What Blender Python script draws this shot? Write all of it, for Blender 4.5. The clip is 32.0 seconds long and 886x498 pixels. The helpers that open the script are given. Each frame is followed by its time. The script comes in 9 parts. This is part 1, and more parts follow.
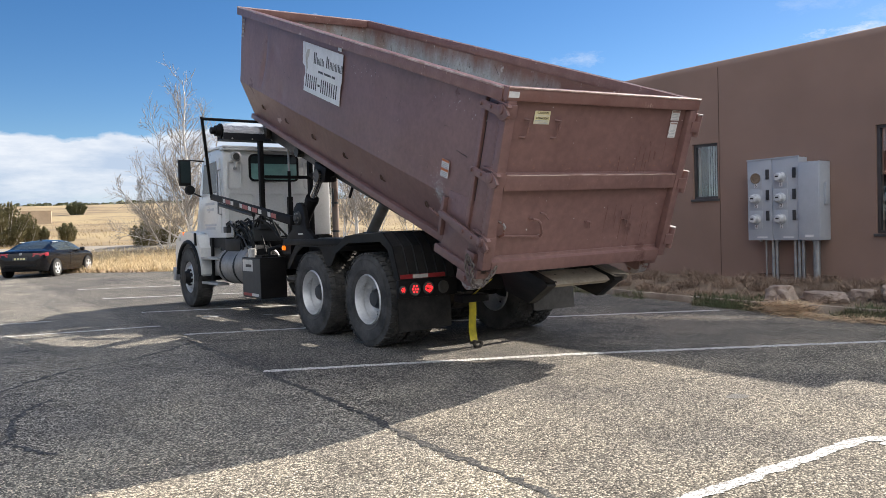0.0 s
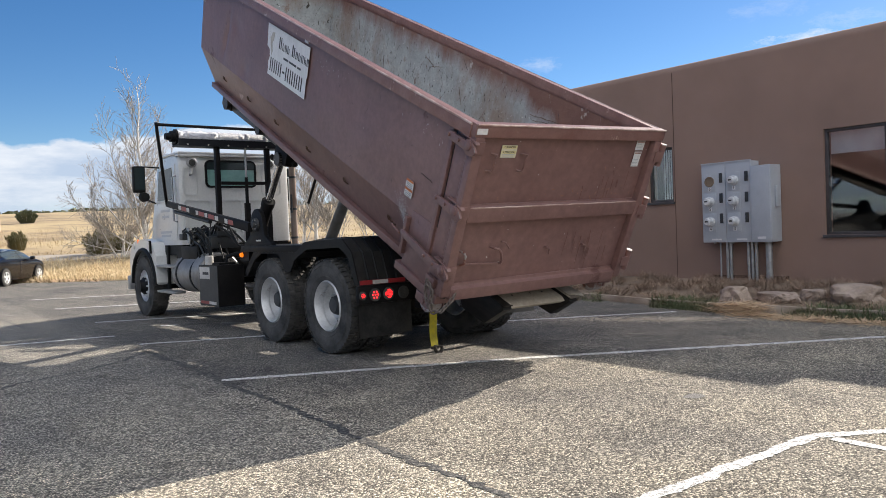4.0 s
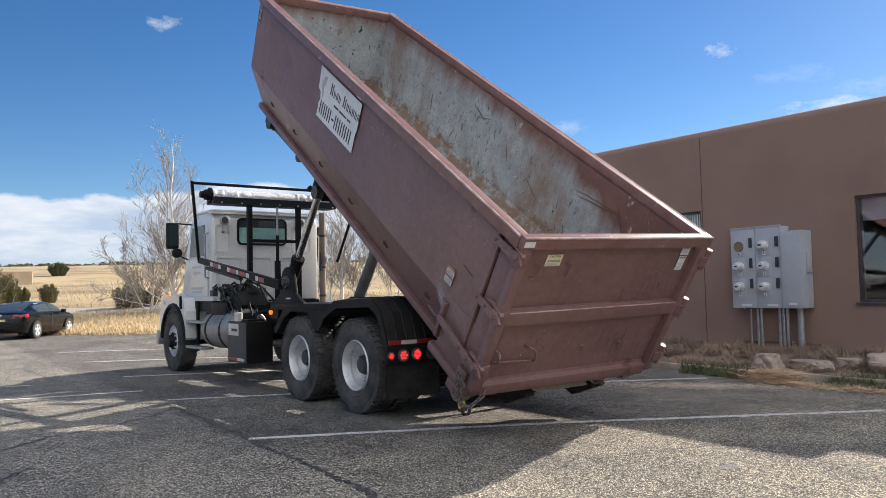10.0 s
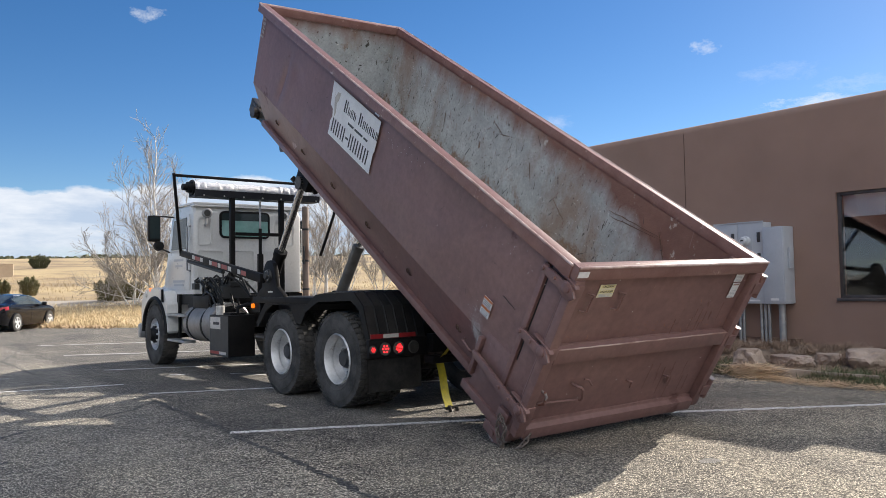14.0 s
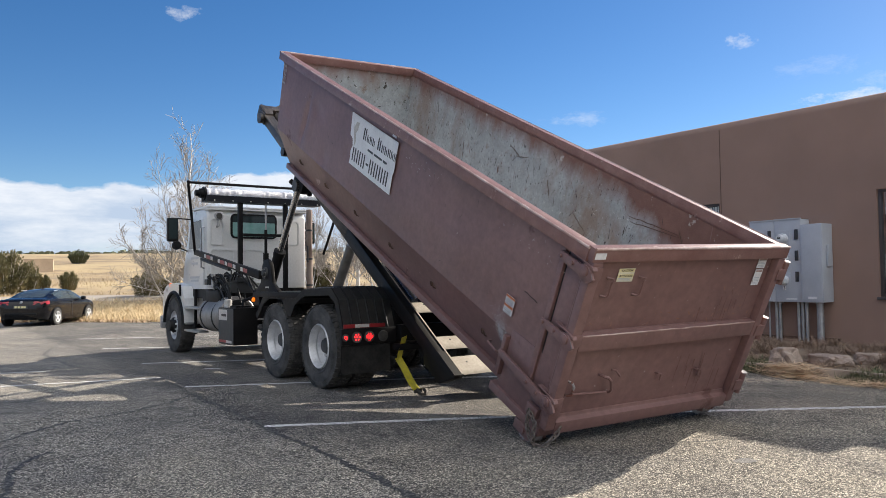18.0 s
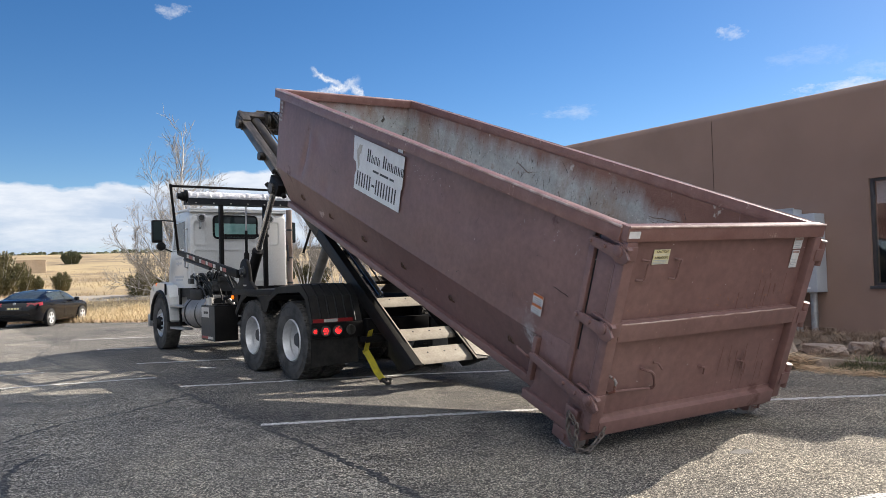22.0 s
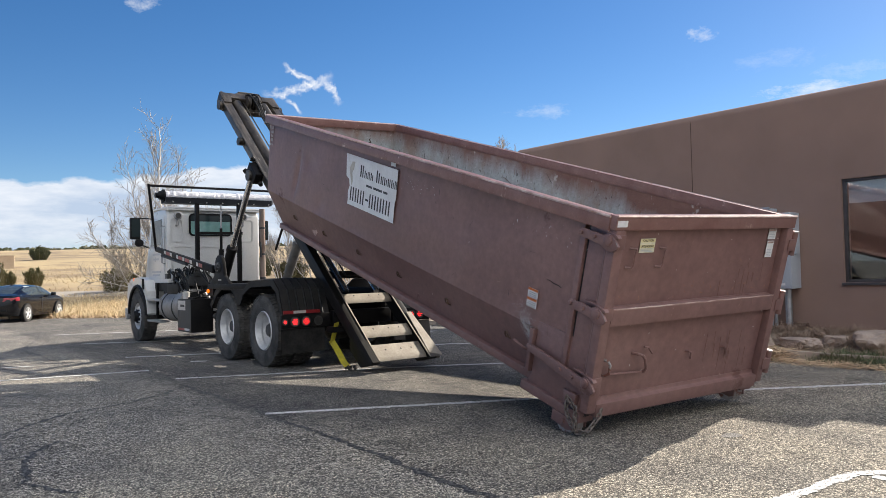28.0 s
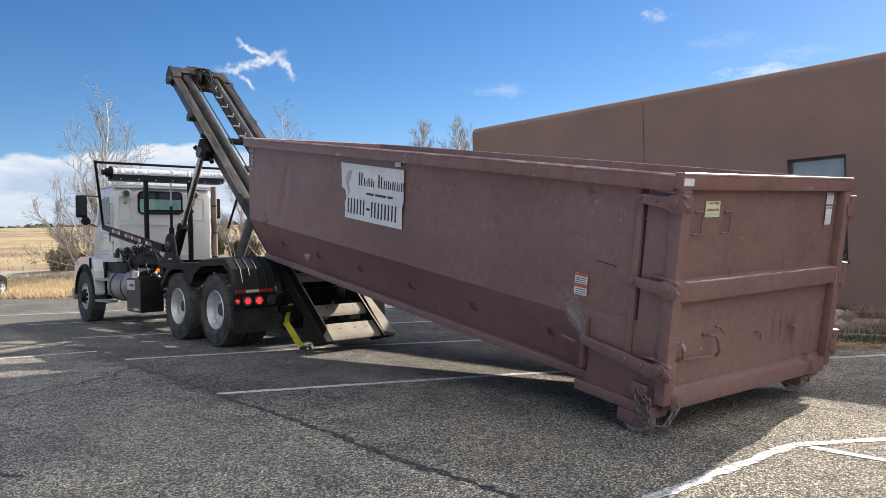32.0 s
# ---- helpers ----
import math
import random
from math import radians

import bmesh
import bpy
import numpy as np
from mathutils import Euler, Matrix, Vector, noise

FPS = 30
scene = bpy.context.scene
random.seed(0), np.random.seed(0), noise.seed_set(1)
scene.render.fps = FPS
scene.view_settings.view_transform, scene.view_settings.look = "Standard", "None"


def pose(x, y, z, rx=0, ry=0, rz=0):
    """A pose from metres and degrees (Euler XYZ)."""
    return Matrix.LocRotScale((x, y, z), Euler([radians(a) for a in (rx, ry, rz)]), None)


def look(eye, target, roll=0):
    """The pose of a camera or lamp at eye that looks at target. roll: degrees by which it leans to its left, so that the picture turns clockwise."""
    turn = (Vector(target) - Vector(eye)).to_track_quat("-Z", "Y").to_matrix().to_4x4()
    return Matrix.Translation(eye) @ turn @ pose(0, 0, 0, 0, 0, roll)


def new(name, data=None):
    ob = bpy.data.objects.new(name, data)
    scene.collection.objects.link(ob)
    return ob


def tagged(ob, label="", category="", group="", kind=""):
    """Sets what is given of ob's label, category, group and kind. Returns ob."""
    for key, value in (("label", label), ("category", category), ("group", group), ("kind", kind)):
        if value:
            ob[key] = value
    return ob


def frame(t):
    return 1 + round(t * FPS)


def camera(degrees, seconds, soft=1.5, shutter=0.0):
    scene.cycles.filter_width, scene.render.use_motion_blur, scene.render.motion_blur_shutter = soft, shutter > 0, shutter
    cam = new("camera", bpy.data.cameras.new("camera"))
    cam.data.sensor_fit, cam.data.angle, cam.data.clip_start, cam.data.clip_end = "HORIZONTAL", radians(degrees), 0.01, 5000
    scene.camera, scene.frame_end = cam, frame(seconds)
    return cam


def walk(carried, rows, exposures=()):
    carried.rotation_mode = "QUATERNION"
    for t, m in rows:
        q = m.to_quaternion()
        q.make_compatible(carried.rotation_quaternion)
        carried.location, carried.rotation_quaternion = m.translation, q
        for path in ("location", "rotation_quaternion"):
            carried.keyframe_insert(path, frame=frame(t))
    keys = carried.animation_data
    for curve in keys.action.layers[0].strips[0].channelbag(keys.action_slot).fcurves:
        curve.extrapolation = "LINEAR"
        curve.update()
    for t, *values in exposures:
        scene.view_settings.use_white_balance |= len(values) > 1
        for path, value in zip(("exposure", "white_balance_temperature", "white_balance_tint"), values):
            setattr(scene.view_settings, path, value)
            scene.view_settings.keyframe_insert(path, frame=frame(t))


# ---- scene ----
# The camera is carried by hand: it stands still for the most part, then steps aside.
cam = camera(60.0, 32.0, soft=0.7)
PATH = [
    (0, pose(-5.254, -8.197, 1.340, 88.12, 1.73, -34.38)),
    (0.5, pose(-5.254, -8.197, 1.340, 88.49, 1.58, -34.36)),
    (1, pose(-5.253, -8.197, 1.340, 88.48, 1.59, -34.98)),
    (1.5, pose(-5.252, -8.197, 1.339, 88.34, 1.69, -35.61)),
    (2, pose(-5.250, -8.197, 1.339, 88.30, 1.82, -36.10)),
    (2.5, pose(-5.248, -8.196, 1.339, 88.32, 1.97, -36.45)),
    (3, pose(-5.246, -8.196, 1.339, 88.35, 2.11, -36.78)),
    (3.5, pose(-5.244, -8.196, 1.338, 88.36, 2.18, -37.10)),
    (5.5, pose(-5.235, -8.194, 1.337, 88.86, 2.40, -37.62)),
    (6, pose(-5.233, -8.194, 1.337, 89.15, 2.45, -37.63)),
    (6.5, pose(-5.231, -8.194, 1.337, 89.34, 2.48, -37.67)),
    (7, pose(-5.230, -8.194, 1.337, 89.44, 2.54, -37.75)),
    (7.5, pose(-5.229, -8.194, 1.337, 89.52, 2.56, -37.80)),
    (8, pose(-5.229, -8.193, 1.337, 89.70, 2.52, -37.78)),
    (8.5, pose(-5.238, -8.194, 1.340, 90.12, 2.36, -37.56)),
    (9, pose(-5.260, -8.194, 1.347, 90.91, 2.03, -37.06)),
    (9.5, pose(-5.286, -8.194, 1.355, 91.95, 1.63, -36.29)),
    (10, pose(-5.308, -8.194, 1.362, 92.87, 1.26, -35.53)),
    (10.5, pose(-5.317, -8.194, 1.365, 93.42, 1.01, -35.08)),
    (11, pose(-5.315, -8.194, 1.364, 93.54, 0.90, -35.04)),
    (11.5, pose(-5.311, -8.193, 1.363, 93.36, 0.90, -35.31)),
    (12, pose(-5.306, -8.192, 1.362, 93.08, 0.88, -35.71)),
    (12.5, pose(-5.299, -8.190, 1.360, 92.81, 0.90, -36.04)),
    (13, pose(-5.293, -8.188, 1.358, 92.60, 0.96, -36.32)),
    (13.5, pose(-5.288, -8.187, 1.357, 92.49, 1.00, -36.49)),
    (14, pose(-5.284, -8.186, 1.356, 92.44, 1.01, -36.64)),
    (14.5, pose(-5.282, -8.186, 1.355, 92.43, 1.04, -36.67)),
    (16.5, pose(-5.290, -8.187, 1.355, 92.02, 0.92, -35.41)),
    (17, pose(-5.294, -8.187, 1.355, 92.07, 0.88, -35.00)),
    (17.5, pose(-5.297, -8.187, 1.355, 92.16, 0.80, -34.63)),
    (18, pose(-5.301, -8.188, 1.355, 92.22, 0.74, -34.33)),
    (18.5, pose(-5.304, -8.188, 1.355, 92.20, 0.67, -34.08)),
    (19, pose(-5.307, -8.189, 1.355, 92.15, 0.64, -33.85)),
    (19.5, pose(-5.308, -8.189, 1.355, 92.11, 0.62, -33.67)),
    (20, pose(-5.309, -8.189, 1.355, 92.15, 0.69, -33.60)),
    (20.5, pose(-5.307, -8.187, 1.356, 92.22, 0.79, -33.59)),
    (21, pose(-5.302, -8.182, 1.357, 92.24, 0.99, -33.75)),
    (21.5, pose(-5.298, -8.177, 1.359, 92.08, 1.36, -34.27)),
    (22, pose(-5.296, -8.175, 1.359, 91.85, 1.58, -34.75)),
    (22.5, pose(-5.328, -8.232, 1.349, 91.51, 1.75, -34.61)),
    (23, pose(-5.360, -8.290, 1.340, 91.15, 1.72, -33.80)),
    (23.5, pose(-5.408, -8.326, 1.340, 90.57, 2.02, -32.77)),
    (24, pose(-5.455, -8.361, 1.340, 90.18, 2.26, -32.09)),
    (24.5, pose(-5.558, -8.299, 1.333, 90.07, 2.30, -32.52)),
    (25, pose(-5.661, -8.236, 1.326, 90.24, 2.09, -33.91)),
    (25.5, pose(-5.660, -8.231, 1.326, 90.62, 1.82, -35.21)),
    (26, pose(-5.657, -8.222, 1.326, 90.97, 1.53, -36.03)),
    (26.5, pose(-5.656, -8.218, 1.326, 91.25, 1.36, -36.38)),
    (28.5, pose(-5.657, -8.223, 1.326, 91.65, 1.38, -36.91)),
    (29, pose(-5.657, -8.225, 1.326, 91.57, 1.35, -37.01)),
    (29.5, pose(-5.658, -8.226, 1.326, 91.41, 1.29, -37.05)),
    (30, pose(-5.658, -8.226, 1.326, 91.23, 1.25, -37.11)),
    (30.5, pose(-5.654, -8.228, 1.325, 90.97, 1.27, -37.34)),
    (31, pose(-5.647, -8.231, 1.324, 90.68, 1.26, -37.93)),
    (31.5, pose(-5.639, -8.234, 1.323, 90.36, 1.30, -38.84)),
    (32, pose(-5.636, -8.235, 1.323, 89.98, 1.38, -40.08)),
]
EXPOSURES = [(0.0, 0.97, 6660, 10), (32.0, 0.97, 6660, 10)]
walk(cam, PATH, EXPOSURES)

FACING = radians(2.0)


# ---------------------------------------------------------------- world, sun
def make_world():
    w = bpy.data.worlds.new("sky")
    scene.world = w
    w.use_nodes = True
    nt = w.node_tree
    nt.nodes.clear()
    out = nt.nodes.new("ShaderNodeOutputWorld")
    bg = nt.nodes.new("ShaderNodeBackground")
    sky = nt.nodes.new("ShaderNodeTexSky")
    sky.sky_type = "NISHITA"
    sky.sun_disc = False
    sky.sun_elevation = radians(29.3)
    sky.sun_rotation = radians(84.5)
    sky.altitude = 1900
    sky.air_density = 1.0
    sky.dust_density = 0.6
    sky.ozone_density = 2.2
    tc = nt.nodes.new("ShaderNodeTexCoord")
    sep = nt.nodes.new("ShaderNodeSeparateXYZ")
    nt.links.new(tc.outputs["Generated"], sep.inputs[0])

    def math_node(op, a, b=None, c=None, clamp=False):
        n = nt.nodes.new("ShaderNodeMath")
        n.operation = op
        n.use_clamp = clamp
        for i, v in enumerate((a, b, c)):
            if v is None:
                continue
            if isinstance(v, (int, float)):
                n.inputs[i].default_value = v
            else:
                nt.links.new(v, n.inputs[i])
        return n.outputs[0]

    def noise_of(scale, stretch, detail=6.0, rough=0.6):
        mp = nt.nodes.new("ShaderNodeMapping")
        mp.inputs["Scale"].default_value = stretch
        nt.links.new(tc.outputs["Generated"], mp.inputs[0])
        n = nt.nodes.new("ShaderNodeTexNoise")
        n.inputs["Scale"].default_value = scale
        n.inputs["Detail"].default_value = detail
        n.inputs["Roughness"].default_value = rough
        nt.links.new(mp.outputs[0], n.inputs["Vector"])
        return n.outputs["Fac"]

    z = sep.outputs[2]
    # bank of cumulus low over the horizon
    top = math_node("MULTIPLY_ADD", noise_of(9.0, (1, 1, 2.0), 9.0), 0.05, 0.094)
    # a taller head in the bank
    side = math_node("SUBTRACT", math_node("DIVIDE", sep.outputs[0], math_node("MAXIMUM", sep.outputs[1], 0.2)), 0.42)
    head = math_node("SUBTRACT", 1.0, math_node("MULTIPLY", math_node("MULTIPLY", side, side), 90.0), clamp=True)
    top = math_node("MULTIPLY_ADD", head, 0.022, top)
    # an unseen tall cumulus, behind and overhead, added to fill the shaded sides
    west = math_node("MULTIPLY_ADD", sep.outputs[0], -0.04, math_node("MULTIPLY_ADD", sep.outputs[1], -0.57, math_node("MULTIPLY", z, 0.82)))
    west = math_node("MULTIPLY", math_node("MAXIMUM", math_node("SUBTRACT", west, 0.42), 0.0), 1.3)
    fill_cloud = math_node("MULTIPLY", west, math_node("MULTIPLY_ADD", noise_of(3.0, (1, 1, 1.5)), 2.6, 0.55))
    top = math_node("ADD", top, fill_cloud)
    bank = math_node("MULTIPLY", math_node("SUBTRACT", top, z), 170.0, clamp=True)
    gaps = noise_of(9.0, (1, 1, 7.0), 7.0)
    low = math_node("MULTIPLY", math_node("SUBTRACT", 0.052, z), 28.0, clamp=True)
    thin = math_node("MULTIPLY", math_node("SUBTRACT", gaps, 0.46), 7.0, clamp=True)
    body = math_node("SUBTRACT", 1.0, math_node("MULTIPLY", low, math_node("MULTIPLY", thin, 0.75)))
    bank = math_node("MULTIPLY", bank, math_node("MULTIPLY", body, 0.92))
    # small high wisps
    total = bank
    fine = noise_of(17.0, (1, 1, 2.4), 10.0, 0.74)
    torn = noise_of(52.0, (1, 1, 1.5), 8.0, 0.68)
    for x, y, zz, size, amount in ((0.680, 0.706, 0.199, 0.0012, 0.45), (0.871, 0.449, 0.200, 0.0010, 0.95), (0.848, 0.473, 0.238, 0.0012, 0.22), (0.892, 0.398, 0.215, 0.0010, 0.35), (0.798, 0.537, 0.275, 0.00020, 1.0), (0.257, 0.912, 0.318, 0.00020, 0.8)):
        d = nt.nodes.new("ShaderNodeVectorMath")
        d.operation = "SUBTRACT"
        nt.links.new(tc.outputs["Generated"], d.inputs[0])
        d.inputs[1].default_value = Vector((x, y, zz)).normalized()
        flat = nt.nodes.new("ShaderNodeVectorMath")
        flat.operation = "MULTIPLY"
        nt.links.new(d.outputs[0], flat.inputs[0])
        flat.inputs[1].default_value = (0.7, 0.7, 1.7) if size < 0.0005 else (0.6, 0.6, 2.6)
        span = nt.nodes.new("ShaderNodeVectorMath")
        span.operation = "LENGTH"
        nt.links.new(flat.outputs[0], span.inputs[0])
        near = math_node("SUBTRACT", 1.0, math_node("DIVIDE", math_node("POWER", span.outputs["Value"], 2.0), size * 2.0), clamp=True)
        if size < 0.0005:
            wisp = math_node("MULTIPLY", math_node("SUBTRACT", math_node("MULTIPLY_ADD", near, 0.55, math_node("MULTIPLY", torn, 1.7)), 1.13), math_node("MULTIPLY", near, 5.0 * amount, clamp=True), clamp=True)
        else:
            wisp = math_node("MULTIPLY", math_node("SUBTRACT", math_node("MULTIPLY_ADD", near, 0.40, fine), 0.77), 3.2 * amount, clamp=True)
        total = math_node("MAXIMUM", total, wisp)
    # one torn streak of cirrus: middle, way along, way across, half length, half width, bow
    ruffle = math_node("SUBTRACT", noise_of(26.0, (1, 1, 1), 8.0, 0.7), 0.5)

    def dot(vec, way):
        n = nt.nodes.new("ShaderNodeVectorMath")
        n.operation = "DOT_PRODUCT"
        nt.links.new(vec, n.inputs[0])
        n.inputs[1].default_value = way
        return n.outputs["Value"]
    for middle, along, across, length, width, bow in (((0.4326, 0.8703, 0.2319), (0.842, -0.483, 0.241), (0.322, 0.091, -0.942), 0.0472, 0.0065, 0.12),
                                                      ((0.4706, 0.8516, 0.2302), (0.564, -0.090, -0.821), (-0.678, 0.516, -0.523), 0.0201, 0.0071, -0.30),
                                                      ((0.4310, 0.8672, 0.2487), (0.845, -0.292, -0.447), (-0.315, 0.403, -0.859), 0.0241, 0.0041, 0.10),
                                                      ((0.4298, 0.8777, 0.2117), (0.739, -0.207, -0.641), (-0.519, 0.432, -0.737), 0.0136, 0.0031, 0.00)):
        d = nt.nodes.new("ShaderNodeVectorMath")
        d.operation = "SUBTRACT"
        nt.links.new(tc.outputs["Generated"], d.inputs[0])
        d.inputs[1].default_value = middle
        u = math_node("DIVIDE", dot(d.outputs[0], along), length)
        u2 = math_node("MULTIPLY", u, u)
        v = math_node("MULTIPLY_ADD", u2, bow * length / width, math_node("DIVIDE", dot(d.outputs[0], across), width))
        v = math_node("ABSOLUTE", math_node("MULTIPLY_ADD", ruffle, 7.0, v))
        wisp = math_node("MULTIPLY", math_node("SUBTRACT", 1.0, u2, clamp=True), math_node("SUBTRACT", 1.0, v, clamp=True))
        total = math_node("MAXIMUM", total, math_node("MULTIPLY", wisp, math_node("MULTIPLY_ADD", torn, 3.4, -0.75), clamp=True))
    mix = nt.nodes.new("ShaderNodeMix")
    mix.data_type = "RGBA"
    nt.links.new(total, mix.inputs["Factor"])
    hue = nt.nodes.new("ShaderNodeHueSaturation")
    hue.inputs["Saturation"].default_value = 1.3
    hue.inputs["Hue"].default_value = 0.505
    hue.inputs["Value"].default_value = 0.86
    nt.links.new(sky.outputs[0], hue.inputs["Color"])
    nt.links.new(hue.outputs[0], mix.inputs["A"])
    shade = nt.nodes.new("ShaderNodeMix")
    shade.data_type = "RGBA"
    puff = math_node("MULTIPLY_ADD", noise_of(6.0, (1, 1, 4.0), 8.0, 0.62), 3.4, -1.75)
    nt.links.new(math_node("ADD", puff, math_node("MULTIPLY", z, 5.5), clamp=True), shade.inputs["Factor"])
    shade.inputs["A"].default_value = (3.6, 4.35, 5.6, 1)
    shade.inputs["B"].default_value = (6.4, 6.65, 7.1, 1)
    # the added cloud is brightened further to strengthen its fill
    lit = nt.nodes.new("ShaderNodeVectorMath")
    lit.operation = "SCALE"
    nt.links.new(shade.outputs["Result"], lit.inputs[0])
    high = math_node("MULTIPLY_ADD", z, 1.9, 0.1, clamp=True)
    nt.links.new(math_node("MULTIPLY_ADD", math_node("MULTIPLY", west, high), 1.2, 1.0), lit.inputs["Scale"])
    nt.links.new(lit.outputs[0], mix.inputs["B"])
    nt.links.new(mix.outputs["Result"], bg.inputs["Color"])
    bg.inputs["Strength"].default_value = 0.077
    nt.links.new(bg.outputs[0], out.inputs[0])
    lamp = bpy.data.lights.new("sun", "SUN")
    lamp.energy = 4.8
    lamp.angle = radians(0.53)
    lamp.color = (1.0, 0.93, 0.83)
    sun = new("sun", lamp)
    sun.matrix_world = look((30.0, 3.0, 17.0), (30.0 - 7.6, 3.0 - 0.75, 17.0 - 4.28))


make_world()


# ---------------------------------------------------------------- materials
def surface(name, base, rough=0.6, metal=0.0, other=None, scale=3.0, spread=0.25, fine=40.0, bump=0.1, spots=None, spot_scale=6.0, spot_at=0.62,
            spot_rough=None, coat=0.0, stretch=(1, 1, 1), random_tone=0.0, bump_scale=None, distance=0.01, chips=None, chip_scale=30.0, chip_at=0.7, streaks=None, gloss=0.5):
    """A plain procedural surface: a base colour that drifts to another one, fine grain, spots of wear, relief."""
    m = bpy.data.materials.new(name)
    m.use_nodes = True
    nt = m.node_tree
    b = nt.nodes["Principled BSDF"]
    tc = nt.nodes.new("ShaderNodeTexCoord")
    mp = nt.nodes.new("ShaderNodeMapping")
    mp.inputs["Scale"].default_value = stretch
    nt.links.new(tc.outputs["Object"], mp.inputs[0])

    def noise_tex(s, detail=5.0, r=0.6):
        n = nt.nodes.new("ShaderNodeTexNoise")
        n.inputs["Scale"].default_value = s
        n.inputs["Detail"].default_value = detail
        n.inputs["Roughness"].default_value = r
        nt.links.new(mp.outputs[0], n.inputs["Vector"])
        return n.outputs["Fac"]

    def ramp(fac, a, c):
        n = nt.nodes.new("ShaderNodeMapRange")
        n.inputs["From Min"].default_value = a
        n.inputs["From Max"].default_value = c
        nt.links.new(fac, n.inputs["Value"])
        return n.outputs["Result"]

    def mixed(fac, a, c):
        n = nt.nodes.new("ShaderNodeMix")
        n.data_type = "RGBA"
        for sock, v in (("Factor", fac), ("A", a), ("B", c)):
            if isinstance(v, tuple):
                n.inputs[sock].default_value = (*v, 1)
            elif isinstance(v, float):
                n.inputs[sock].default_value = v
            else:
                nt.links.new(v, n.inputs[sock])
        return n.outputs["Result"]

    if other is None:
        other = tuple(c * (1 - spread) for c in base)
    col = mixed(ramp(noise_tex(scale), 0.35, 0.65), tuple(base), tuple(other))
    grain = noise_tex(fine, 4.0, 0.7)
    n = nt.nodes.new("ShaderNodeMix")
    n.data_type = "RGBA"
    n.blend_type = "OVERLAY"
    n.inputs["Factor"].default_value = 0.35
    nt.links.new(col, n.inputs["A"])
    nt.links.new(grain, n.inputs["B"])
    col = n.outputs["Result"]
    if random_tone:
        oi = nt.nodes.new("ShaderNodeObjectInfo")
        hs = nt.nodes.new("ShaderNodeHueSaturation")
        nt.links.new(ramp(oi.outputs["Random"], -0.001 - 0.0, 1.0), hs.inputs["Value"])
        mr = hs.inputs["Value"].links[0].from_node
        mr.inputs["To Min"].default_value = 1 - random_tone
        mr.inputs["To Max"].default_value = 1 + random_tone
        nt.links.new(col, hs.inputs["Color"])
        col = hs.outputs["Color"]
    if spots is not None:
        fac = ramp(noise_tex(spot_scale, 8.0, 0.7), spot_at, spot_at + 0.06)
        col = mixed(fac, col, tuple(spots))
        if spot_rough is not None:
            rr = nt.nodes.new("ShaderNodeMapRange")
            rr.inputs["To Min"].default_value = rough
            rr.inputs["To Max"].default_value = spot_rough
            nt.links.new(fac, rr.inputs["Value"])
            nt.links.new(rr.outputs["Result"], b.inputs["Roughness"])
    if streaks is not None:
        sm = nt.nodes.new("ShaderNodeMapping")
        sm.inputs["Scale"].default_value = (9.0, 9.0, 0.9)
        nt.links.new(tc.outputs["Object"], sm.inputs[0])
        sn = nt.nodes.new("ShaderNodeTexNoise")
        sn.inputs["Scale"].default_value = 1.6
        sn.inputs["Detail"].default_value = 7.0
        sn.inputs["Roughness"].default_value = 0.65
        nt.links.new(sm.outputs[0], sn.inputs["Vector"])
        half = nt.nodes.new("ShaderNodeMath")
        half.operation = "MULTIPLY"
        half.inputs[1].default_value = 0.7
        nt.links.new(ramp(sn.outputs["Fac"], 0.52, 0.72), half.inputs[0])
        col = mixed(half.outputs[0], col, tuple(streaks))
    if chips is not None:
        col = mixed(ramp(noise_tex(chip_scale, 2.0, 0.5), chip_at, chip_at + 0.03), col, tuple(chips))
    nt.links.new(col, b.inputs["Base Color"])
    if spots is None or spot_rough is None:
        rr = nt.nodes.new("ShaderNodeMapRange")
        rr.inputs["To Min"].default_value = max(0.02, rough - 0.08)
        rr.inputs["To Max"].default_value = min(1.0, rough + 0.08)
        nt.links.new(noise_tex(scale * 2.3), rr.inputs["Value"])
        nt.links.new(rr.outputs["Result"], b.inputs["Roughness"])
    b.inputs["Metallic"].default_value = metal
    b.inputs["Specular IOR Level"].default_value = gloss
    b.inputs["Coat Weight"].default_value = coat
    b.inputs["Coat Roughness"].default_value = 0.12
    if bump:
        bp = nt.nodes.new("ShaderNodeBump")
        bp.inputs["Strength"].default_value = bump
        bp.inputs["Distance"].default_value = distance
        nt.links.new(noise_tex(bump_scale or fine, 6.0, 0.65), bp.inputs["Height"])
        nt.links.new(bp.outputs[0], b.inputs["Normal"])
    return m


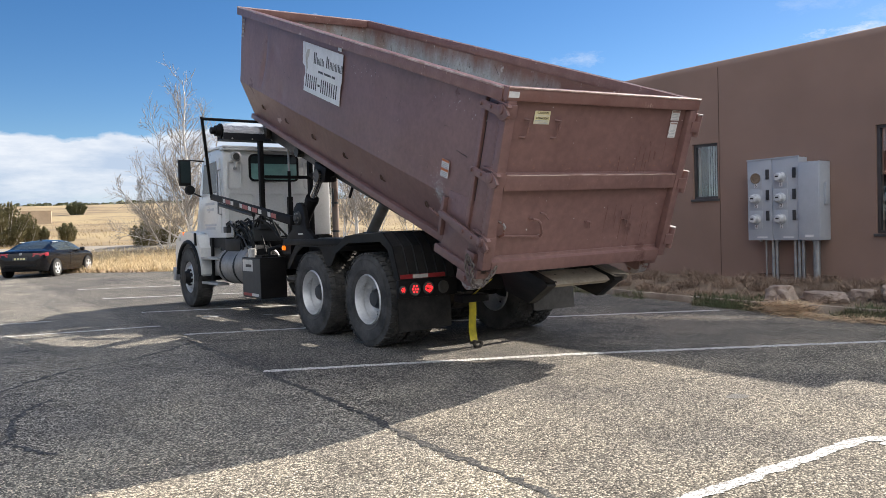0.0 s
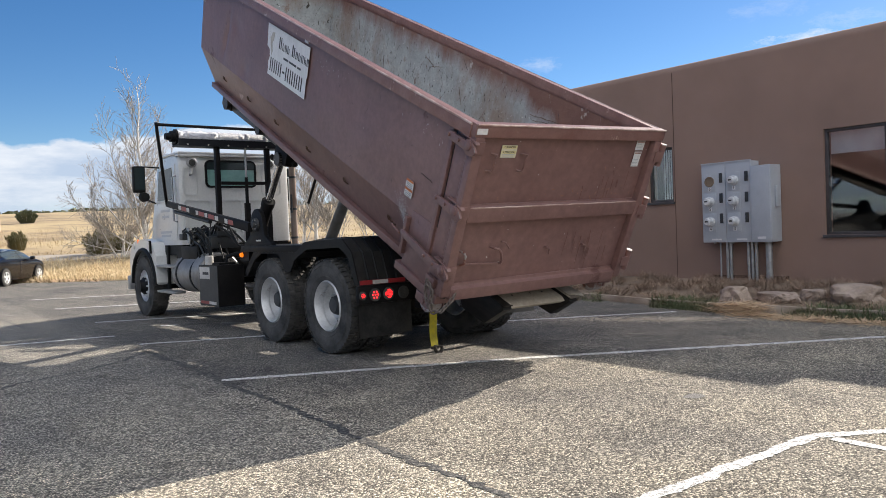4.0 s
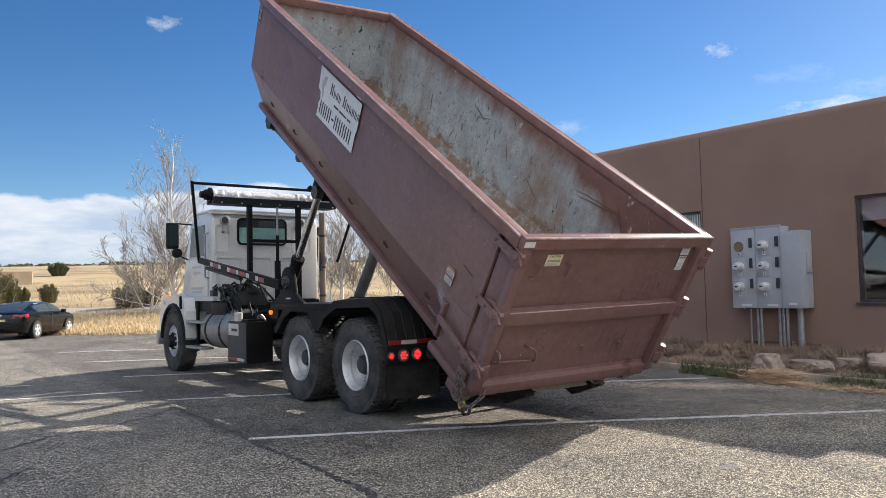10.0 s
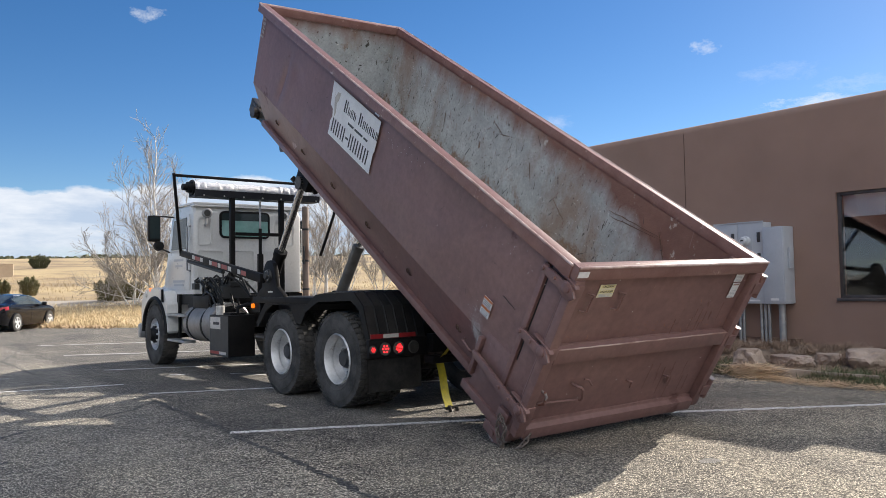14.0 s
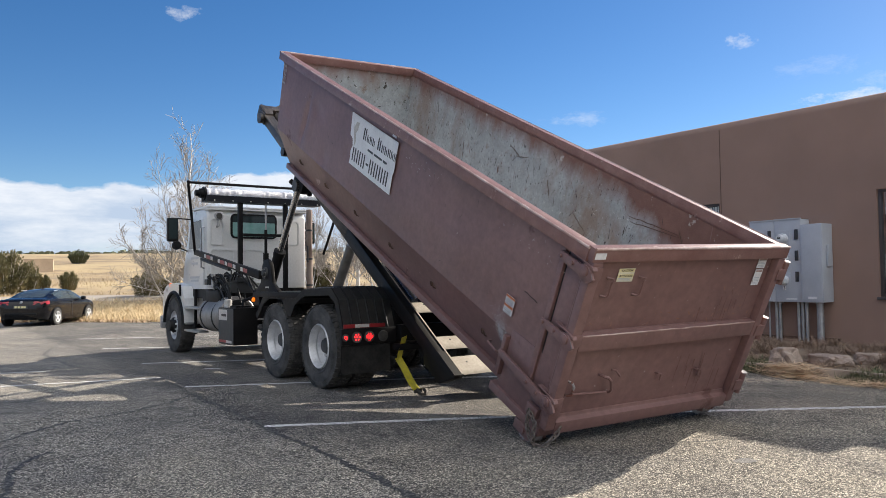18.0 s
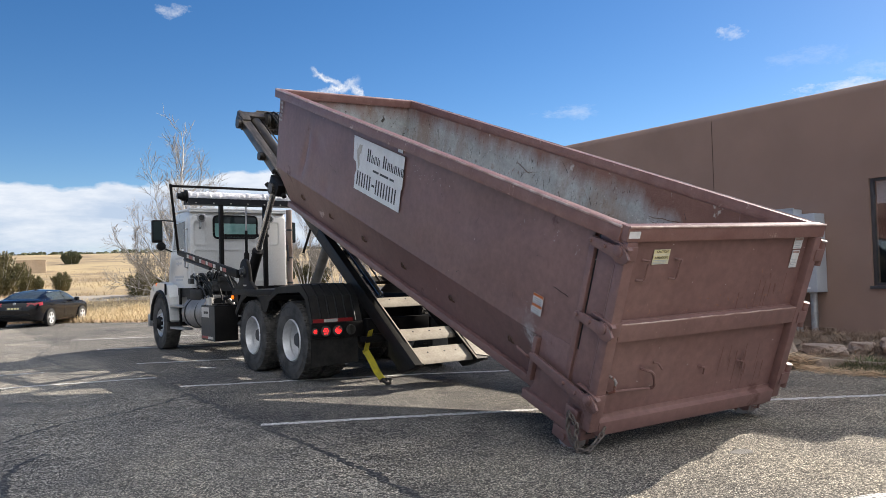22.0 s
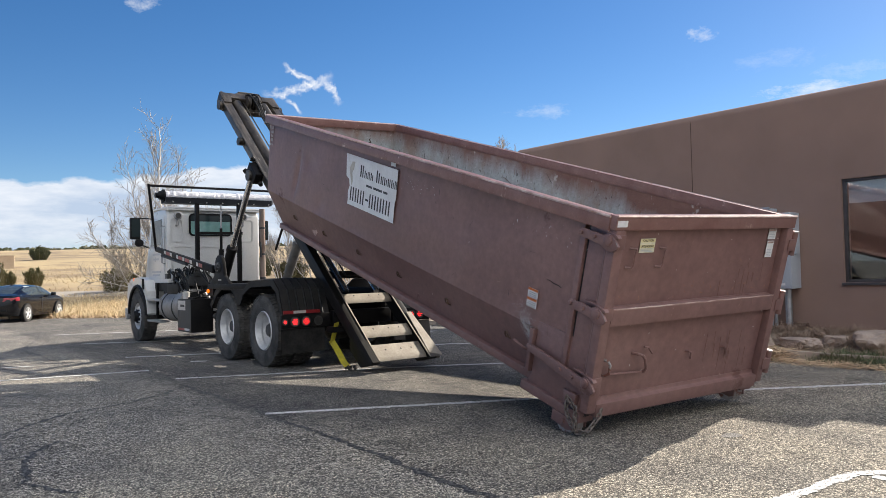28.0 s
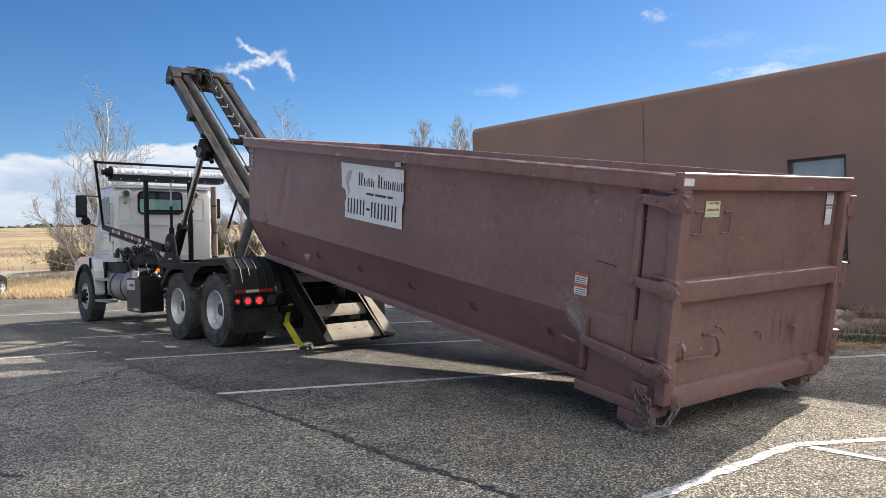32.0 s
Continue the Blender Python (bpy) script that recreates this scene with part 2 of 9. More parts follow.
def asphalt_material():
    """Worn asphalt: pale and dark stones in a dark binder, cleaner and dirtier patches, oil and tyre grime."""
    m = bpy.data.materials.new("asphalt")
    m.use_nodes = True
    nt = m.node_tree
    b = nt.nodes["Principled BSDF"]
    tc = nt.nodes.new("ShaderNodeTexCoord")

    def noise_tex(scale, detail, r=0.6):
        n = nt.nodes.new("ShaderNodeTexNoise")
        n.inputs["Scale"].default_value = scale
        n.inputs["Detail"].default_value = detail
        n.inputs["Roughness"].default_value = r
        nt.links.new(tc.outputs["Object"], n.inputs["Vector"])
        return n.outputs["Fac"]

    def ramp(fac, stops):
        n = nt.nodes.new("ShaderNodeValToRGB")
        cr = n.color_ramp
        cr.elements[0].position, cr.elements[0].color = stops[0][0], (*stops[0][1], 1)
        cr.elements[1].position, cr.elements[1].color = stops[-1][0], (*stops[-1][1], 1)
        for at, c in stops[1:-1]:
            cr.elements.new(at).color = (*c, 1)
        nt.links.new(fac, n.inputs["Fac"])
        return n.outputs["Color"]

    def times(a, c):
        n = nt.nodes.new("ShaderNodeMix")
        n.data_type, n.blend_type = "RGBA", "MULTIPLY"
        n.inputs["Factor"].default_value = 1.0
        nt.links.new(a, n.inputs["A"])
        nt.links.new(c, n.inputs["B"])
        return n.outputs["Result"]
    cells = []
    for scale in (95.0, 185.0):
        vo = nt.nodes.new("ShaderNodeTexVoronoi")
        vo.inputs["Scale"].default_value = scale
        nt.links.new(tc.outputs["Object"], vo.inputs["Vector"])
        sx = nt.nodes.new("ShaderNodeSeparateColor")
        nt.links.new(vo.outputs["Color"], sx.inputs[0])
        cells.append((vo.outputs["Distance"], sx.outputs[0]))
    coarse = ramp(cells[0][1], ((0.10, (0.095, 0.092, 0.089)), (0.52, (0.205, 0.198, 0.185)), (0.96, (0.60, 0.57, 0.515))))
    small = ramp(cells[1][1], ((0.15, (0.62, 0.62, 0.63)), (0.9, (1.36, 1.34, 1.29))))
    binder = ramp(cells[0][0], ((0.30, (1.12, 1.12, 1.12)), (0.65, (0.6, 0.6, 0.61))))
    patch = ramp(noise_tex(0.55, 9.0, 0.62), ((0.36, (0.74, 0.74, 0.75)), (0.66, (1.24, 1.20, 1.11))))
    grime = ramp(noise_tex(2.3, 8.0, 0.7), ((0.36, (0.72, 0.72, 0.73)), (0.50, (1.0, 1.0, 1.0))))
    # the stalls, beyond the long seam, are darker than the lane
    sep = nt.nodes.new("ShaderNodeSeparateXYZ")
    nt.links.new(tc.outputs["Object"], sep.inputs[0])
    wander = nt.nodes.new("ShaderNodeMath")
    wander.operation = "MULTIPLY_ADD"
    nt.links.new(noise_tex(1.7, 6.0), wander.inputs[0])
    wander.inputs[1].default_value = 0.5
    nt.links.new(sep.outputs[0], wander.inputs[2])
    seam = nt.nodes.new("ShaderNodeMapRange")
    seam.inputs["From Min"].default_value, seam.inputs["From Max"].default_value = -2.52, -2.30
    nt.links.new(wander.outputs[0], seam.inputs["Value"])
    paving = ramp(seam.outputs["Result"], ((0.0, (1.16, 1.15, 1.13)), (1.0, (0.83, 0.83, 0.84))))
    # near lane warmer and lighter, beyond it cooler: dust and sunlight put into colour
    reach = nt.nodes.new("ShaderNodeMath")
    reach.operation = "MULTIPLY_ADD"
    nt.links.new(noise_tex(0.8, 5.0), reach.inputs[0])
    reach.inputs[1].default_value = 3.0
    nt.links.new(sep.outputs[1], reach.inputs[2])
    lane = nt.nodes.new("ShaderNodeMapRange")
    lane.inputs["From Min"].default_value, lane.inputs["From Max"].default_value = -2.4, 0.2
    nt.links.new(reach.outputs[0], lane.inputs["Value"])
    sunlit_dust = ramp(lane.outputs["Result"], ((0.0, (1.36, 1.31, 1.21)), (1.0, (0.92, 0.92, 0.93))))
    col = times(times(times(times(times(times(coarse, small), binder), patch), grime), paving), sunlit_dust)
    nt.links.new(col, b.inputs["Base Color"])
    b.inputs["Roughness"].default_value = 0.9
    b.inputs["Specular IOR Level"].default_value = 0.12
    bp = nt.nodes.new("ShaderNodeBump")
    bp.inputs["Strength"].default_value = 0.9
    bp.inputs["Distance"].default_value = 0.006
    add = nt.nodes.new("ShaderNodeMath")
    add.operation = "MULTIPLY_ADD"
    nt.links.new(cells[0][0], add.inputs[0])
    add.inputs[1].default_value = -1.2
    nt.links.new(noise_tex(45.0, 4.0), add.inputs[2])
    nt.links.new(add.outputs[0], bp.inputs["Height"])
    nt.links.new(bp.outputs[0], b.inputs["Normal"])
    return m


def glass_material(name, tint, rough=0.02, bend=1.45):
    m = bpy.data.materials.new(name)
    m.use_nodes = True
    b = m.node_tree.nodes["Principled BSDF"]
    b.inputs["Base Color"].default_value = (*tint, 1)
    b.inputs["Roughness"].default_value = rough
    b.inputs["Transmission Weight"].default_value = 1.0
    b.inputs["IOR"].default_value = bend
    return m


def lamp_material(name, colour, strength):
    m = bpy.data.materials.new(name)
    m.use_nodes = True
    b = m.node_tree.nodes["Principled BSDF"]
    b.inputs["Base Color"].default_value = (*colour, 1)
    b.inputs["Emission Color"].default_value = (*colour, 1)
    b.inputs["Emission Strength"].default_value = strength
    b.inputs["Roughness"].default_value = 0.25
    return m


def lining_material():
    """Grey lining that turns to rust towards the rim and the gate, with a ragged border and runs."""
    m = bpy.data.materials.new("grey_lining_rusting_at_the_rim")
    m.use_nodes = True
    nt = m.node_tree
    b = nt.nodes["Principled BSDF"]
    tc = nt.nodes.new("ShaderNodeTexCoord")
    sep = nt.nodes.new("ShaderNodeSeparateXYZ")
    nt.links.new(tc.outputs["Object"], sep.inputs[0])

    def noise_tex(scale, stretch=(1, 1, 1), detail=7.0, r=0.65):
        mp = nt.nodes.new("ShaderNodeMapping")
        mp.inputs["Scale"].default_value = stretch
        nt.links.new(tc.outputs["Object"], mp.inputs[0])
        n = nt.nodes.new("ShaderNodeTexNoise")
        n.inputs["Scale"].default_value = scale
        n.inputs["Detail"].default_value = detail
        n.inputs["Roughness"].default_value = r
        nt.links.new(mp.outputs[0], n.inputs["Vector"])
        return n.outputs["Fac"]

    def calc(op, a, c, d=None):
        n = nt.nodes.new("ShaderNodeMath")
        n.operation = op
        for i, v in enumerate((a, c, d)):
            if v is None:
                continue
            if isinstance(v, (int, float)):
                n.inputs[i].default_value = v
            else:
                nt.links.new(v, n.inputs[i])
        return n.outputs[0]

    def ramp(fac, lo, hi, to=1.0):
        n = nt.nodes.new("ShaderNodeMapRange")
        n.inputs["From Min"].default_value = lo
        n.inputs["From Max"].default_value = hi
        n.inputs["To Max"].default_value = to
        nt.links.new(fac, n.inputs["Value"])
        return n.outputs["Result"]

    def mixed(fac, a, c):
        n = nt.nodes.new("ShaderNodeMix")
        n.data_type = "RGBA"
        nt.links.new(fac, n.inputs["Factor"])
        for sock, v in (("A", a), ("B", c)):
            if isinstance(v, tuple):
                n.inputs[sock].default_value = (*v, 1)
            else:
                nt.links.new(v, n.inputs[sock])
        return n.outputs["Result"]
    grey = mixed(ramp(noise_tex(2.0), 0.38, 0.62), (0.43, 0.47, 0.49), (0.29, 0.315, 0.325))
    grey = mixed(ramp(noise_tex(26.0), 0.4, 0.7, 0.5), grey, (0.21, 0.213, 0.21))
    grey = mixed(ramp(noise_tex(1.3, (1, 1, 0.5)), 0.49, 0.64, 0.7), grey, (0.215, 0.135, 0.088))
    grey = mixed(ramp(noise_tex(9.0, (1, 1, 0.4)), 0.66, 0.7), grey, (0.12, 0.065, 0.045))
    grey = mixed(ramp(noise_tex(14.0, (1, 2.2, 0.7), 3.0), 0.655, 0.67), grey, (0.04, 0.036, 0.033))
    fold = calc("SUBTRACT", 1.0, calc("DIVIDE", calc("ABSOLUTE", calc("SUBTRACT", sep.outputs[2], 0.42), 0.0), 0.28))
    low = calc("MULTIPLY_ADD", calc("MAXIMUM", fold, 0.0), 0.2, noise_tex(3.2, (1, 1, 1), 9.0, 0.75))
    grey = mixed(ramp(low, 0.60, 0.70, 0.85), grey, (0.19, 0.11, 0.066))
    grey = mixed(ramp(noise_tex(38.0, (1, 1.6, 0.6), 3.0), 0.66, 0.68), grey, (0.055, 0.048, 0.043))
    grey = mixed(ramp(noise_tex(21.0, (1.3, 1, 1.8), 3.0), 0.685, 0.70), grey, (0.62, 0.63, 0.62))
    rust = mixed(ramp(noise_tex(3.0), 0.35, 0.65), (0.150, 0.074, 0.058), (0.20, 0.104, 0.080))
    rust = mixed(ramp(noise_tex(7.0), 0.62, 0.68), rust, (0.44, 0.40, 0.37))
    near_gate = calc("MAXIMUM", calc("MULTIPLY_ADD", sep.outputs[1], -0.30, 0.62), 0.0)
    height = calc("ADD", sep.outputs[2], near_gate)
    height = calc("MULTIPLY_ADD", noise_tex(1.1, (1, 1, 0.4)), 0.55, height)
    height = calc("MULTIPLY_ADD", noise_tex(6.0, (1, 1, 0.3)), 0.24, height)
    col = mixed(ramp(height, 1.67, 1.92), grey, rust)
    nt.links.new(col, b.inputs["Base Color"])
    b.inputs["Roughness"].default_value = 0.66
    bp = nt.nodes.new("ShaderNodeBump")
    bp.inputs["Strength"].default_value = 0.35
    bp.inputs["Distance"].default_value = 0.012
    nt.links.new(noise_tex(24.0), bp.inputs["Height"])
    nt.links.new(bp.outputs[0], b.inputs["Normal"])
    return m


ASPHALT = asphalt_material()
FIELD = surface("dry_grass_field", (0.42, 0.32, 0.17), 0.9, other=(0.27, 0.195, 0.11), scale=0.05, fine=1.2, bump=0.5, spots=(0.22, 0.16, 0.095), spot_scale=0.10, spot_at=0.50, distance=0.1)
ROADWAY = surface("gravel_road", (0.37, 0.325, 0.27), 0.9, scale=0.4, fine=30.0, bump=0.3)
SOIL = surface("bare_soil", (0.27, 0.205, 0.145), 0.95, other=(0.19, 0.14, 0.10), scale=1.5, fine=30.0, bump=0.8, distance=0.03)
LINE_PAINT = surface("white_road_paint", (0.76, 0.75, 0.72), 0.8, spread=0.12, scale=2.0, fine=70.0, bump=0.35, spots=(0.19, 0.18, 0.165), spot_scale=34.0, spot_at=0.525, chips=(0.2, 0.19, 0.17), chip_scale=110.0, chip_at=0.55)
TAR = surface("crack_sealant", (0.042, 0.04, 0.039), 0.75, spread=0.4, scale=3.0, fine=90.0, bump=0.8, spots=(0.17, 0.16, 0.14), spot_scale=40.0, spot_at=0.51)
STUCCO = surface("brown_stucco", (0.30, 0.198, 0.155), 0.92, other=(0.25, 0.166, 0.13), scale=0.7, fine=90.0, bump=0.45, distance=0.006)
JOINT = surface("dark_joint", (0.12, 0.07, 0.05), 0.9)
CONCRETE = surface("kerb_concrete", (0.44, 0.37, 0.30), 0.9, other=(0.28, 0.225, 0.18), scale=4.0, fine=60.0, bump=0.5)
STONE = surface("field_rock", (0.40, 0.32, 0.265), 0.9, other=(0.27, 0.21, 0.17), scale=5.0, fine=35.0, bump=0.7, distance=0.02)
BRONZE = surface("dark_bronze_frame", (0.095, 0.09, 0.092), 0.5, metal=0.4, spread=0.3)
PANE = glass_material("window_glass", (0.80, 0.90, 0.95), 0.02, 1.7)
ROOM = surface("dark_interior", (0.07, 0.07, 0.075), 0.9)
BLIND = surface("white_blind", (0.74, 0.73, 0.7), 0.7, stretch=(1, 1, 0.15), scale=14.0, spread=0.3)
GREYBOX = surface("grey_enamel", (0.42, 0.45, 0.49), 0.42, other=(0.38, 0.41, 0.45), scale=3.0, fine=80.0, bump=0.05)
GREYDARK = surface("dark_grey_enamel", (0.036, 0.038, 0.041), 0.5)
GALV = surface("galvanised_pipe", (0.42, 0.43, 0.44), 0.45, metal=0.75, scale=8.0, fine=60.0)
RUSTPAINT = surface("oxide_red_paint", (0.224, 0.127, 0.115), 0.42, gloss=0.42, other=(0.166, 0.091, 0.083), scale=0.8, fine=14.0, bump=0.10, spots=(0.125, 0.062, 0.053), spot_scale=2.2,
                    spot_at=0.62, spot_rough=0.6, distance=0.006, chips=(0.40, 0.31, 0.285), chip_scale=23.0, chip_at=0.765)
RUSTEDGE = surface("sun_bleached_red_paint", (0.225, 0.125, 0.111), 0.42, other=(0.18, 0.088, 0.076), scale=5.0, fine=40.0, bump=0.25, spots=(0.46, 0.34, 0.29), spot_scale=9.0, spot_at=0.62)
LINING = surface("worn_grey_lining", (0.42, 0.45, 0.455), 0.6, other=(0.33, 0.345, 0.34), scale=2.2, fine=30.0, bump=0.3, spots=(0.23, 0.115, 0.062), spot_scale=3.1, spot_at=0.60, spot_rough=0.9, chips=(0.06, 0.05, 0.045), chip_scale=13.0, chip_at=0.70)
RUSTBAND = surface("rusty_upper_lining", (0.22, 0.105, 0.075), 0.75, other=(0.3, 0.17, 0.125), scale=2.6, fine=28.0, bump=0.3, spots=(0.47, 0.44, 0.41), spot_scale=4.2, spot_at=0.62)
LINED = lining_material()
SCRAPE = surface("scraped_bare_steel", (0.36, 0.33, 0.32), 0.6, metal=0.3, scale=9.0, spots=(0.2, 0.085, 0.065), spot_scale=9.0, spot_at=0.5)
SIGNWHITE = surface("white_vinyl", (0.72, 0.72, 0.72), 0.45, spread=0.12, scale=6.0, spots=(0.5, 0.45, 0.42), spot_scale=16.0, spot_at=0.7)
SIGNBLACK = surface("black_vinyl", (0.02, 0.02, 0.022), 0.5, spread=0.2)
SIGNYELLOW = surface("yellow_vinyl", (0.74, 0.66, 0.36), 0.5, spread=0.15)
SIGNPALE = surface("pale_yellow_vinyl", (0.70, 0.66, 0.50), 0.5, spread=0.12)
SIGNTAN = surface("tan_print", (0.50, 0.47, 0.41), 0.5)
CABWHITE = surface("white_truck_paint", (0.67, 0.675, 0.67), 0.3, spread=0.06, scale=2.0, fine=30.0, bump=0.03, spots=(0.5, 0.48, 0.45), spot_scale=5.0, spot_at=0.7, coat=0.5)
BLACKPAINT = surface("black_frame_paint", (0.007, 0.007, 0.008), 0.5, other=(0.014, 0.013, 0.013), gloss=0.12, scale=3.0, fine=40.0, bump=0.1)
GREASY = surface("greasy_worn_steel", (0.016, 0.0145, 0.013), 0.42, metal=0.15, other=(0.095, 0.08, 0.066), scale=4.0, fine=30.0, bump=0.25, stretch=(3, 0.6, 3), chips=(0.30, 0.27, 0.235), chip_scale=16.0, chip_at=0.70)
WORNSTEEL = surface("dusty_bare_steel", (0.46, 0.405, 0.325), 0.6, metal=0.1, other=(0.33, 0.28, 0.22), scale=4.0, fine=30.0, bump=0.2)
CHROME = surface("polished_rod", (0.62, 0.62, 0.63), 0.16, metal=1.0, spread=0.15, scale=6.0)
STEELGREY = surface("dull_grey_barrel", (0.30, 0.29, 0.27), 0.45, metal=0.6, other=(0.2, 0.19, 0.18), scale=5.0)
ALU = surface("silver_wheel_paint", (0.66, 0.66, 0.66), 0.4, metal=0.35, spread=0.25, scale=6.0, spots=(0.3, 0.28, 0.26), spot_scale=8.0, spot_at=0.64)
RUBBER = surface("tyre_rubber", (0.040, 0.039, 0.038), 0.85, gloss=0.25, other=(0.105, 0.099, 0.092), scale=5.0, fine=60.0, bump=0.3)
GUARD = surface("dusty_black_guard", (0.010, 0.011, 0.013), 0.36, gloss=0.45, other=(0.03, 0.029, 0.028), scale=5.0, fine=40.0, bump=0.15)
FLAP = surface("rubber_mudflap", (0.009, 0.009, 0.01), 0.7, gloss=0.2, other=(0.028, 0.027, 0.025), scale=5.0)
PLASTIC = surface("black_plastic", (0.007, 0.0075, 0.009), 0.5, gloss=0.14, other=(0.016, 0.016, 0.016))
REDLAMP = lamp_material("red_tail_lamp", (1.0, 0.02, 0.025), 2.6)
AMBER = lamp_material("amber_marker", (1.0, 0.22, 0.01), 0.45)
DEADLAMP = surface("unlit_lamp", (0.09, 0.09, 0.085), 0.25)
REDLENS = surface("red_lens", (0.32, 0.012, 0.02), 0.2, coat=0.4)
REFLECT = surface("white_reflector", (0.56, 0.545, 0.52), 0.35)
REDREFLECT = surface("red_reflector", (0.30, 0.022, 0.026), 0.35)
TARP = surface("silver_tarpaulin", (0.78, 0.78, 0.82), 0.4, other=(0.55, 0.55, 0.6), scale=9.0, fine=24.0, bump=0.6, stretch=(1.0, 5.0, 5.0), distance=0.03)
STRAP = surface("yellow_webbing", (0.60, 0.50, 0.03), 0.7, other=(0.42, 0.36, 0.04), scale=14.0, fine=90.0, bump=0.2)
HOSE = surface("black_hose", (0.012, 0.012, 0.012), 0.55, gloss=0.25)
TWIG = surface("twig_bark", (0.44, 0.40, 0.36), 0.9, other=(0.21, 0.185, 0.16), scale=3.0, fine=18.0, bump=0.3)
BARK = surface("pale_bark", (0.74, 0.72, 0.69), 0.9, other=(0.50, 0.47, 0.44), scale=3.0, fine=18.0, bump=0.4)
JUNIPER = surface("juniper_green", (0.12, 0.117, 0.054), 0.8, other=(0.185, 0.155, 0.075), scale=1.6, fine=9.0, bump=0.0)
JUNIPERDARK = surface("dark_juniper_green", (0.12, 0.13, 0.065), 0.8, other=(0.085, 0.09, 0.05), scale=1.0, fine=9.0, bump=0.0)
FIELDSTRAW = surface("field_straw", (0.52, 0.40, 0.235), 0.85, other=(0.36, 0.265, 0.15), scale=0.4, fine=6.0, bump=0.0)
VERGESTRAW = surface("verge_straw", (0.74, 0.60, 0.38), 0.85, other=(0.56, 0.43, 0.25), scale=0.8, fine=12.0, bump=0.0)
STRAW = surface("dry_straw", (0.66, 0.49, 0.32), 0.85, other=(0.48, 0.34, 0.21), scale=2.0, fine=12.0, bump=0.0)
WEED = surface("dead_weeds", (0.36, 0.26, 0.19), 0.9, other=(0.17, 0.118, 0.085), scale=1.6, fine=12.0, bump=0.0)
GREENWEED = surface("low_green_weeds", (0.10, 0.132, 0.062), 0.9, other=(0.15, 0.14, 0.078), scale=2.0, bump=0.0)
CARPAINT = surface("black_car_paint", (0.007, 0.007, 0.009), 0.1, spread=0.1, gloss=0.4, bump=0.0)
ALLOY = surface("silver_alloy", (0.66, 0.67, 0.68), 0.4, metal=0.35, spread=0.1, bump=0.0)
CABINGLASS = surface("tinted_cabin_glass", (0.05, 0.064, 0.07), 0.05, spread=0.1, bump=0.0)
CARGLASS = surface("dark_car_glass", (0.03, 0.042, 0.044), 0.06, spread=0.1, gloss=0.3, coat=0.0, bump=0.0)
TAN = surface("tan_plaster", (0.56, 0.42, 0.29), 0.9, scale=0.6)


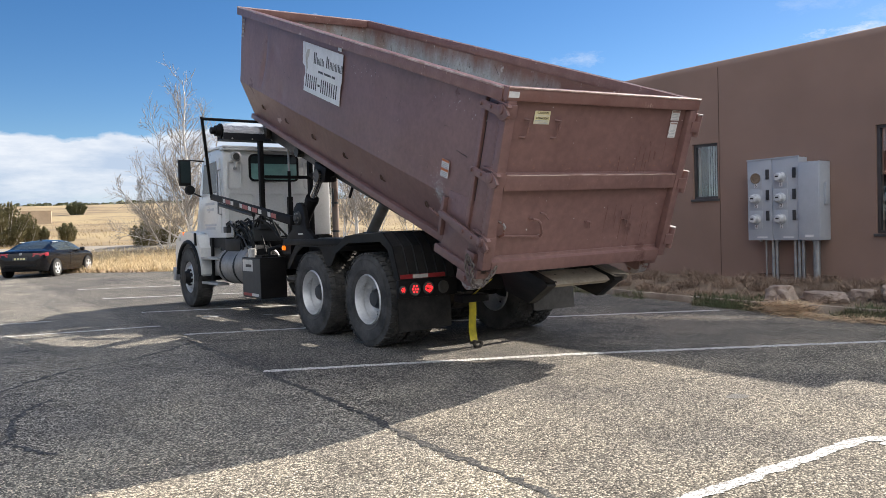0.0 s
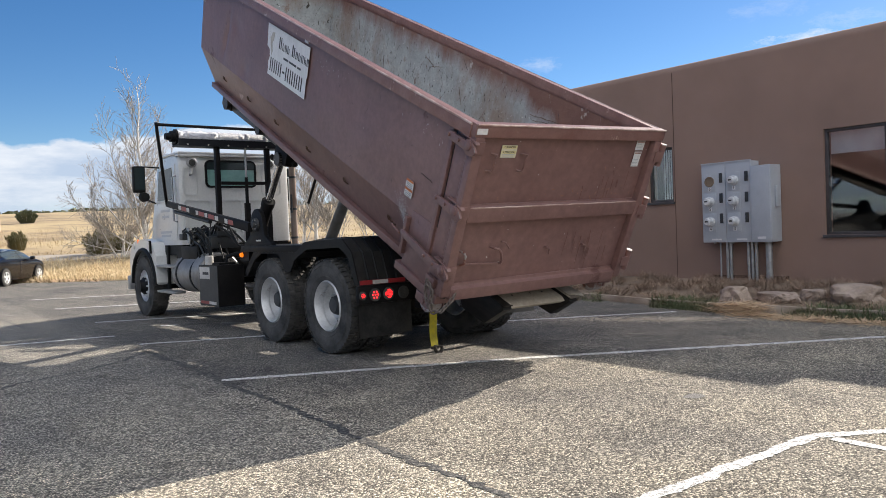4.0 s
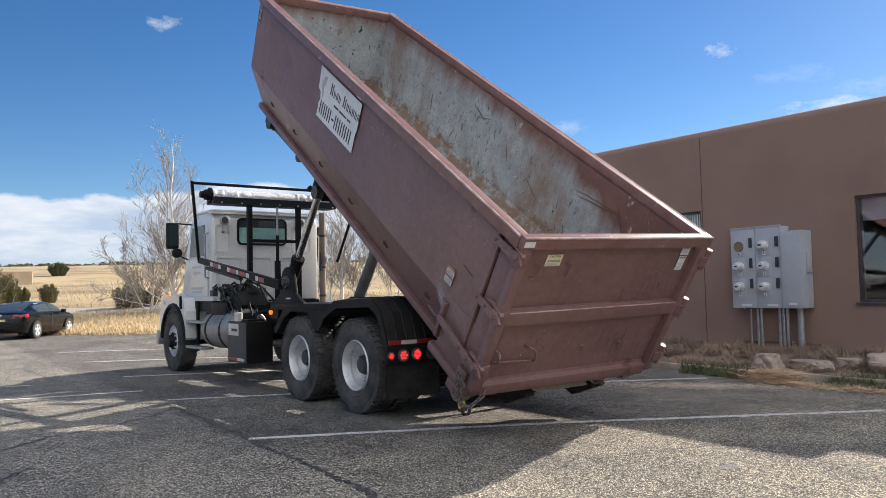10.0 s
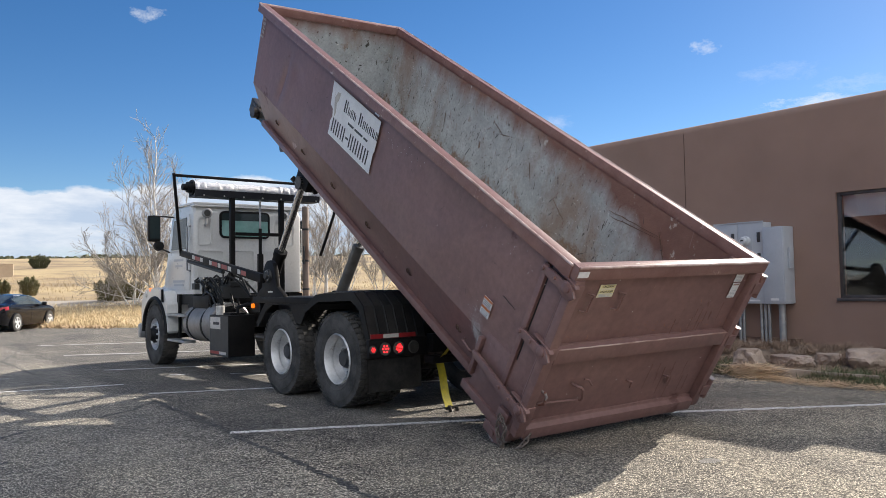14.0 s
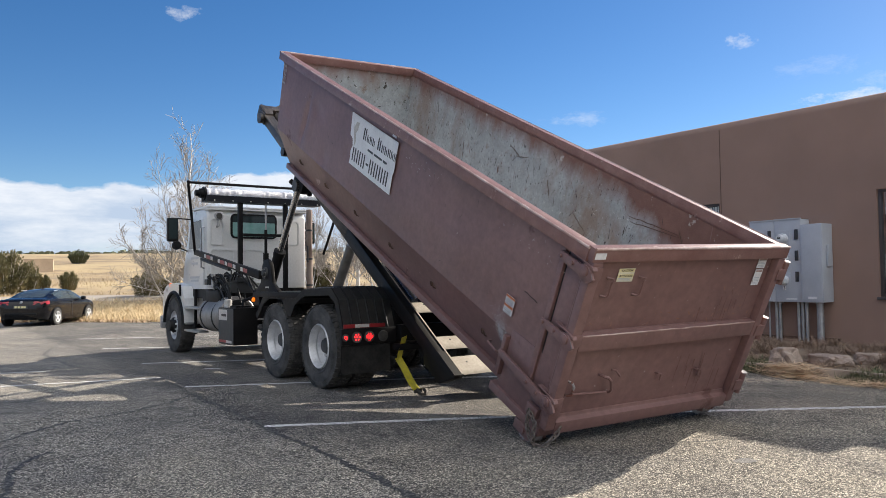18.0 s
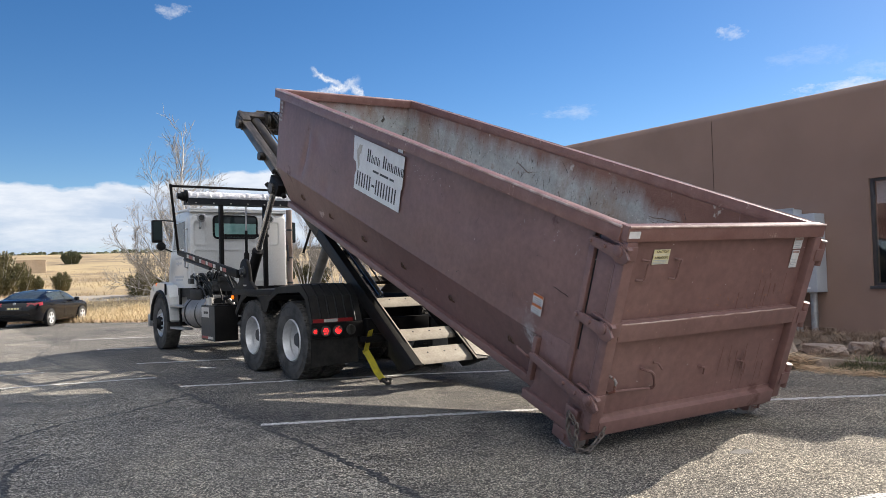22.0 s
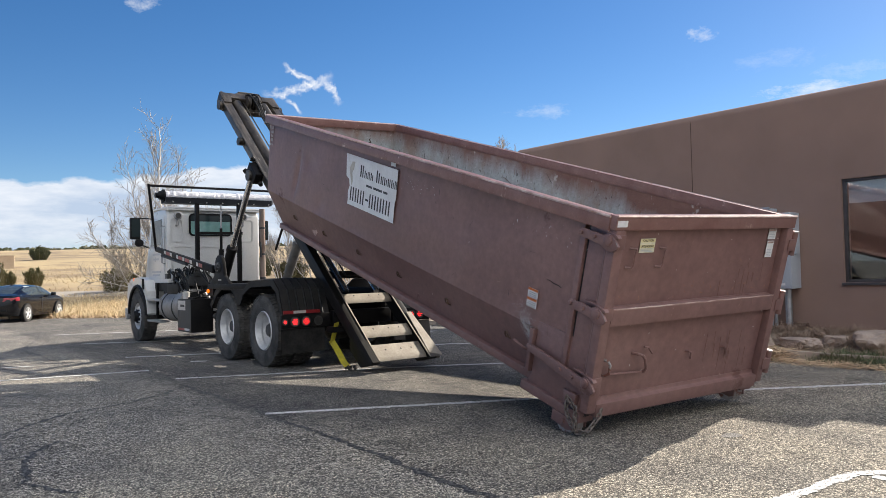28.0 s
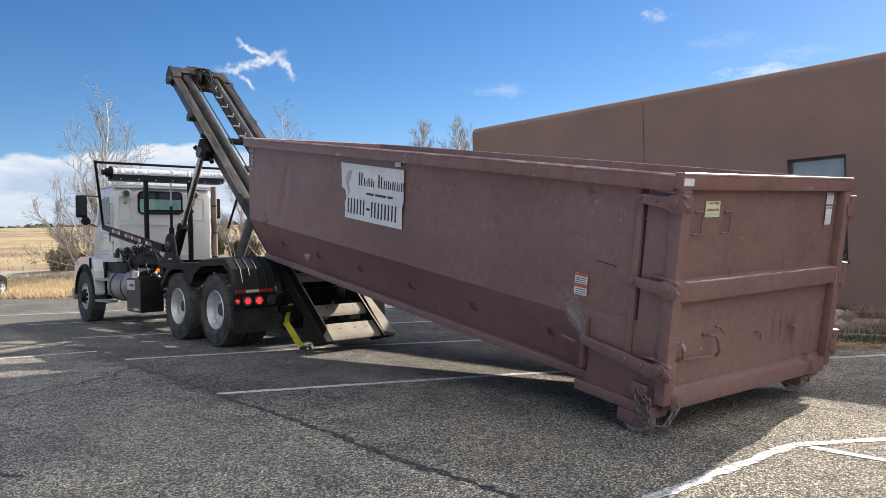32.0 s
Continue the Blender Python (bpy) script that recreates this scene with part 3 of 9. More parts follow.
# ---------------------------------------------------------------- mesh helpers
class Shape:
    """Vertices and faces gathered piece by piece, then linked as one mesh."""

    def __init__(self):
        self.v, self.f, self.mi = [], [], []

    def add(self, verts, faces, slot=0):
        o = len(self.v)
        self.v.extend(Vector(p) for p in verts)
        self.f.extend(tuple(o + i for i in q) for q in faces)
        self.mi.extend([slot] * len(faces))
        return self

    def hexa(self, p, slot=0):
        return self.add(p, [(0, 3, 2, 1), (4, 5, 6, 7), (0, 1, 5, 4), (1, 2, 6, 5), (2, 3, 7, 6), (3, 0, 4, 7)], slot)

    def box(self, x0, x1, y0, y1, z0, z1, slot=0, m=None):
        p = [Vector(q) for q in ((x0, y0, z0), (x1, y0, z0), (x1, y1, z0), (x0, y1, z0), (x0, y0, z1), (x1, y0, z1), (x1, y1, z1), (x0, y1, z1))]
        if m is not None:
            p = [m @ q for q in p]
        return self.hexa(p, slot)

    def prism(self, poly, a, b, axis="x", slot=0):
        """A flat outline pushed along an axis from a to b. The outline holds the two other coordinates in order."""
        def put(q, h):
            return {"x": (h, q[0], q[1]), "y": (q[0], h, q[1]), "z": (q[0], q[1], h)}[axis]
        n = len(poly)
        verts = [put(q, a) for q in poly] + [put(q, b) for q in poly]
        faces = [tuple(range(n))[::-1], tuple(range(n, 2 * n))] + [(i, (i + 1) % n, n + (i + 1) % n, n + i) for i in range(n)]
        return self.add(verts, faces, slot)

    def tube(self, path, radius, n=8, caps=True, slot=0):
        """A round bar along a path; radius is one number or one for each point."""
        path = [Vector(p) for p in path]
        rad = radius if isinstance(radius, (list, tuple)) else [radius] * len(path)
        o = len(self.v)
        side = None
        for i, p in enumerate(path):
            d = (path[min(i + 1, len(path) - 1)] - path[max(i - 1, 0)]).normalized()
            if side is None:
                side = d.orthogonal().normalized()
            side = (side - d * side.dot(d))
            side = side.normalized() if side.length > 1e-6 else d.orthogonal().normalized()
            up = d.cross(side)
            for j in range(n):
                a = 2 * math.pi * j / n
                self.v.append(p + (side * math.cos(a) + up * math.sin(a)) * rad[i])
        for i in range(len(path) - 1):
            for j in range(n):
                k = (j + 1) % n
                self.f.append((o + i * n + j, o + i * n + k, o + (i + 1) * n + k, o + (i + 1) * n + j))
                self.mi.append(slot)
        if caps:
            self.f.append(tuple(o + j for j in range(n))[::-1])
            self.f.append(tuple(o + (len(path) - 1) * n + j for j in range(n)))
            self.mi.extend([slot] * 2)
        return self

    def turned(self, profile, centre=(0, 0, 0), axis="x", n=32, slot=0, closed=False, cap=True):
        """A profile of (along the axis, radius) turned round the axis."""
        o = len(self.v)
        c = Vector(centre)
        for h, r in profile:
            for j in range(n):
                a = 2 * math.pi * j / n
                s, t = r * math.cos(a), r * math.sin(a)
                self.v.append(c + Vector({"x": (h, s, t), "y": (t, h, s), "z": (s, t, h)}[axis]))
        m = len(profile)
        for i in range(m if closed else m - 1):
            for j in range(n):
                k, i2 = (j + 1) % n, (i + 1) % m
                self.f.append((o + i * n + j, o + i * n + k, o + i2 * n + k, o + i2 * n + j))
                self.mi.append(slot)
        if not closed and cap:
            if profile[0][1] > 1e-6:
                self.f.append(tuple(o + j for j in range(n))[::-1])
                self.mi.append(slot)
            if profile[-1][1] > 1e-6:
                self.f.append(tuple(o + (m - 1) * n + j for j in range(n)))
                self.mi.append(slot)
        return self

    def sheet(self, a, b, c, d, nu, nv, lift=None, slot=0):
        """A grid between four corners; lift(u, v, point) returns an offset."""
        o = len(self.v)
        a, b, c, d = (Vector(p) for p in (a, b, c, d))
        for j in range(nv + 1):
            for i in range(nu + 1):
                u, v = i / nu, j / nv
                p = (a * (1 - u) + b * u) * (1 - v) + (d * (1 - u) + c * u) * v
                self.v.append(p + (lift(u, v, p) if lift else Vector()))
        for j in range(nv):
            for i in range(nu):
                q = o + j * (nu + 1) + i
                self.f.append((q, q + 1, q + nu + 2, q + nu + 1))
                self.mi.append(slot)
        return self

    def link(self, name, material, parent=None, label="", bevel=0.0, smooth=35, at=None, fix=True):
        me = bpy.data.meshes.new(name)
        me.from_pydata([tuple(p) for p in self.v], [], self.f)
        mats = material if isinstance(material, (list, tuple)) else [material]
        for m in mats:
            me.materials.append(m)
        if len(mats) > 1:
            me.polygons.foreach_set("material_index", self.mi)
        if fix or bevel:
            bm = bmesh.new()
            bm.from_mesh(me)
            if fix:
                bmesh.ops.recalc_face_normals(bm, faces=bm.faces)
            if bevel:
                edges = [e for e in bm.edges if len(e.link_faces) == 2 and e.calc_face_angle(0) > 0.5]
                bmesh.ops.bevel(bm, geom=edges, offset=bevel, segments=2, affect="EDGES", profile=0.6, clamp_overlap=True)
            bm.to_mesh(me)
            bm.free()
        if smooth:
            me.polygons.foreach_set("use_smooth", [True] * len(me.polygons))
            me.set_sharp_from_angle(angle=radians(smooth))
        me.update()
        ob = new(name, me)
        if at is not None:
            ob.matrix_basis = at
        if parent is not None:
            ob.parent = parent
        if label:
            ob["label"] = label
        return ob


def thing(name, label, category, at=None, group="", kind=""):
    ob = new(name)
    ob.empty_display_size = 0.3
    if at is not None:
        ob.matrix_basis = at
    return tagged(ob, label, category, group, kind)


def lettering(text, size, at, material, parent, name="lettering"):
    cu = bpy.data.curves.new(name, "FONT")
    cu.body = text
    cu.size = size
    cu.align_x = "CENTER"
    cu.align_y = "CENTER"
    cu.extrude = 0.0008
    cu.materials.append(material)
    flat = new("letters", cu)
    me = bpy.data.meshes.new_from_object(flat)
    bpy.data.objects.remove(flat)
    ob = new(name, me)
    ob.matrix_basis = at
    ob.parent = parent
    return ob


# ---------------------------------------------------------------- ground
EDGE, AWAY, ALONG = Vector((-2.75, 25.0)), Vector((0.40, 0.9165)), Vector((0.9165, -0.40))
RISE = [(-4000, 0.0), (0.0, 0.0), (1.2, 0.1), (4.5, 0.58), (7.4, 0.78), (9.0, 0.84), (40, 1.9), (88, 4.5), (130, 6.8), (175, 8.9), (230, 9.3), (500, 8.3), (4200, 8.3)]


def rise(s):
    for (a, za), (b, zb) in zip(RISE, RISE[1:]):
        if s <= b:
            u = (s - a) / (b - a)
            return za + (zb - za) * u
    return RISE[-1][1]


def on_ground(s, w):
    p = EDGE + AWAY * s + ALONG * w
    z = rise(s)
    if s > 9.5:
        z += 0.35 * min(1, (s - 9.5) / 40) * noise.noise(Vector((s * 0.03, w * 0.03, 3.0)))
    return Vector((p.x, p.y, z))


def edge_at(w):
    """Where the asphalt ends, along the lot's skewed far edge."""
    return -1.7 - 2.5 * min(1.0, max(0.0, (w - 2.4) / 4.6))


def make_ground():
    sh = Shape()
    ss = [-900, -200, -60, -30, -20, -10, -6, 0, 1.2, 2.5, 4.5, 7.4, 9.0, 12, 16, 22, 30, 40, 52, 65, 78, 92, 108, 126, 146, 168, 195, 230, 300, 500, 1000, 4200]
    ws = [-3500, -900, -400, -250] + [-180 + 9 * i for i in range(19)] + [-14 + 1.5 * i for i in range(24)] + [27 + 9 * i for i in range(18)] + [250, 400, 900, 3500]
    for s in ss:
        for w in ws:
            sh.v.append(on_ground(edge_at(w) if s == 0 else s, w))
    n = len(ws)
    for i in range(len(ss) - 1):
        slot = 0 if ss[i + 1] <= 0 else 2 if ss[i] == 4.5 else 1
        for j in range(n - 1):
            sh.f.append((i * n + j, i * n + j + 1, (i + 1) * n + j + 1, (i + 1) * n + j))
            sh.mi.append(slot)
    g = sh.link("ground", [ASPHALT, FIELD, ROADWAY], smooth=60)
    tagged(g, "grey asphalt car park with a dry grass field rising behind it", "ground", kind="structure")


make_ground()


def strip(points, width, z, ragged=0.0, seed=1):
    rnd = random.Random(seed)
    sh = Shape()
    pts = [Vector((*p, z)) for p in points]
    fine = []
    for a, b in zip(pts, pts[1:]):
        m = max(1, int((b - a).length / (0.05 if ragged > 0.5 else 0.014)))
        fine += [a.lerp(b, i / m) for i in range(m)]
    fine.append(pts[-1])
    for i, p in enumerate(fine):
        d = (fine[min(i + 1, len(fine) - 1)] - fine[max(i - 1, 0)]).normalized()
        side = Vector((-d.y, d.x, 0))
        wl, wr = (width * (0.5 + (ragged * rnd.uniform(-0.5, 0.45) if ragged > 0.5 else 0.16 * noise.noise(Vector((i * 0.11, seed * 3.3, k))) + 0.10 * noise.noise(Vector((i * 0.45, seed * 1.7, k))) + rnd.uniform(-0.07, 0.05))) for k in (2.0, 9.0))
        off = side * width * ragged * 1.2 * (noise.noise(Vector((i * 0.09, seed * 7.1, 0))) + 0.4 * noise.noise(Vector((i * 0.5, seed * 7.1, 3.0))))
        sh.v += [p + side * wl + off, p - side * wr + off]
    for i in range(len(fine) - 1):
        sh.f.append((2 * i, 2 * i + 1, 2 * i + 3, 2 * i + 2))
        sh.mi.append(0)
    return sh


def make_markings():
    rows = [([(-2.62, -1.28), (0.05, -2.6), (3.95, -4.93)], 0.095), ([(-2.45, 1.93), (0.4, 0.66), (4.05, -1.45)], 0.095), ([(-2.2, 5.32), (0.3, 4.2), (4.2, 2.1)], 0.095),
            ([(-2.15, 8.9), (0.4, 7.6), (4.4, 5.5)], 0.095), ([(-2.1, 12.3), (0.5, 11.1), (4.6, 9.0)], 0.095), ([(-4.5, 3.62), (-2.45, 3.13)], 0.085),
            ([(-2.45, -5.86), (-0.74, -5.88)], 0.08), ([(-0.74, -5.88), (0.9, -6.92)], 0.08), ([(-0.72, -5.98), (-0.68, -7.9)], 0.07),
            ([(-7.2, 6.0), (-3.6, 5.15)], 0.08), ([(-1.62, 3.82), (-1.42, 3.68)], 0.12), ([(-0.85, 3.3), (-0.5, 2.75)], 0.06), ([(-9.5, 9.6), (-4.4, 8.6)], 0.085)]
    for pts, w in rows:
        sh = strip(pts, w * 1.12, 0.004, 0.12, seed=int(100 + pts[0][0] * 10))
        tagged(sh.link("parking_line", LINE_PAINT, fix=False, smooth=0), "worn white painted line on the asphalt", "road marking", "parking lines", "structure")
    cracks = [([(-2.56, 1.21), (-2.58, -0.6), (-2.66, -1.69), (-2.68, -2.88), (-2.71, -3.78), (-2.72, -4.52), (-2.78, -5.5)], 0.075),
              ([(-2.56, 1.21), (-3.0, 0.72), (-3.39, 0.41), (-4.04, 0.16), (-4.43, -0.22), (-4.8, -0.66), (-5.6, -1.3)], 0.06), ([(-5.6, 0.6), (-4.65, 0.46), (-4.04, 0.16)], 0.03),
              ([(-4.4, -1.25), (-4.62, -1.54), (-4.75, -1.95), (-4.85, -2.5), (-4.62, -3.0)], 0.06), ([(-5.4, -1.75), (-4.7, -1.65)], 0.04),
              ([(-2.4, 3.7), (-3.2, 5.5), (-3.3, 8.5), (-2.4, 12.0), (-2.6, 16.0)], 0.05), ([(-2.3, 9.0), (-2.32, 6.55), (-2.41, 3.76), (-2.56, 1.21)], 0.025), ([(2.6, -6.2), (0.2, -4.2), (-1.0, -3.9)], 0.012)]
    for i, (pts, w) in enumerate(cracks):
        sh = strip(pts, w * 0.8, 0.003, 0.9, seed=i + 3)
        tagged(sh.link("sealed_crack", TAR, fix=False, smooth=0), "dark tar-sealed crack winding over the asphalt", "road crack", "sealed cracks", "structure")
    for i, (x, y, r) in enumerate([(-0.3, -4.75, 0.10)]):
        sh = Shape()
        ring = [(x + r * (1 + 0.35 * noise.noise(Vector((math.cos(a) * 1.5, math.sin(a) * 1.5, i * 5.0)))) * math.cos(a), y + r * 0.7 * (1 + 0.35 * noise.noise(Vector((math.sin(a) * 1.7, math.cos(a) * 1.7, i * 3.0)))) * math.sin(a), 0.002)
                for a in (2 * math.pi * k / 28 for k in range(28))]
        sh.add(ring, [tuple(range(28))])
        tagged(sh.link("oil_stain", OILSTAIN, smooth=0), "dark oil stain soaked into the asphalt", "stain", "oil stains", "structure")


GRIT = surface("tan_grit", (0.34, 0.28, 0.21), 0.95, other=(0.5, 0.45, 0.38), scale=6.0, fine=40.0, bump=0.0)
METERGLASS = surface("pale_meter_cover", (0.62, 0.64, 0.66), 0.15, other=(0.5, 0.52, 0.54), scale=12.0, coat=0.6, bump=0.0)
GREYTAN = surface("dull_blind_cloth", (0.46, 0.49, 0.54), 0.9)
OILSTAIN = surface("oil_stained_asphalt", (0.05, 0.05, 0.05), 0.6, other=(0.12, 0.11, 0.1), scale=6.0, fine=95.0, bump=0.6, spots=(0.2, 0.19, 0.165), spot_scale=60.0, spot_at=0.56)
make_markings()


# ---------------------------------------------------------------- the stucco building
def pierced_wall(y0, y1, z0, z1, holes, thick):
    """A wall in the plane x = 0, facing -x, with rectangular openings that go right through."""
    ys = sorted({y0, y1, *(h[0] for h in holes), *(h[1] for h in holes)})
    zs = sorted({z0, z1, *(h[2] for h in holes), *(h[3] for h in holes)})

    def solid(i, j):
        if not (0 <= i < len(ys) - 1 and 0 <= j < len(zs) - 1):
            return False
        y, z = (ys[i] + ys[i + 1]) / 2, (zs[j] + zs[j + 1]) / 2
        return not any(h[0] < y < h[1] and h[2] < z < h[3] for h in holes)

    sh = Shape()
    for i in range(len(ys) - 1):
        for j in range(len(zs) - 1):
            if not solid(i, j):
                continue
            a, b, c, d = ys[i], ys[i + 1], zs[j], zs[j + 1]
            sh.add([(0, a, c), (0, b, c), (0, b, d), (0, a, d)], [(3, 2, 1, 0)])
            sh.add([(thick, a, c), (thick, b, c), (thick, b, d), (thick, a, d)], [(0, 1, 2, 3)])
            for di, dj, q in ((-1, 0, (a, a, c, d)), (1, 0, (b, b, c, d)), (0, -1, (a, b, c, c)), (0, 1, (a, b, d, d))):
                if not solid(i + di, j + dj):
                    if di:
                        sh.add([(0, q[0], c), (thick, q[0], c), (thick, q[0], d), (0, q[0], d)], [(0, 1, 2, 3)])
                    else:
                        sh.add([(0, a, q[2]), (thick, a, q[2]), (thick, b, q[2]), (0, b, q[2])], [(0, 1, 2, 3)])
    return sh


def make_building():
    base = thing("building", "long brown stucco building with a flat parapet roof", "building", pose(7.858, 0, 0, 0, 0, 2.0), kind="structure")
    holes = [(1.25, 1.83, 1.68, 2.78), (-2.72, -1.72, 0.96, 2.76), (-7.4, -6.3, 0.96, 2.76)]
    sh = pierced_wall(-4.25, 6.27, 0.0, 4.24, holes[:2], 0.3)
    sh.link("wall_west", STUCCO, base, "brown stucco wall with a vertical joint", bevel=0.0, smooth=0)
    sh = pierced_wall(-16.0, -4.252, 0.0, 3.97, holes[2:], 0.3)
    sh.link("wall_west_low", STUCCO, base, smooth=0)
    Shape().box(0.3, 13.0, 5.97, 6.27, 0, 4.24).link("wall_north", STUCCO, base, bevel=0.02)
    Shape().box(12.7, 13.0, -16.0, 5.968, 0, 4.1).link("wall_east", STUCCO, base)
    Shape().box(0.302, 12.698, -16.0, -15.7, 0, 3.95).link("wall_south", STUCCO, base)
    Shape().box(0.302, 12.698, -15.69, 5.968, 3.55, 3.7).link("roof", STUCCO, base)
    # rounded parapet edges
    Shape().tube([(0.15, -4.25, 4.235), (0.15, 6.27, 4.235)], 0.152, 12).link("parapet_cap", STUCCO, base, "rounded stucco parapet edge")
    Shape().tube([(0.15, -16.0, 3.965), (0.15, -4.25, 3.965)], 0.152, 12).link("parapet_cap", STUCCO, base)
    Shape().box(-0.004, 0.01, 1.205, 1.219, 0.1, 4.24).link("joint", JOINT, base, "narrow vertical control joint")
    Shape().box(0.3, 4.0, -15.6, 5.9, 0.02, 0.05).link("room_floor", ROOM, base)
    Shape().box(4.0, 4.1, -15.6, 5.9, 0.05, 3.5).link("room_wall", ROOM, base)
    for k, (a, b, c, d) in enumerate(holes):
        w = new("window_%d" % (k + 1))
        w.matrix_basis = pose(7.858, 0, 0, 0, 0, 2.0) @ pose(0.05, 0, 0)
        tagged(w, "dark bronze framed window set in the stucco" if k else "small bronze framed window with white blinds", "window", kind="structure")
        t = 0.05
        fr = Shape()
        fr.box(0, 0.08, a, a + t, c, d).box(0, 0.08, b - t, b, c, d).box(0, 0.08, a + t, b - t, c, c + t).box(0, 0.08, a + t, b - t, d - t, d)
        fr.link("window_frame", BRONZE, w, bevel=0.004)
        mid = c + (d - c) * 0.5
        if k == 2:
            Shape().box(0.01, 0.07, a + t, b - t, mid - 0.022, mid + 0.022).link("meeting_rail", BRONZE, w, bevel=0.004)
        for z0, z1 in (((c + t, mid - 0.022), (mid + 0.022, d - t)) if k == 2 else ((c + t, d - t),)):
            pane = Shape().box(0.036, 0.042, a + t, b - t, z0, z1).link("pane", PANE, w, "clear glass pane mirroring the car park")
            pane.visible_shadow = False
        Shape().box(-0.09, 0.0, a - 0.03, b + 0.03, c - 0.05, c - 0.002).link("window_sill", BRONZE, w, bevel=0.006)
        if k == 0:
            for i in range(5):
                y = a + 0.07 + i * 0.055
                Shape().sheet((0.12, y, c), (0.15, y + 0.05, c), (0.15, y + 0.05, d), (0.12, y, d), 3, 1).link("blind_slat", BLIND, w, smooth=60)
        elif k == 1:
            Shape().box(0.13, 0.15, a + 0.05, b - 0.05, d - 0.42, d - 0.03).link("roller_blind", GREYTAN, w, "half-drawn dull roller blind")


make_building()


# ---------------------------------------------------------------- planting strip, kerb
KERB = [(5.6, 9.0), (5.25, 5.0), (4.86, 2.0), (4.52, -0.6), (4.42, -1.8), (4.42, -3.2), (4.6, -4.4), (4.75, -6.0), (4.8, -14.0)]


def kerb_x(y):
    for (xa, ya), (xb, yb) in zip(KERB, KERB[1:]):
        if y >= yb:
            return xa + (xb - xa) * (ya - y) / (ya - yb)
    return KERB[-1][0]


def bed_z(x, y):
    u = min(1.0, max(0.0, (x - kerb_x(y) - 0.12) / 1.0))
    return 0.055 + 0.095 * u + 0.05 * noise.noise(Vector((x * 1.3, y * 1.3, 5.0))) * min(1, u * 2)


def make_bed():
    sh = Shape()
    nx, ny = 26, 110
    for j in range(ny + 1):
        y = -14.0 + 23.0 * j / ny
        x0, x1 = kerb_x(y) + 0.11, 7.90 - 0.0349 * y
        for i in range(nx + 1):
            x = x0 + (x1 - x0) * i / nx
            sh.v.append(Vector((x, y, bed_z(x, y))))
    for j in range(ny):
        for i in range(nx):
            q = j * (nx + 1) + i
            sh.f.append((q, q + 1, q + nx + 2, q + nx + 1))
            sh.mi.append(0)
    tagged(sh.link("planting_bed", SOIL, smooth=60), "bare soil bed with dead weeds along the wall", "ground", kind="structure")
    kerb = thing("kerb", "low weathered concrete kerb edging the planting bed", "kerb", kind="structure")
    rnd = random.Random(4)
    for (xa, ya), (xb, yb) in zip(KERB, KERB[1:]):
        a, b = Vector((xa, ya, 0)), Vector((xb, yb, 0))
        m = max(1, round((b - a).length / 1.8))
        for i in range(m):
            p, q = a.lerp(b, i / m), a.lerp(b, (i + 1) / m)
            d = (q - p).normalized()
            n = Vector((-d.y, d.x, 0)) * 0.035
            g = d * 0.008
            h = 0.11 + rnd.uniform(-0.012, 0.012)
            c = Vector((0.085, 0, 0))
            low = [p + g - n + c, q - g - n + c, q - g + n + c, p + g + n + c]
            Shape().hexa([v - Vector((0, 0, 0.02)) for v in low] + [v + Vector((0, 0, h)) for v in low]).link("kerb_stone", CONCRETE, kerb, bevel=0.012)


make_bed()


def rock(name_seed, x, y, sx, sy, sz):
    bm = bmesh.new()
    bmesh.ops.create_icosphere(bm, subdivisions=4, radius=1.0)
    rnd = random.Random(name_seed)
    planes = [Vector((rnd.gauss(0, 1), rnd.gauss(0, 1), rnd.gauss(0.3, 0.8))).normalized() for _ in range(9)]
    off = Vector((name_seed * 3.7, name_seed * 1.3, 0))
    for v in bm.verts:
        p = v.co.copy()
        k = 1 + 0.35 * noise.noise(p * 1.1 + off) + 0.2 * noise.noise(p * 2.7 + off) + 0.1 * noise.noise(p * 6 + off)
        for n in planes:
            over = p.dot(n) - 0.80
            if over > 0:
                p -= n * over * 0.75
        p *= k
        p.z = max(p.z, -0.35)
        if p.z > 0.62:
            p.z = 0.62 + (p.z - 0.62) * 0.35
        v.co = Vector((p.x * sx, p.y * sy, p.z * sz))
    me = bpy.data.meshes.new("boulder")
    bm.to_mesh(me)
    bm.free()
    me.materials.append(STONE)
    me.polygons.foreach_set("use_smooth", [True] * len(me.polygons))
    me.set_sharp_from_angle(angle=radians(28))
    ob = new("boulder", me)
    ob.matrix_basis = pose(x, y, bed_z(x, y) + 0.22 * sz, 0, 0, name_seed * 40)
    tagged(ob, "rough tan sandstone boulder lying among dead weeds", "rock", "boulders in the bed")


for i, (x, y, a, b, c) in enumerate([(4.95, -1.83, 0.25, 0.22, 0.22), (5.15, -2.38, 0.36, 0.19, 0.14), (5.40, -2.77, 0.20, 0.17, 0.16), (5.45, -3.30, 0.38, 0.28, 0.24), (6.3, -5.6, 0.36, 0.26, 0.22)]):
    rock(i + 1, x, y, a, b, c)


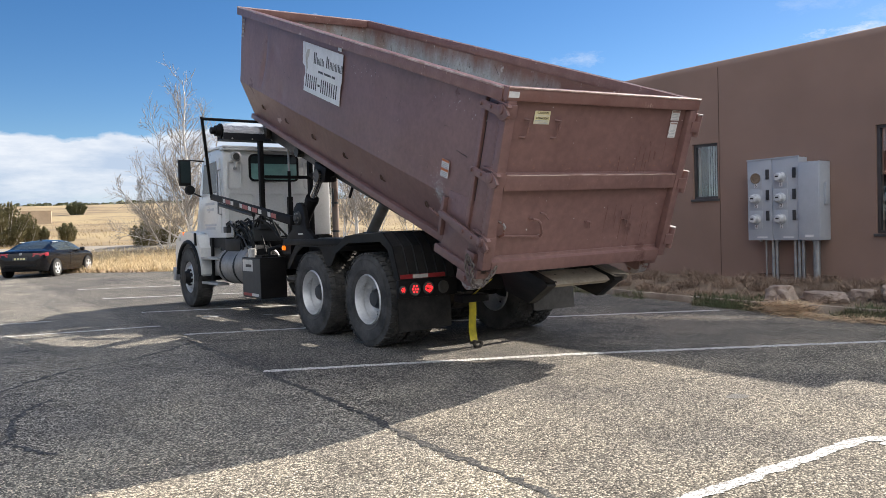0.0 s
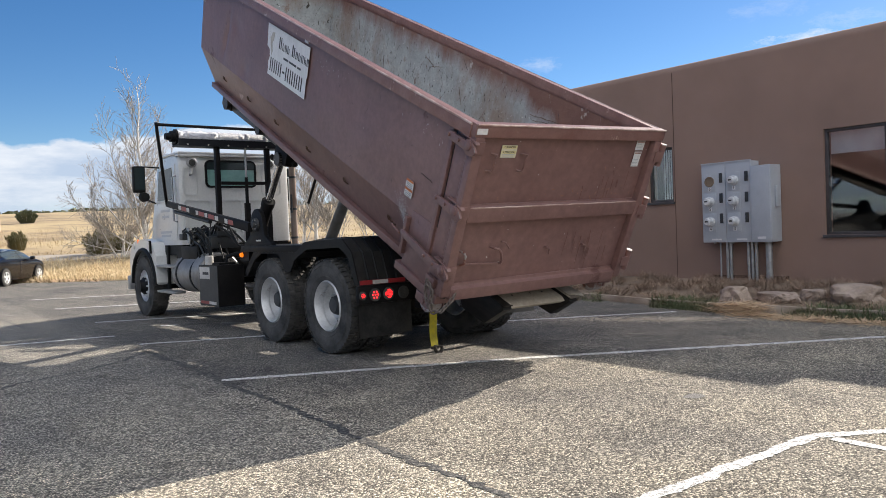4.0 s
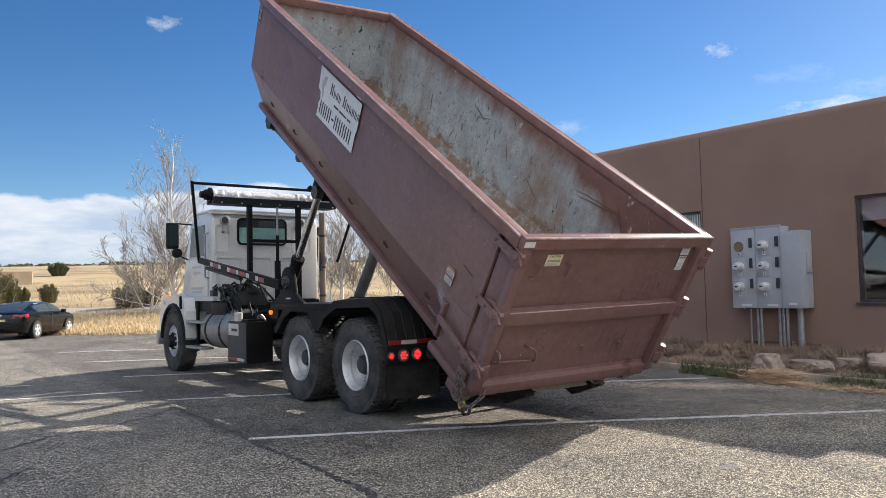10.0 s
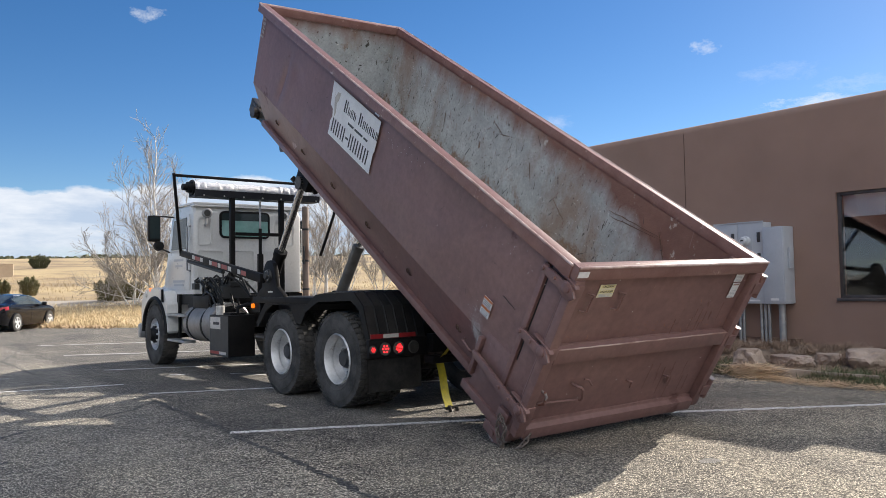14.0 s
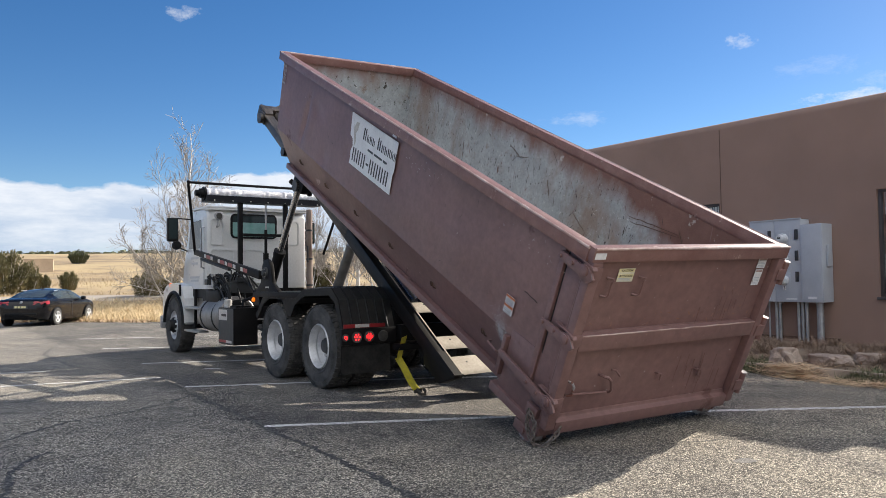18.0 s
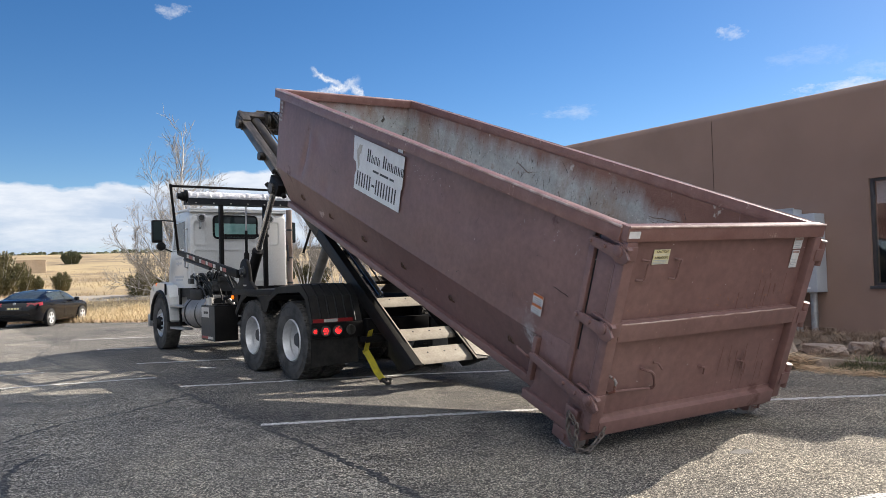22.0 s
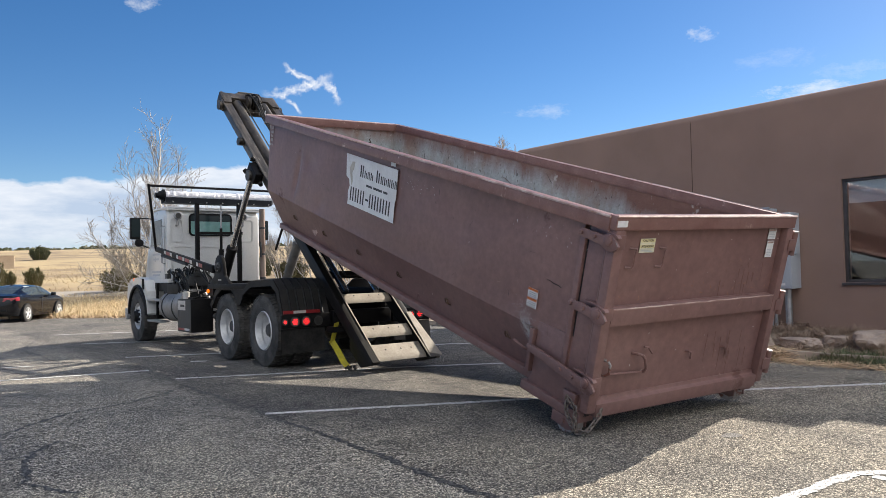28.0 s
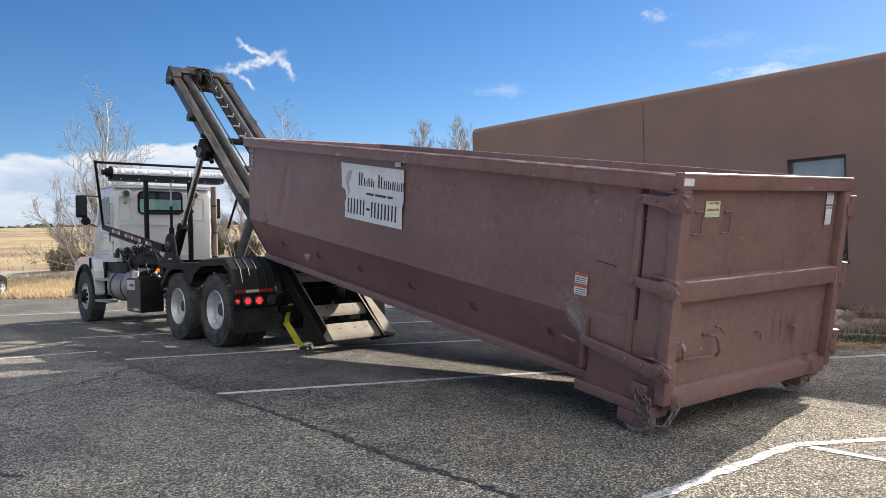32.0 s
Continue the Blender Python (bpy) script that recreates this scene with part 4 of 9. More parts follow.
def blades(name, count, where, tall, wide, material, label, category, seed, lean=0.5, cards=1):
    """Thin bent blades, as one object."""
    rnd = random.Random(seed)
    sh = Shape()
    made = 0
    while made < count:
        p = where(rnd)
        if p is None:
            continue
        made += 1
        h = tall * rnd.uniform(0.45, 1.2)
        a = rnd.uniform(0, 2 * math.pi)
        d = Vector((math.cos(a), math.sin(a), 0))
        side = Vector((-d.y, d.x, 0)) * wide * rnd.uniform(0.6, 1.3)
        bend = d * h * lean * rnd.uniform(0.1, 1.3)
        mid = p + Vector((0, 0, h * 0.6)) + bend * 0.35
        tip = p + Vector((0, 0, h * rnd.uniform(0.75, 1.0))) + bend
        o = len(sh.v)
        sh.v += [p - side, p + side, mid + side * 0.7, mid - side * 0.7, tip]
        sh.f += [(o, o + 1, o + 2, o + 3), (o + 3, o + 2, o + 4)]
        sh.mi += [0, 0]
    ob = sh.link(name, material, fix=False, smooth=0)
    return tagged(ob, label, category, kind="stuff")


def in_bed(rnd):
    y = rnd.uniform(-6.5, 7.5)
    x = rnd.uniform(kerb_x(y) + 0.12, 7.7 - 0.035 * y)
    if x > 7.35 - 0.035 * y and rnd.random() < 0.6:
        return None
    if noise.noise(Vector((x * 1.1, y * 1.1, 0))) + 0.35 < rnd.random() * 0.8:
        return None
    return Vector((x, y, bed_z(x, y) - 0.01))


def by_kerb(rnd):
    y = rnd.uniform(-6.0, 2.6)
    x = kerb_x(y) + (rnd.gauss(-0.02, 0.09) if rnd.random() < 0.7 else rnd.uniform(0.17, 0.45))
    if noise.noise(Vector((x * 0.5, y * 1.0, 9.0))) < -0.25 or -2.9 < y < -2.0 and rnd.random() < 0.8 or y > -0.5 and rnd.random() < 0.8:
        return None
    return Vector((x, y, 0.0 if x < kerb_x(y) else bed_z(x, y)))


def straw_heap(rnd):
    if rnd.random() < 0.5:
        x, y = kerb_x(-2.4) - 0.06 + rnd.gauss(0, 0.13), rnd.gauss(-2.28, 0.17)
        return Vector((x, y, rnd.uniform(0.0, 0.13)))
    y = rnd.uniform(-5.2, -2.3)
    return Vector((kerb_x(y) + rnd.gauss(-0.28, 0.13), y, rnd.uniform(0.0, 0.03)))


def tangle(name, count, where, length, thick, steep, material, label, category, seed):
    """Thin dry stalks lying and standing every way, as one object."""
    rnd = random.Random(seed)
    sh = Shape()
    made = 0
    while made < count:
        p = where(rnd)
        if p is None:
            continue
        made += 1
        l = length * rnd.uniform(0.4, 1.3)
        a, e = rnd.uniform(0, 2 * math.pi), radians(rnd.uniform(*steep))
        d = Vector((math.cos(a) * math.cos(e), math.sin(a) * math.cos(e), math.sin(e)))
        s = Vector((-math.sin(a), math.cos(a), rnd.uniform(-0.6, 0.6))).normalized() * thick * rnd.uniform(0.6, 1.3)
        mid = p + d * l * 0.5 + Vector((rnd.uniform(-1, 1), rnd.uniform(-1, 1), rnd.uniform(0, 0.6))) * l * 0.12
        tip = p + d * l
        o = len(sh.v)
        sh.v += [p - s, p + s, mid + s * 0.8, mid - s * 0.8, tip]
        sh.f += [(o, o + 1, o + 2, o + 3), (o + 3, o + 2, o + 4)]
        sh.mi += [0, 0]
    return tagged(sh.link(name, material, fix=False, smooth=0), label, category, kind="stuff")


def clumps(rnd):
    y = rnd.uniform(-6.5, 7.5)
    x = rnd.uniform(kerb_x(y) + 0.2, 7.75 - 0.035 * y)
    if x > 7.3 - 0.035 * y and rnd.random() < 0.7:
        return None
    if noise.noise(Vector((x * 2.2, y * 2.2, 4.0))) < 0.08 + 0.2 * rnd.random():
        return None
    return Vector((x, y, bed_z(x, y) + rnd.uniform(0, 0.05)))


tangle("dead_weeds", 30000, in_bed, 0.12, 0.0035, (-5, 35), WEED, "matted brown dead weeds covering the planting bed", "weeds", 11)
tangle("weed_clumps", 24000, clumps, 0.17, 0.0035, (0, 55), WEED, "tangled brown clumps of dead weeds in the bed", "weeds", 12)
tangle("dry_stalks", 1800, in_bed, 0.17, 0.003, (0, 40), STRAW, "pale dry stalks scattered over the planting bed", "weeds", 15)
tangle("kerb_weeds", 11000, by_kerb, 0.12, 0.005, (5, 70), GREENWEED, "low dull green weeds along the kerb", "weeds", 13)
tangle("straw_litter", 3600, straw_heap, 0.24, 0.0035, (-6, 14), STRAW, "flattened heap of pale straw over the kerb", "straw", 14)


def pebbles(name, count, where, size, material, label, seed):
    """Loose chips of stone and dirt on the asphalt, as one object."""
    rnd = random.Random(seed)
    sh = Shape()
    for _ in range(count):
        p = where(rnd)
        r = size * rnd.uniform(0.4, 1.3)
        a = rnd.uniform(0, 6.28)
        o = len(sh.v)
        for k in range(4):
            q = a + 1.57 * k
            sh.v.append(p + Vector((math.cos(q), math.sin(q), 0)) * r * rnd.uniform(0.6, 1.2))
        sh.v.append(p + Vector((0, 0, r * rnd.uniform(0.4, 0.8))))
        sh.f += [(o, o + 1, o + 4), (o + 1, o + 2, o + 4), (o + 2, o + 3, o + 4), (o + 3, o, o + 4)]
        sh.mi += [0] * 4
    tagged(sh.link(name, material, fix=False, smooth=0), label, "gravel", kind="stuff")


def wide_lot(rnd):
    return Vector((rnd.uniform(-6.0, 4.3), rnd.uniform(-7.2, 9.0), 0.0015))


def kerb_foot(rnd):
    y = rnd.uniform(-6.0, 5.0)
    return Vector((kerb_x(y) - abs(rnd.gauss(0, 0.35)), y, 0.0015))


def dirt_patch(rnd):
    u = rnd.gauss(0, 0.75)
    return Vector((3.2 + u * 0.55 + rnd.gauss(0, 0.16), -1.75 - u * 0.75 + rnd.gauss(0, 0.16), 0.0015))


pebbles("loose_gravel", 1500, wide_lot, 0.008, GRIT, "pale loose stone chips scattered over the asphalt", 61)
pebbles("kerb_grit", 2600, kerb_foot, 0.008, GRIT, "tan grit and stone chips along the kerb", 62)
pebbles("dirt_patch", 2600, dirt_patch, 0.011, GRIT, "tan dirt spilled thinly over the asphalt", 63)


# ---------------------------------------------------------------- meter cabinets on the wall
def make_meters():
    base = thing("meter_cabinet", "grey steel bank of six electric meters on the stucco wall", "electric meters", pose(7.858, 0, 0, 0, 0, 2.0))
    for k, (a, b, top, label) in enumerate(((-0.055, 0.43, 2.33, ""), (-0.56, -0.06, 2.335, ""))):
        cab = Shape().box(-0.30, -0.005, a, b, 0.86, top).link("cabinet", GREYBOX, base, bevel=0.012)
        Shape().box(-0.312, -0.29, a - 0.004, b + 0.004, top - 0.002, top + 0.02).link("drip_edge", GREYBOX, cab)
        for r in range(3):
            z = 2.0 - 0.375 * r
            yc = b - 0.17
            Shape().box(-0.306, -0.299, b - 0.29, b - 0.035, z - 0.19, z + 0.15).link("meter_door", GREYBOX, cab, bevel=0.003)
            lit = not (k == 0 and r == 0)
            me = Shape()
            if lit:
                me.turned([(-0.306, 0.093), (-0.335, 0.093), (-0.345, 0.078), (-0.43, 0.074), (-0.45, 0.058), (-0.452, 0.0)], (0, yc, z), "x", 28)
            else:
                me.turned([(-0.306, 0.096), (-0.325, 0.096), (-0.325, 0.08), (-0.312, 0.08), (-0.312, 0.0)], (0, yc, z), "x", 28)
            mm = me.link("meter", METERGLASS if lit else SOIL, cab, "round glass-capped electric meter" if lit else "round blanked meter socket")
            if lit:
                Shape().box(-0.456, -0.451, yc - 0.03, yc + 0.03, z - 0.008, z + 0.018).link("meter_dial", SIGNBLACK, mm)
            Shape().box(-0.32, -0.299, a + 0.055, a + 0.115, z - 0.03, z + 0.15).link("breaker_slot", GREYDARK, cab, bevel=0.004)
            Shape().box(-0.308, -0.305, yc - 0.03, yc + 0.03, z - 0.175, z - 0.105).link("number_plate", SIGNWHITE, cab)
            lettering(str((6, 5, 4)[r] if k == 0 else (1, 2, 3)[r]), 0.085, Matrix.Translation((-0.3095, yc, z - 0.14)) @ pose(0, 0, 0, 90, 0, -90), SIGNBLACK, cab, "number")
        Shape().box(-0.304, -0.3, a + 0.1, a + 0.3, 0.90, 0.93).link("warning_label", SIGNWHITE, cab)
    side = Shape().box(-0.36, -0.005, -0.965, -0.575, 0.86, 2.23).link("switch_cabinet", GREYBOX, base, "plain grey main switch cabinet", bevel=0.012)
    Shape().box(-0.37, -0.354, -0.945, -0.60, 0.89, 2.2).link("cabinet_door", GREYBOX, side, bevel=0.006)
    Shape().box(-0.24, -0.09, -1.005, -0.967, 1.48, 1.86).link("switch_handle", GREYBOX, side, bevel=0.01)
    Shape().box(-0.374, -0.37, -0.85, -0.7, 0.92, 0.96).link("warning_label", SIGNWHITE, side)
    for y, r in ((0.16, 0.016), (0.02, 0.028), (-0.05, 0.028), (-0.40, 0.028), (-0.475, 0.028), (-0.55, 0.028), (-0.79, 0.06)):
        Shape().tube([(-0.15, y, 0.1), (-0.15, y, 0.87)], r, 14).link("conduit", GALV, base, "vertical galvanised conduit")
    for y in (0.25, -0.1, -0.5, -0.75):
        Shape().box(-0.2, -0.14, y - 0.015, y + 0.015, 0.83, 0.865).link("bracket", GALV, base)
    Shape().box(-0.12, -0.06, -1.1, 0.35, 0.19, 0.24).link("support_rail", JOINT, base, "rusty support rail near the soil")


make_meters()


# ---------------------------------------------------------------- the roll-off container
def bolt(sh, p, axis, r=0.022, h=0.02):
    a = Vector(p)
    sh.tube([a, a + Vector(axis) * h], r, 6)


def across(x):
    """The container stands 56 mm nearer to one side of the truck and is a little narrower than it was drawn."""
    return x * 0.953 - 0.0562


class Steel(Shape):
    """Parts of the container, drawn 2.39 m wide and made 2.27 m wide."""

    def link(self, *a, **kw):
        self.v = [Vector((across(p.x), p.y, p.z)) for p in self.v]
        return super().link(*a, **kw)


def chain_links(path_points, size=0.06, wire=0.0078):
    """Interlocking oval links along a hanging line."""
    sh = Steel()
    pts = [Vector(p) for p in path_points]
    seg = [(b - a).length for a, b in zip(pts, pts[1:])]
    total = sum(seg)
    n = int(total / (size * 0.68))

    def at(s):
        for a, b, l in zip(pts, pts[1:], seg):
            if s <= l:
                return a.lerp(b, s / l), (b - a).normalized()
            s -= l
        return pts[-1], (pts[-1] - pts[-2]).normalized()
    for i in range(n):
        c, d = at(total * (i + 0.5) / n)
        s1 = d.orthogonal().normalized()
        s2 = d.cross(s1)
        side = (s1 + s2).normalized() if i % 2 else (s1 - s2).normalized()
        ring = [c + d * math.cos(a) * size * 0.5 + side * math.sin(a) * size * 0.27 for a in (2 * math.pi * k / 12 for k in range(13))]
        sh.tube(ring, wire, 6, caps=False)
    return sh


# dents: along, up, their spread, depth
CREASES = ((6.05, 0.85, 0.06, 0.35, 0.035), (5.85, 0.85, 0.10, 0.30, -0.012), (5.25, 0.55, 0.12, 0.12, 0.035), (4.1, 0.52, 0.2, 0.08, 0.03), (3.0, 0.5, 0.25, 0.07, 0.022), (6.6, 0.5, 0.2, 0.1, 0.03), (2.0, 1.1, 0.4, 0.25, 0.012), (1.0, 0.62, 0.12, 0.08, 0.02))


def make_container():
    c = thing("roll_off_container", "worn brownish-red steel roll-off container, open at the top", "container")
    L, W, FOLD, SILL = 7.13, 1.13, 0.49, 0.95

    def dents(sx):
        def lift(u, v, p):
            q = Vector((p.y * 0.9, p.z * 1.6, sx * 9.0))
            edge = min(1, 6 * u, 6 * (1 - u), 5 * v, 5 * (1 - v))
            deep = max(0.0, noise.noise(Vector((p.y * 1.4 + 3.1, p.z * 2.2, sx * 4))) - 0.25) * 0.06 * (1.0 if p.y > 4.2 else 0.35)
            for yc, zc, wy, wz, amount in CREASES:
                deep += amount * math.exp(-((p.y - yc + 0.25 * (p.z - zc)) / wy) ** 2 - ((p.z - zc) / wz) ** 2)
            return Vector((-sx * edge * (0.012 * noise.noise(q) + 0.004 * noise.noise(q * 3.7) + deep), 0, 0))
        return lift
    for sx in (-1, 1):
        name = "side_wall"
        sh = Steel()
        sh.sheet((sx * W, 0.30, FOLD), (sx * W, L - 0.03, FOLD), (sx * W, L + 0.04, 1.52), (sx * W, 0.30, 1.52), 150, 20, dents(sx))
        wall = sh.link(name, RUSTPAINT, c, "dented upper side panel in oxide red paint", smooth=50)
        sh = Steel()
        sh.sheet((sx * SILL, 0.70, 0.03), (sx * SILL, L - 0.30, 0.03), (sx * W, L - 0.03, FOLD), (sx * W, 0.70, FOLD), 110, 10, dents(sx))
        sh.link("lower_side_panel", RUSTPAINT, c, "inward-sloping lower side panel", smooth=50)
        lower = Steel()
        xi = sx * (W - 0.05)
        lower.sheet((xi, 0.05, FOLD), (xi, L - 0.05, FOLD), (xi, L + 0.02, 1.51), (xi, 0.05, 1.51), 44, 10, lambda u, v, p: Vector((0.016 * (1 - v) * noise.noise(p * 1.7), 0, 0)))
        lower.sheet((sx * (SILL - 0.06), 0.05, 0.09), (sx * (SILL - 0.06), L - 0.3, 0.09), (xi, L - 0.05, FOLD), (xi, 0.05, FOLD), 44, 4, lambda u, v, p: Vector((0.016 * v * noise.noise(p * 1.7), 0, 0)))
        li = lower.link("inner_lining", LINED, c, "scratched pale grey lining, rusty under the rim", smooth=50)
        rnd = random.Random(8 + sx)
        for _ in range(130):
            y, z = rnd.uniform(0.6, 7.0), rnd.uniform(0.5, 1.4)
            a, l, w = rnd.uniform(-0.9, 0.9), 0.03 + 0.16 * rnd.random() ** 3, rnd.uniform(0.002, 0.007)
            dy, dz = math.sin(a) * l, math.cos(a) * l
            x = xi - sx * 0.013
            Steel().add([(x, y - w, z), (x, y + w, z), (x, y + dy + w * 0.4, z + dz), (x, y + dy - w * 0.4, z + dz)], [(0, 1, 2, 3)]).link("gouge", SIGNBLACK if rnd.random() < 0.6 else RUSTPAINT, li, smooth=0)
        if sx > 0:
            for y0, z0, dy, dz in ((1.75, 1.20, -0.75, 0.07), (1.7, 1.15, -0.7, 0.10), (1.05, 1.32, -0.22, -0.28), (4.1, 1.28, -0.3, -0.1), (3.2, 1.1, -0.12, -0.2), (2.6, 0.9, -0.3, -0.15), (3.9, 1.18, -0.25, 0.06), (5.2, 1.0, -0.05, -0.25)):
                pts = [(xi - 0.012, y0 + dy * i / 8, z0 + dz * i / 8 + 0.018 * noise.noise(Vector((y0 * 5 + i * 0.9, z0, 1)))) for i in range(9)]
                Steel().tube(pts, [0.0012 + 0.0035 * (1 - abs(i - 3) / 6) for i in range(9)], 5).link("long_gouge", JOINT, li)
        # top rail
        rail = Steel()
        rail.prism([(sx * 1.10, 1.50), (sx * 1.205, 1.50), (sx * 1.205, 1.610), (sx * 1.10, 1.616)], -0.01, L + 0.075, "y")
        rail.link("top_rail", RUSTEDGE, c, "bleached square top rail with chipped edges", bevel=0.003, smooth=25)
        # pale bead: worn rim plus the sun's glint, put into shape and colour
        Steel().tube([(sx * 1.2035, -0.012 + (L + 0.085) * i / 40, 1.6085 + 0.0025 * noise.noise(Vector((i * 0.9, sx, 3)))) for i in range(41)], [0.0105 + 0.003 * noise.noise(Vector((i * 1.3, sx, 8))) for i in range(41)], 6).link("rim_edge", WORNGLINT, c, "top edge rubbed to pale steel")
        # long sill along the bottom
        Steel().box(sx * (SILL - 0.05), sx * (SILL + 0.07), 0.66, L - 0.34, -0.03, 0.045).link("bottom_sill", RUSTPAINT, c, bevel=0.008)
        # tie loops
        for k in range(6):
            y = 6.13 - 1.0 * k
            def off(z, out):
                return sx * (SILL + (W - SILL) * (z - 0.03) / (FOLD - 0.03) + out)
            loop = [(off(0.235, -0.01), y - 0.022, 0.235), (off(0.245, 0.02), y - 0.022, 0.245), (off(0.27, 0.025), y - 0.022, 0.27), (off(0.295, 0.025), y - 0.015, 0.295), (off(0.30, 0.025), y, 0.30), (off(0.295, 0.025), y + 0.015, 0.295), (off(0.27, 0.025), y + 0.022, 0.27), (off(0.245, 0.02), y + 0.022, 0.245), (off(0.235, -0.01), y + 0.022, 0.235)]
            Steel().tube(loop, 0.0075, 6).link("tie_loop", JOINT, c)
        # rear box, post and upright seam of the corner
        Steel().prism([(0.02, 0.0), (0.70, 0.0), (0.68, 0.06), (0.66, 0.09), (0.66, 0.56), (0.30, 0.575), (0.02, 0.58)], sx * 1.00, sx * (W + 0.007), "x").link("rear_skirt", RUSTPAINT, c, "flush rear corner skirt plate", bevel=0.008)
        Steel().box(sx * 1.0, sx * 1.17, 0.0, 0.745, -0.07, 0.012).link("foot_sill", RUSTPAINT, c, bevel=0.01)
        Steel().box(sx * 1.06, sx * (W + 0.014), 0.034, 0.226, -0.02, 1.515).link("corner_post", RUSTPAINT, c, "tall flat rear corner post", bevel=0.008)
        # black box put in for the shade between gate and corner post
        Steel().box(sx * 1.06, sx * (W - 0.012), 0.0, 0.033, -0.02, 1.51).link("corner_gap", SIGNBLACK, c, "dark gap behind the gate")
        Steel().box(sx * W, sx * (W + 0.034), 0.248, 0.302, 0.30, 1.45).link("post_strip", RUSTPAINT, c, "narrow upright flange", bevel=0.004)
        Steel().box(sx * (W - 0.03), sx * (W + 0.004), 0.227, 0.247, 0.02, 1.51).link("rubber_seal", SIGNBLACK, c, "black rubber seal strip")
        Steel().tube([(sx * (W + 0.034), 0.012, 0.33), (sx * (W + 0.034), 0.012, 1.37)], 0.012, 8).link("latch_rod", RUSTPAINT, c, "thin upright latch rod")
        Steel().box(sx * (W - 0.02), sx * (W + 0.045), 0.668, 0.715, 0.11, 0.485).link("gusset", RUSTPAINT, c, bevel=0.006)
        # roller under the rear
        br = Steel()
        for x0, x1 in ((1.155, 1.172), (1.0, 1.015)):
            br.prism([(0.06, -0.072), (0.305, -0.072), (0.305, -0.165), (0.10, -0.172), (0.06, -0.15)], sx * x0, sx * x1, "x")
        br.link("roller_bracket", RUSTPAINT, c, bevel=0.003)
        ro = Steel().turned([(sx * 1.025, 0.02), (sx * 1.025, 0.095), (sx * 1.03, 0.10), (sx * 1.14, 0.10), (sx * 1.145, 0.095), (sx * 1.145, 0.02)], (0, 0.165, -0.13), "x", 28)
        ro.link("roller", SCRAPE, c, "scuffed steel ground roller", smooth=40)
        Steel().turned([(sx * 1.165, 0.03), (sx * 1.19, 0.03), (sx * 1.19, 0.0)], (0, 0.172, -0.12), "x", 6).link("axle_bolt", RUSTPAINT, c)
    # torn and patched spots of the near side
    sh = Steel()
    sh.add([(-1.017, 5.62, 0.20), (-1.04, 5.55, 0.30), (-1.05, 5.45, 0.28), (-1.03, 5.40, 0.22), (-1.01, 5.50, 0.14)], [(0, 1, 2, 3, 4)])
    sh.link("torn_patch", PALEPINK, c, "torn pale patch in the lower panel", smooth=0)
    # floor and front wall
    Steel().box(-SILL + 0.04, SILL - 0.04, 0.04, L - 0.33, 0.03, 0.085).link("container_floor", LINING, c)
    fr = Steel()
    fr.sheet((-SILL, L - 0.30, 0.03), (SILL, L - 0.30, 0.03), (W, L - 0.03, FOLD), (-W, L - 0.03, FOLD), 20, 6)
    fr.sheet((-W, L - 0.03, FOLD), (W, L - 0.03, FOLD), (W, L + 0.04, 1.52), (-W, L + 0.04, 1.52), 20, 12)
    fr.link("front_wall", RUSTPAINT, c, smooth=40)
    inner = Steel().sheet((-SILL + 0.06, L - 0.34, 0.09), (SILL - 0.06, L - 0.34, 0.09), (W - 0.05, L - 0.07, FOLD), (-W + 0.05, L - 0.07, FOLD), 16, 4)
    inner.sheet((-W + 0.05, L - 0.07, FOLD), (W - 0.05, L - 0.07, FOLD), (W - 0.05, L - 0.0, 1.51), (-W + 0.05, L - 0.0, 1.51), 16, 10, lambda u, v, p: Vector((0, 0.015 * v * (1 - v) * 4 * noise.noise(p * 1.4), 0)))
    inner.link("front_lining", LINED, c, smooth=50)
    Steel().box(-1.098, 1.098, L - 0.03, L + 0.075, 1.5, 1.612).link("front_rail", RUSTEDGE, c, bevel=0.01)
    Steel().tube([(-1.19 + 2.38 * i / 12, L + 0.072, 1.610) for i in range(13)], 0.0105, 6).link("rim_edge", WORNGLINT, c, "top edge rubbed to pale steel")
    # under-frame
    for sx in (-1, 1):
        Steel().box(sx * 0.60 - 0.04, sx * 0.60 + 0.04, 0.25, L - 0.6, -0.10, 0.03).link("underframe_rail", RUSTPAINT, c, bevel=0.006)
    for k in range(12):
        Steel().box(-0.94, 0.94, 0.5 + 0.54 * k, 0.56 + 0.54 * k, -0.025, 0.03).link("crossmember", RUSTPAINT, c)
    Steel().box(-0.3, 0.3, L - 0.75, L - 0.36, -0.06, 0.1).link("hook_plate", RUSTPAINT, c, bevel=0.01)
    # swinging rear gate
    gate = Steel()
    gate.sheet((-1.07, -0.015, 0.1), (1.12, -0.015, 0.1), (1.12, -0.015, 1.52), (-1.07, -0.015, 1.52), 24, 16,
               lambda u, v, p: Vector((0, 0.012 * noise.noise(Vector((p.x * 1.6, p.z * 2.0, 2.0))) * min(1, 8 * u, 8 * (1 - u)), 0)))
    gate.box(-1.07, 1.12, 0.0, 0.03, 0.1, 1.52)
    g = gate.link("rear_gate", RUSTPAINT, c, "closed rear gate with dented oxide red panels", smooth=50)
    Steel().prism([(-0.075, 1.515), (0.0, 1.515), (0.0, 1.626), (-0.075, 1.622)], -1.195, 1.19, "x").link("gate_top_rail", RUSTEDGE, g, "bleached top rail of the gate", bevel=0.003, smooth=25)
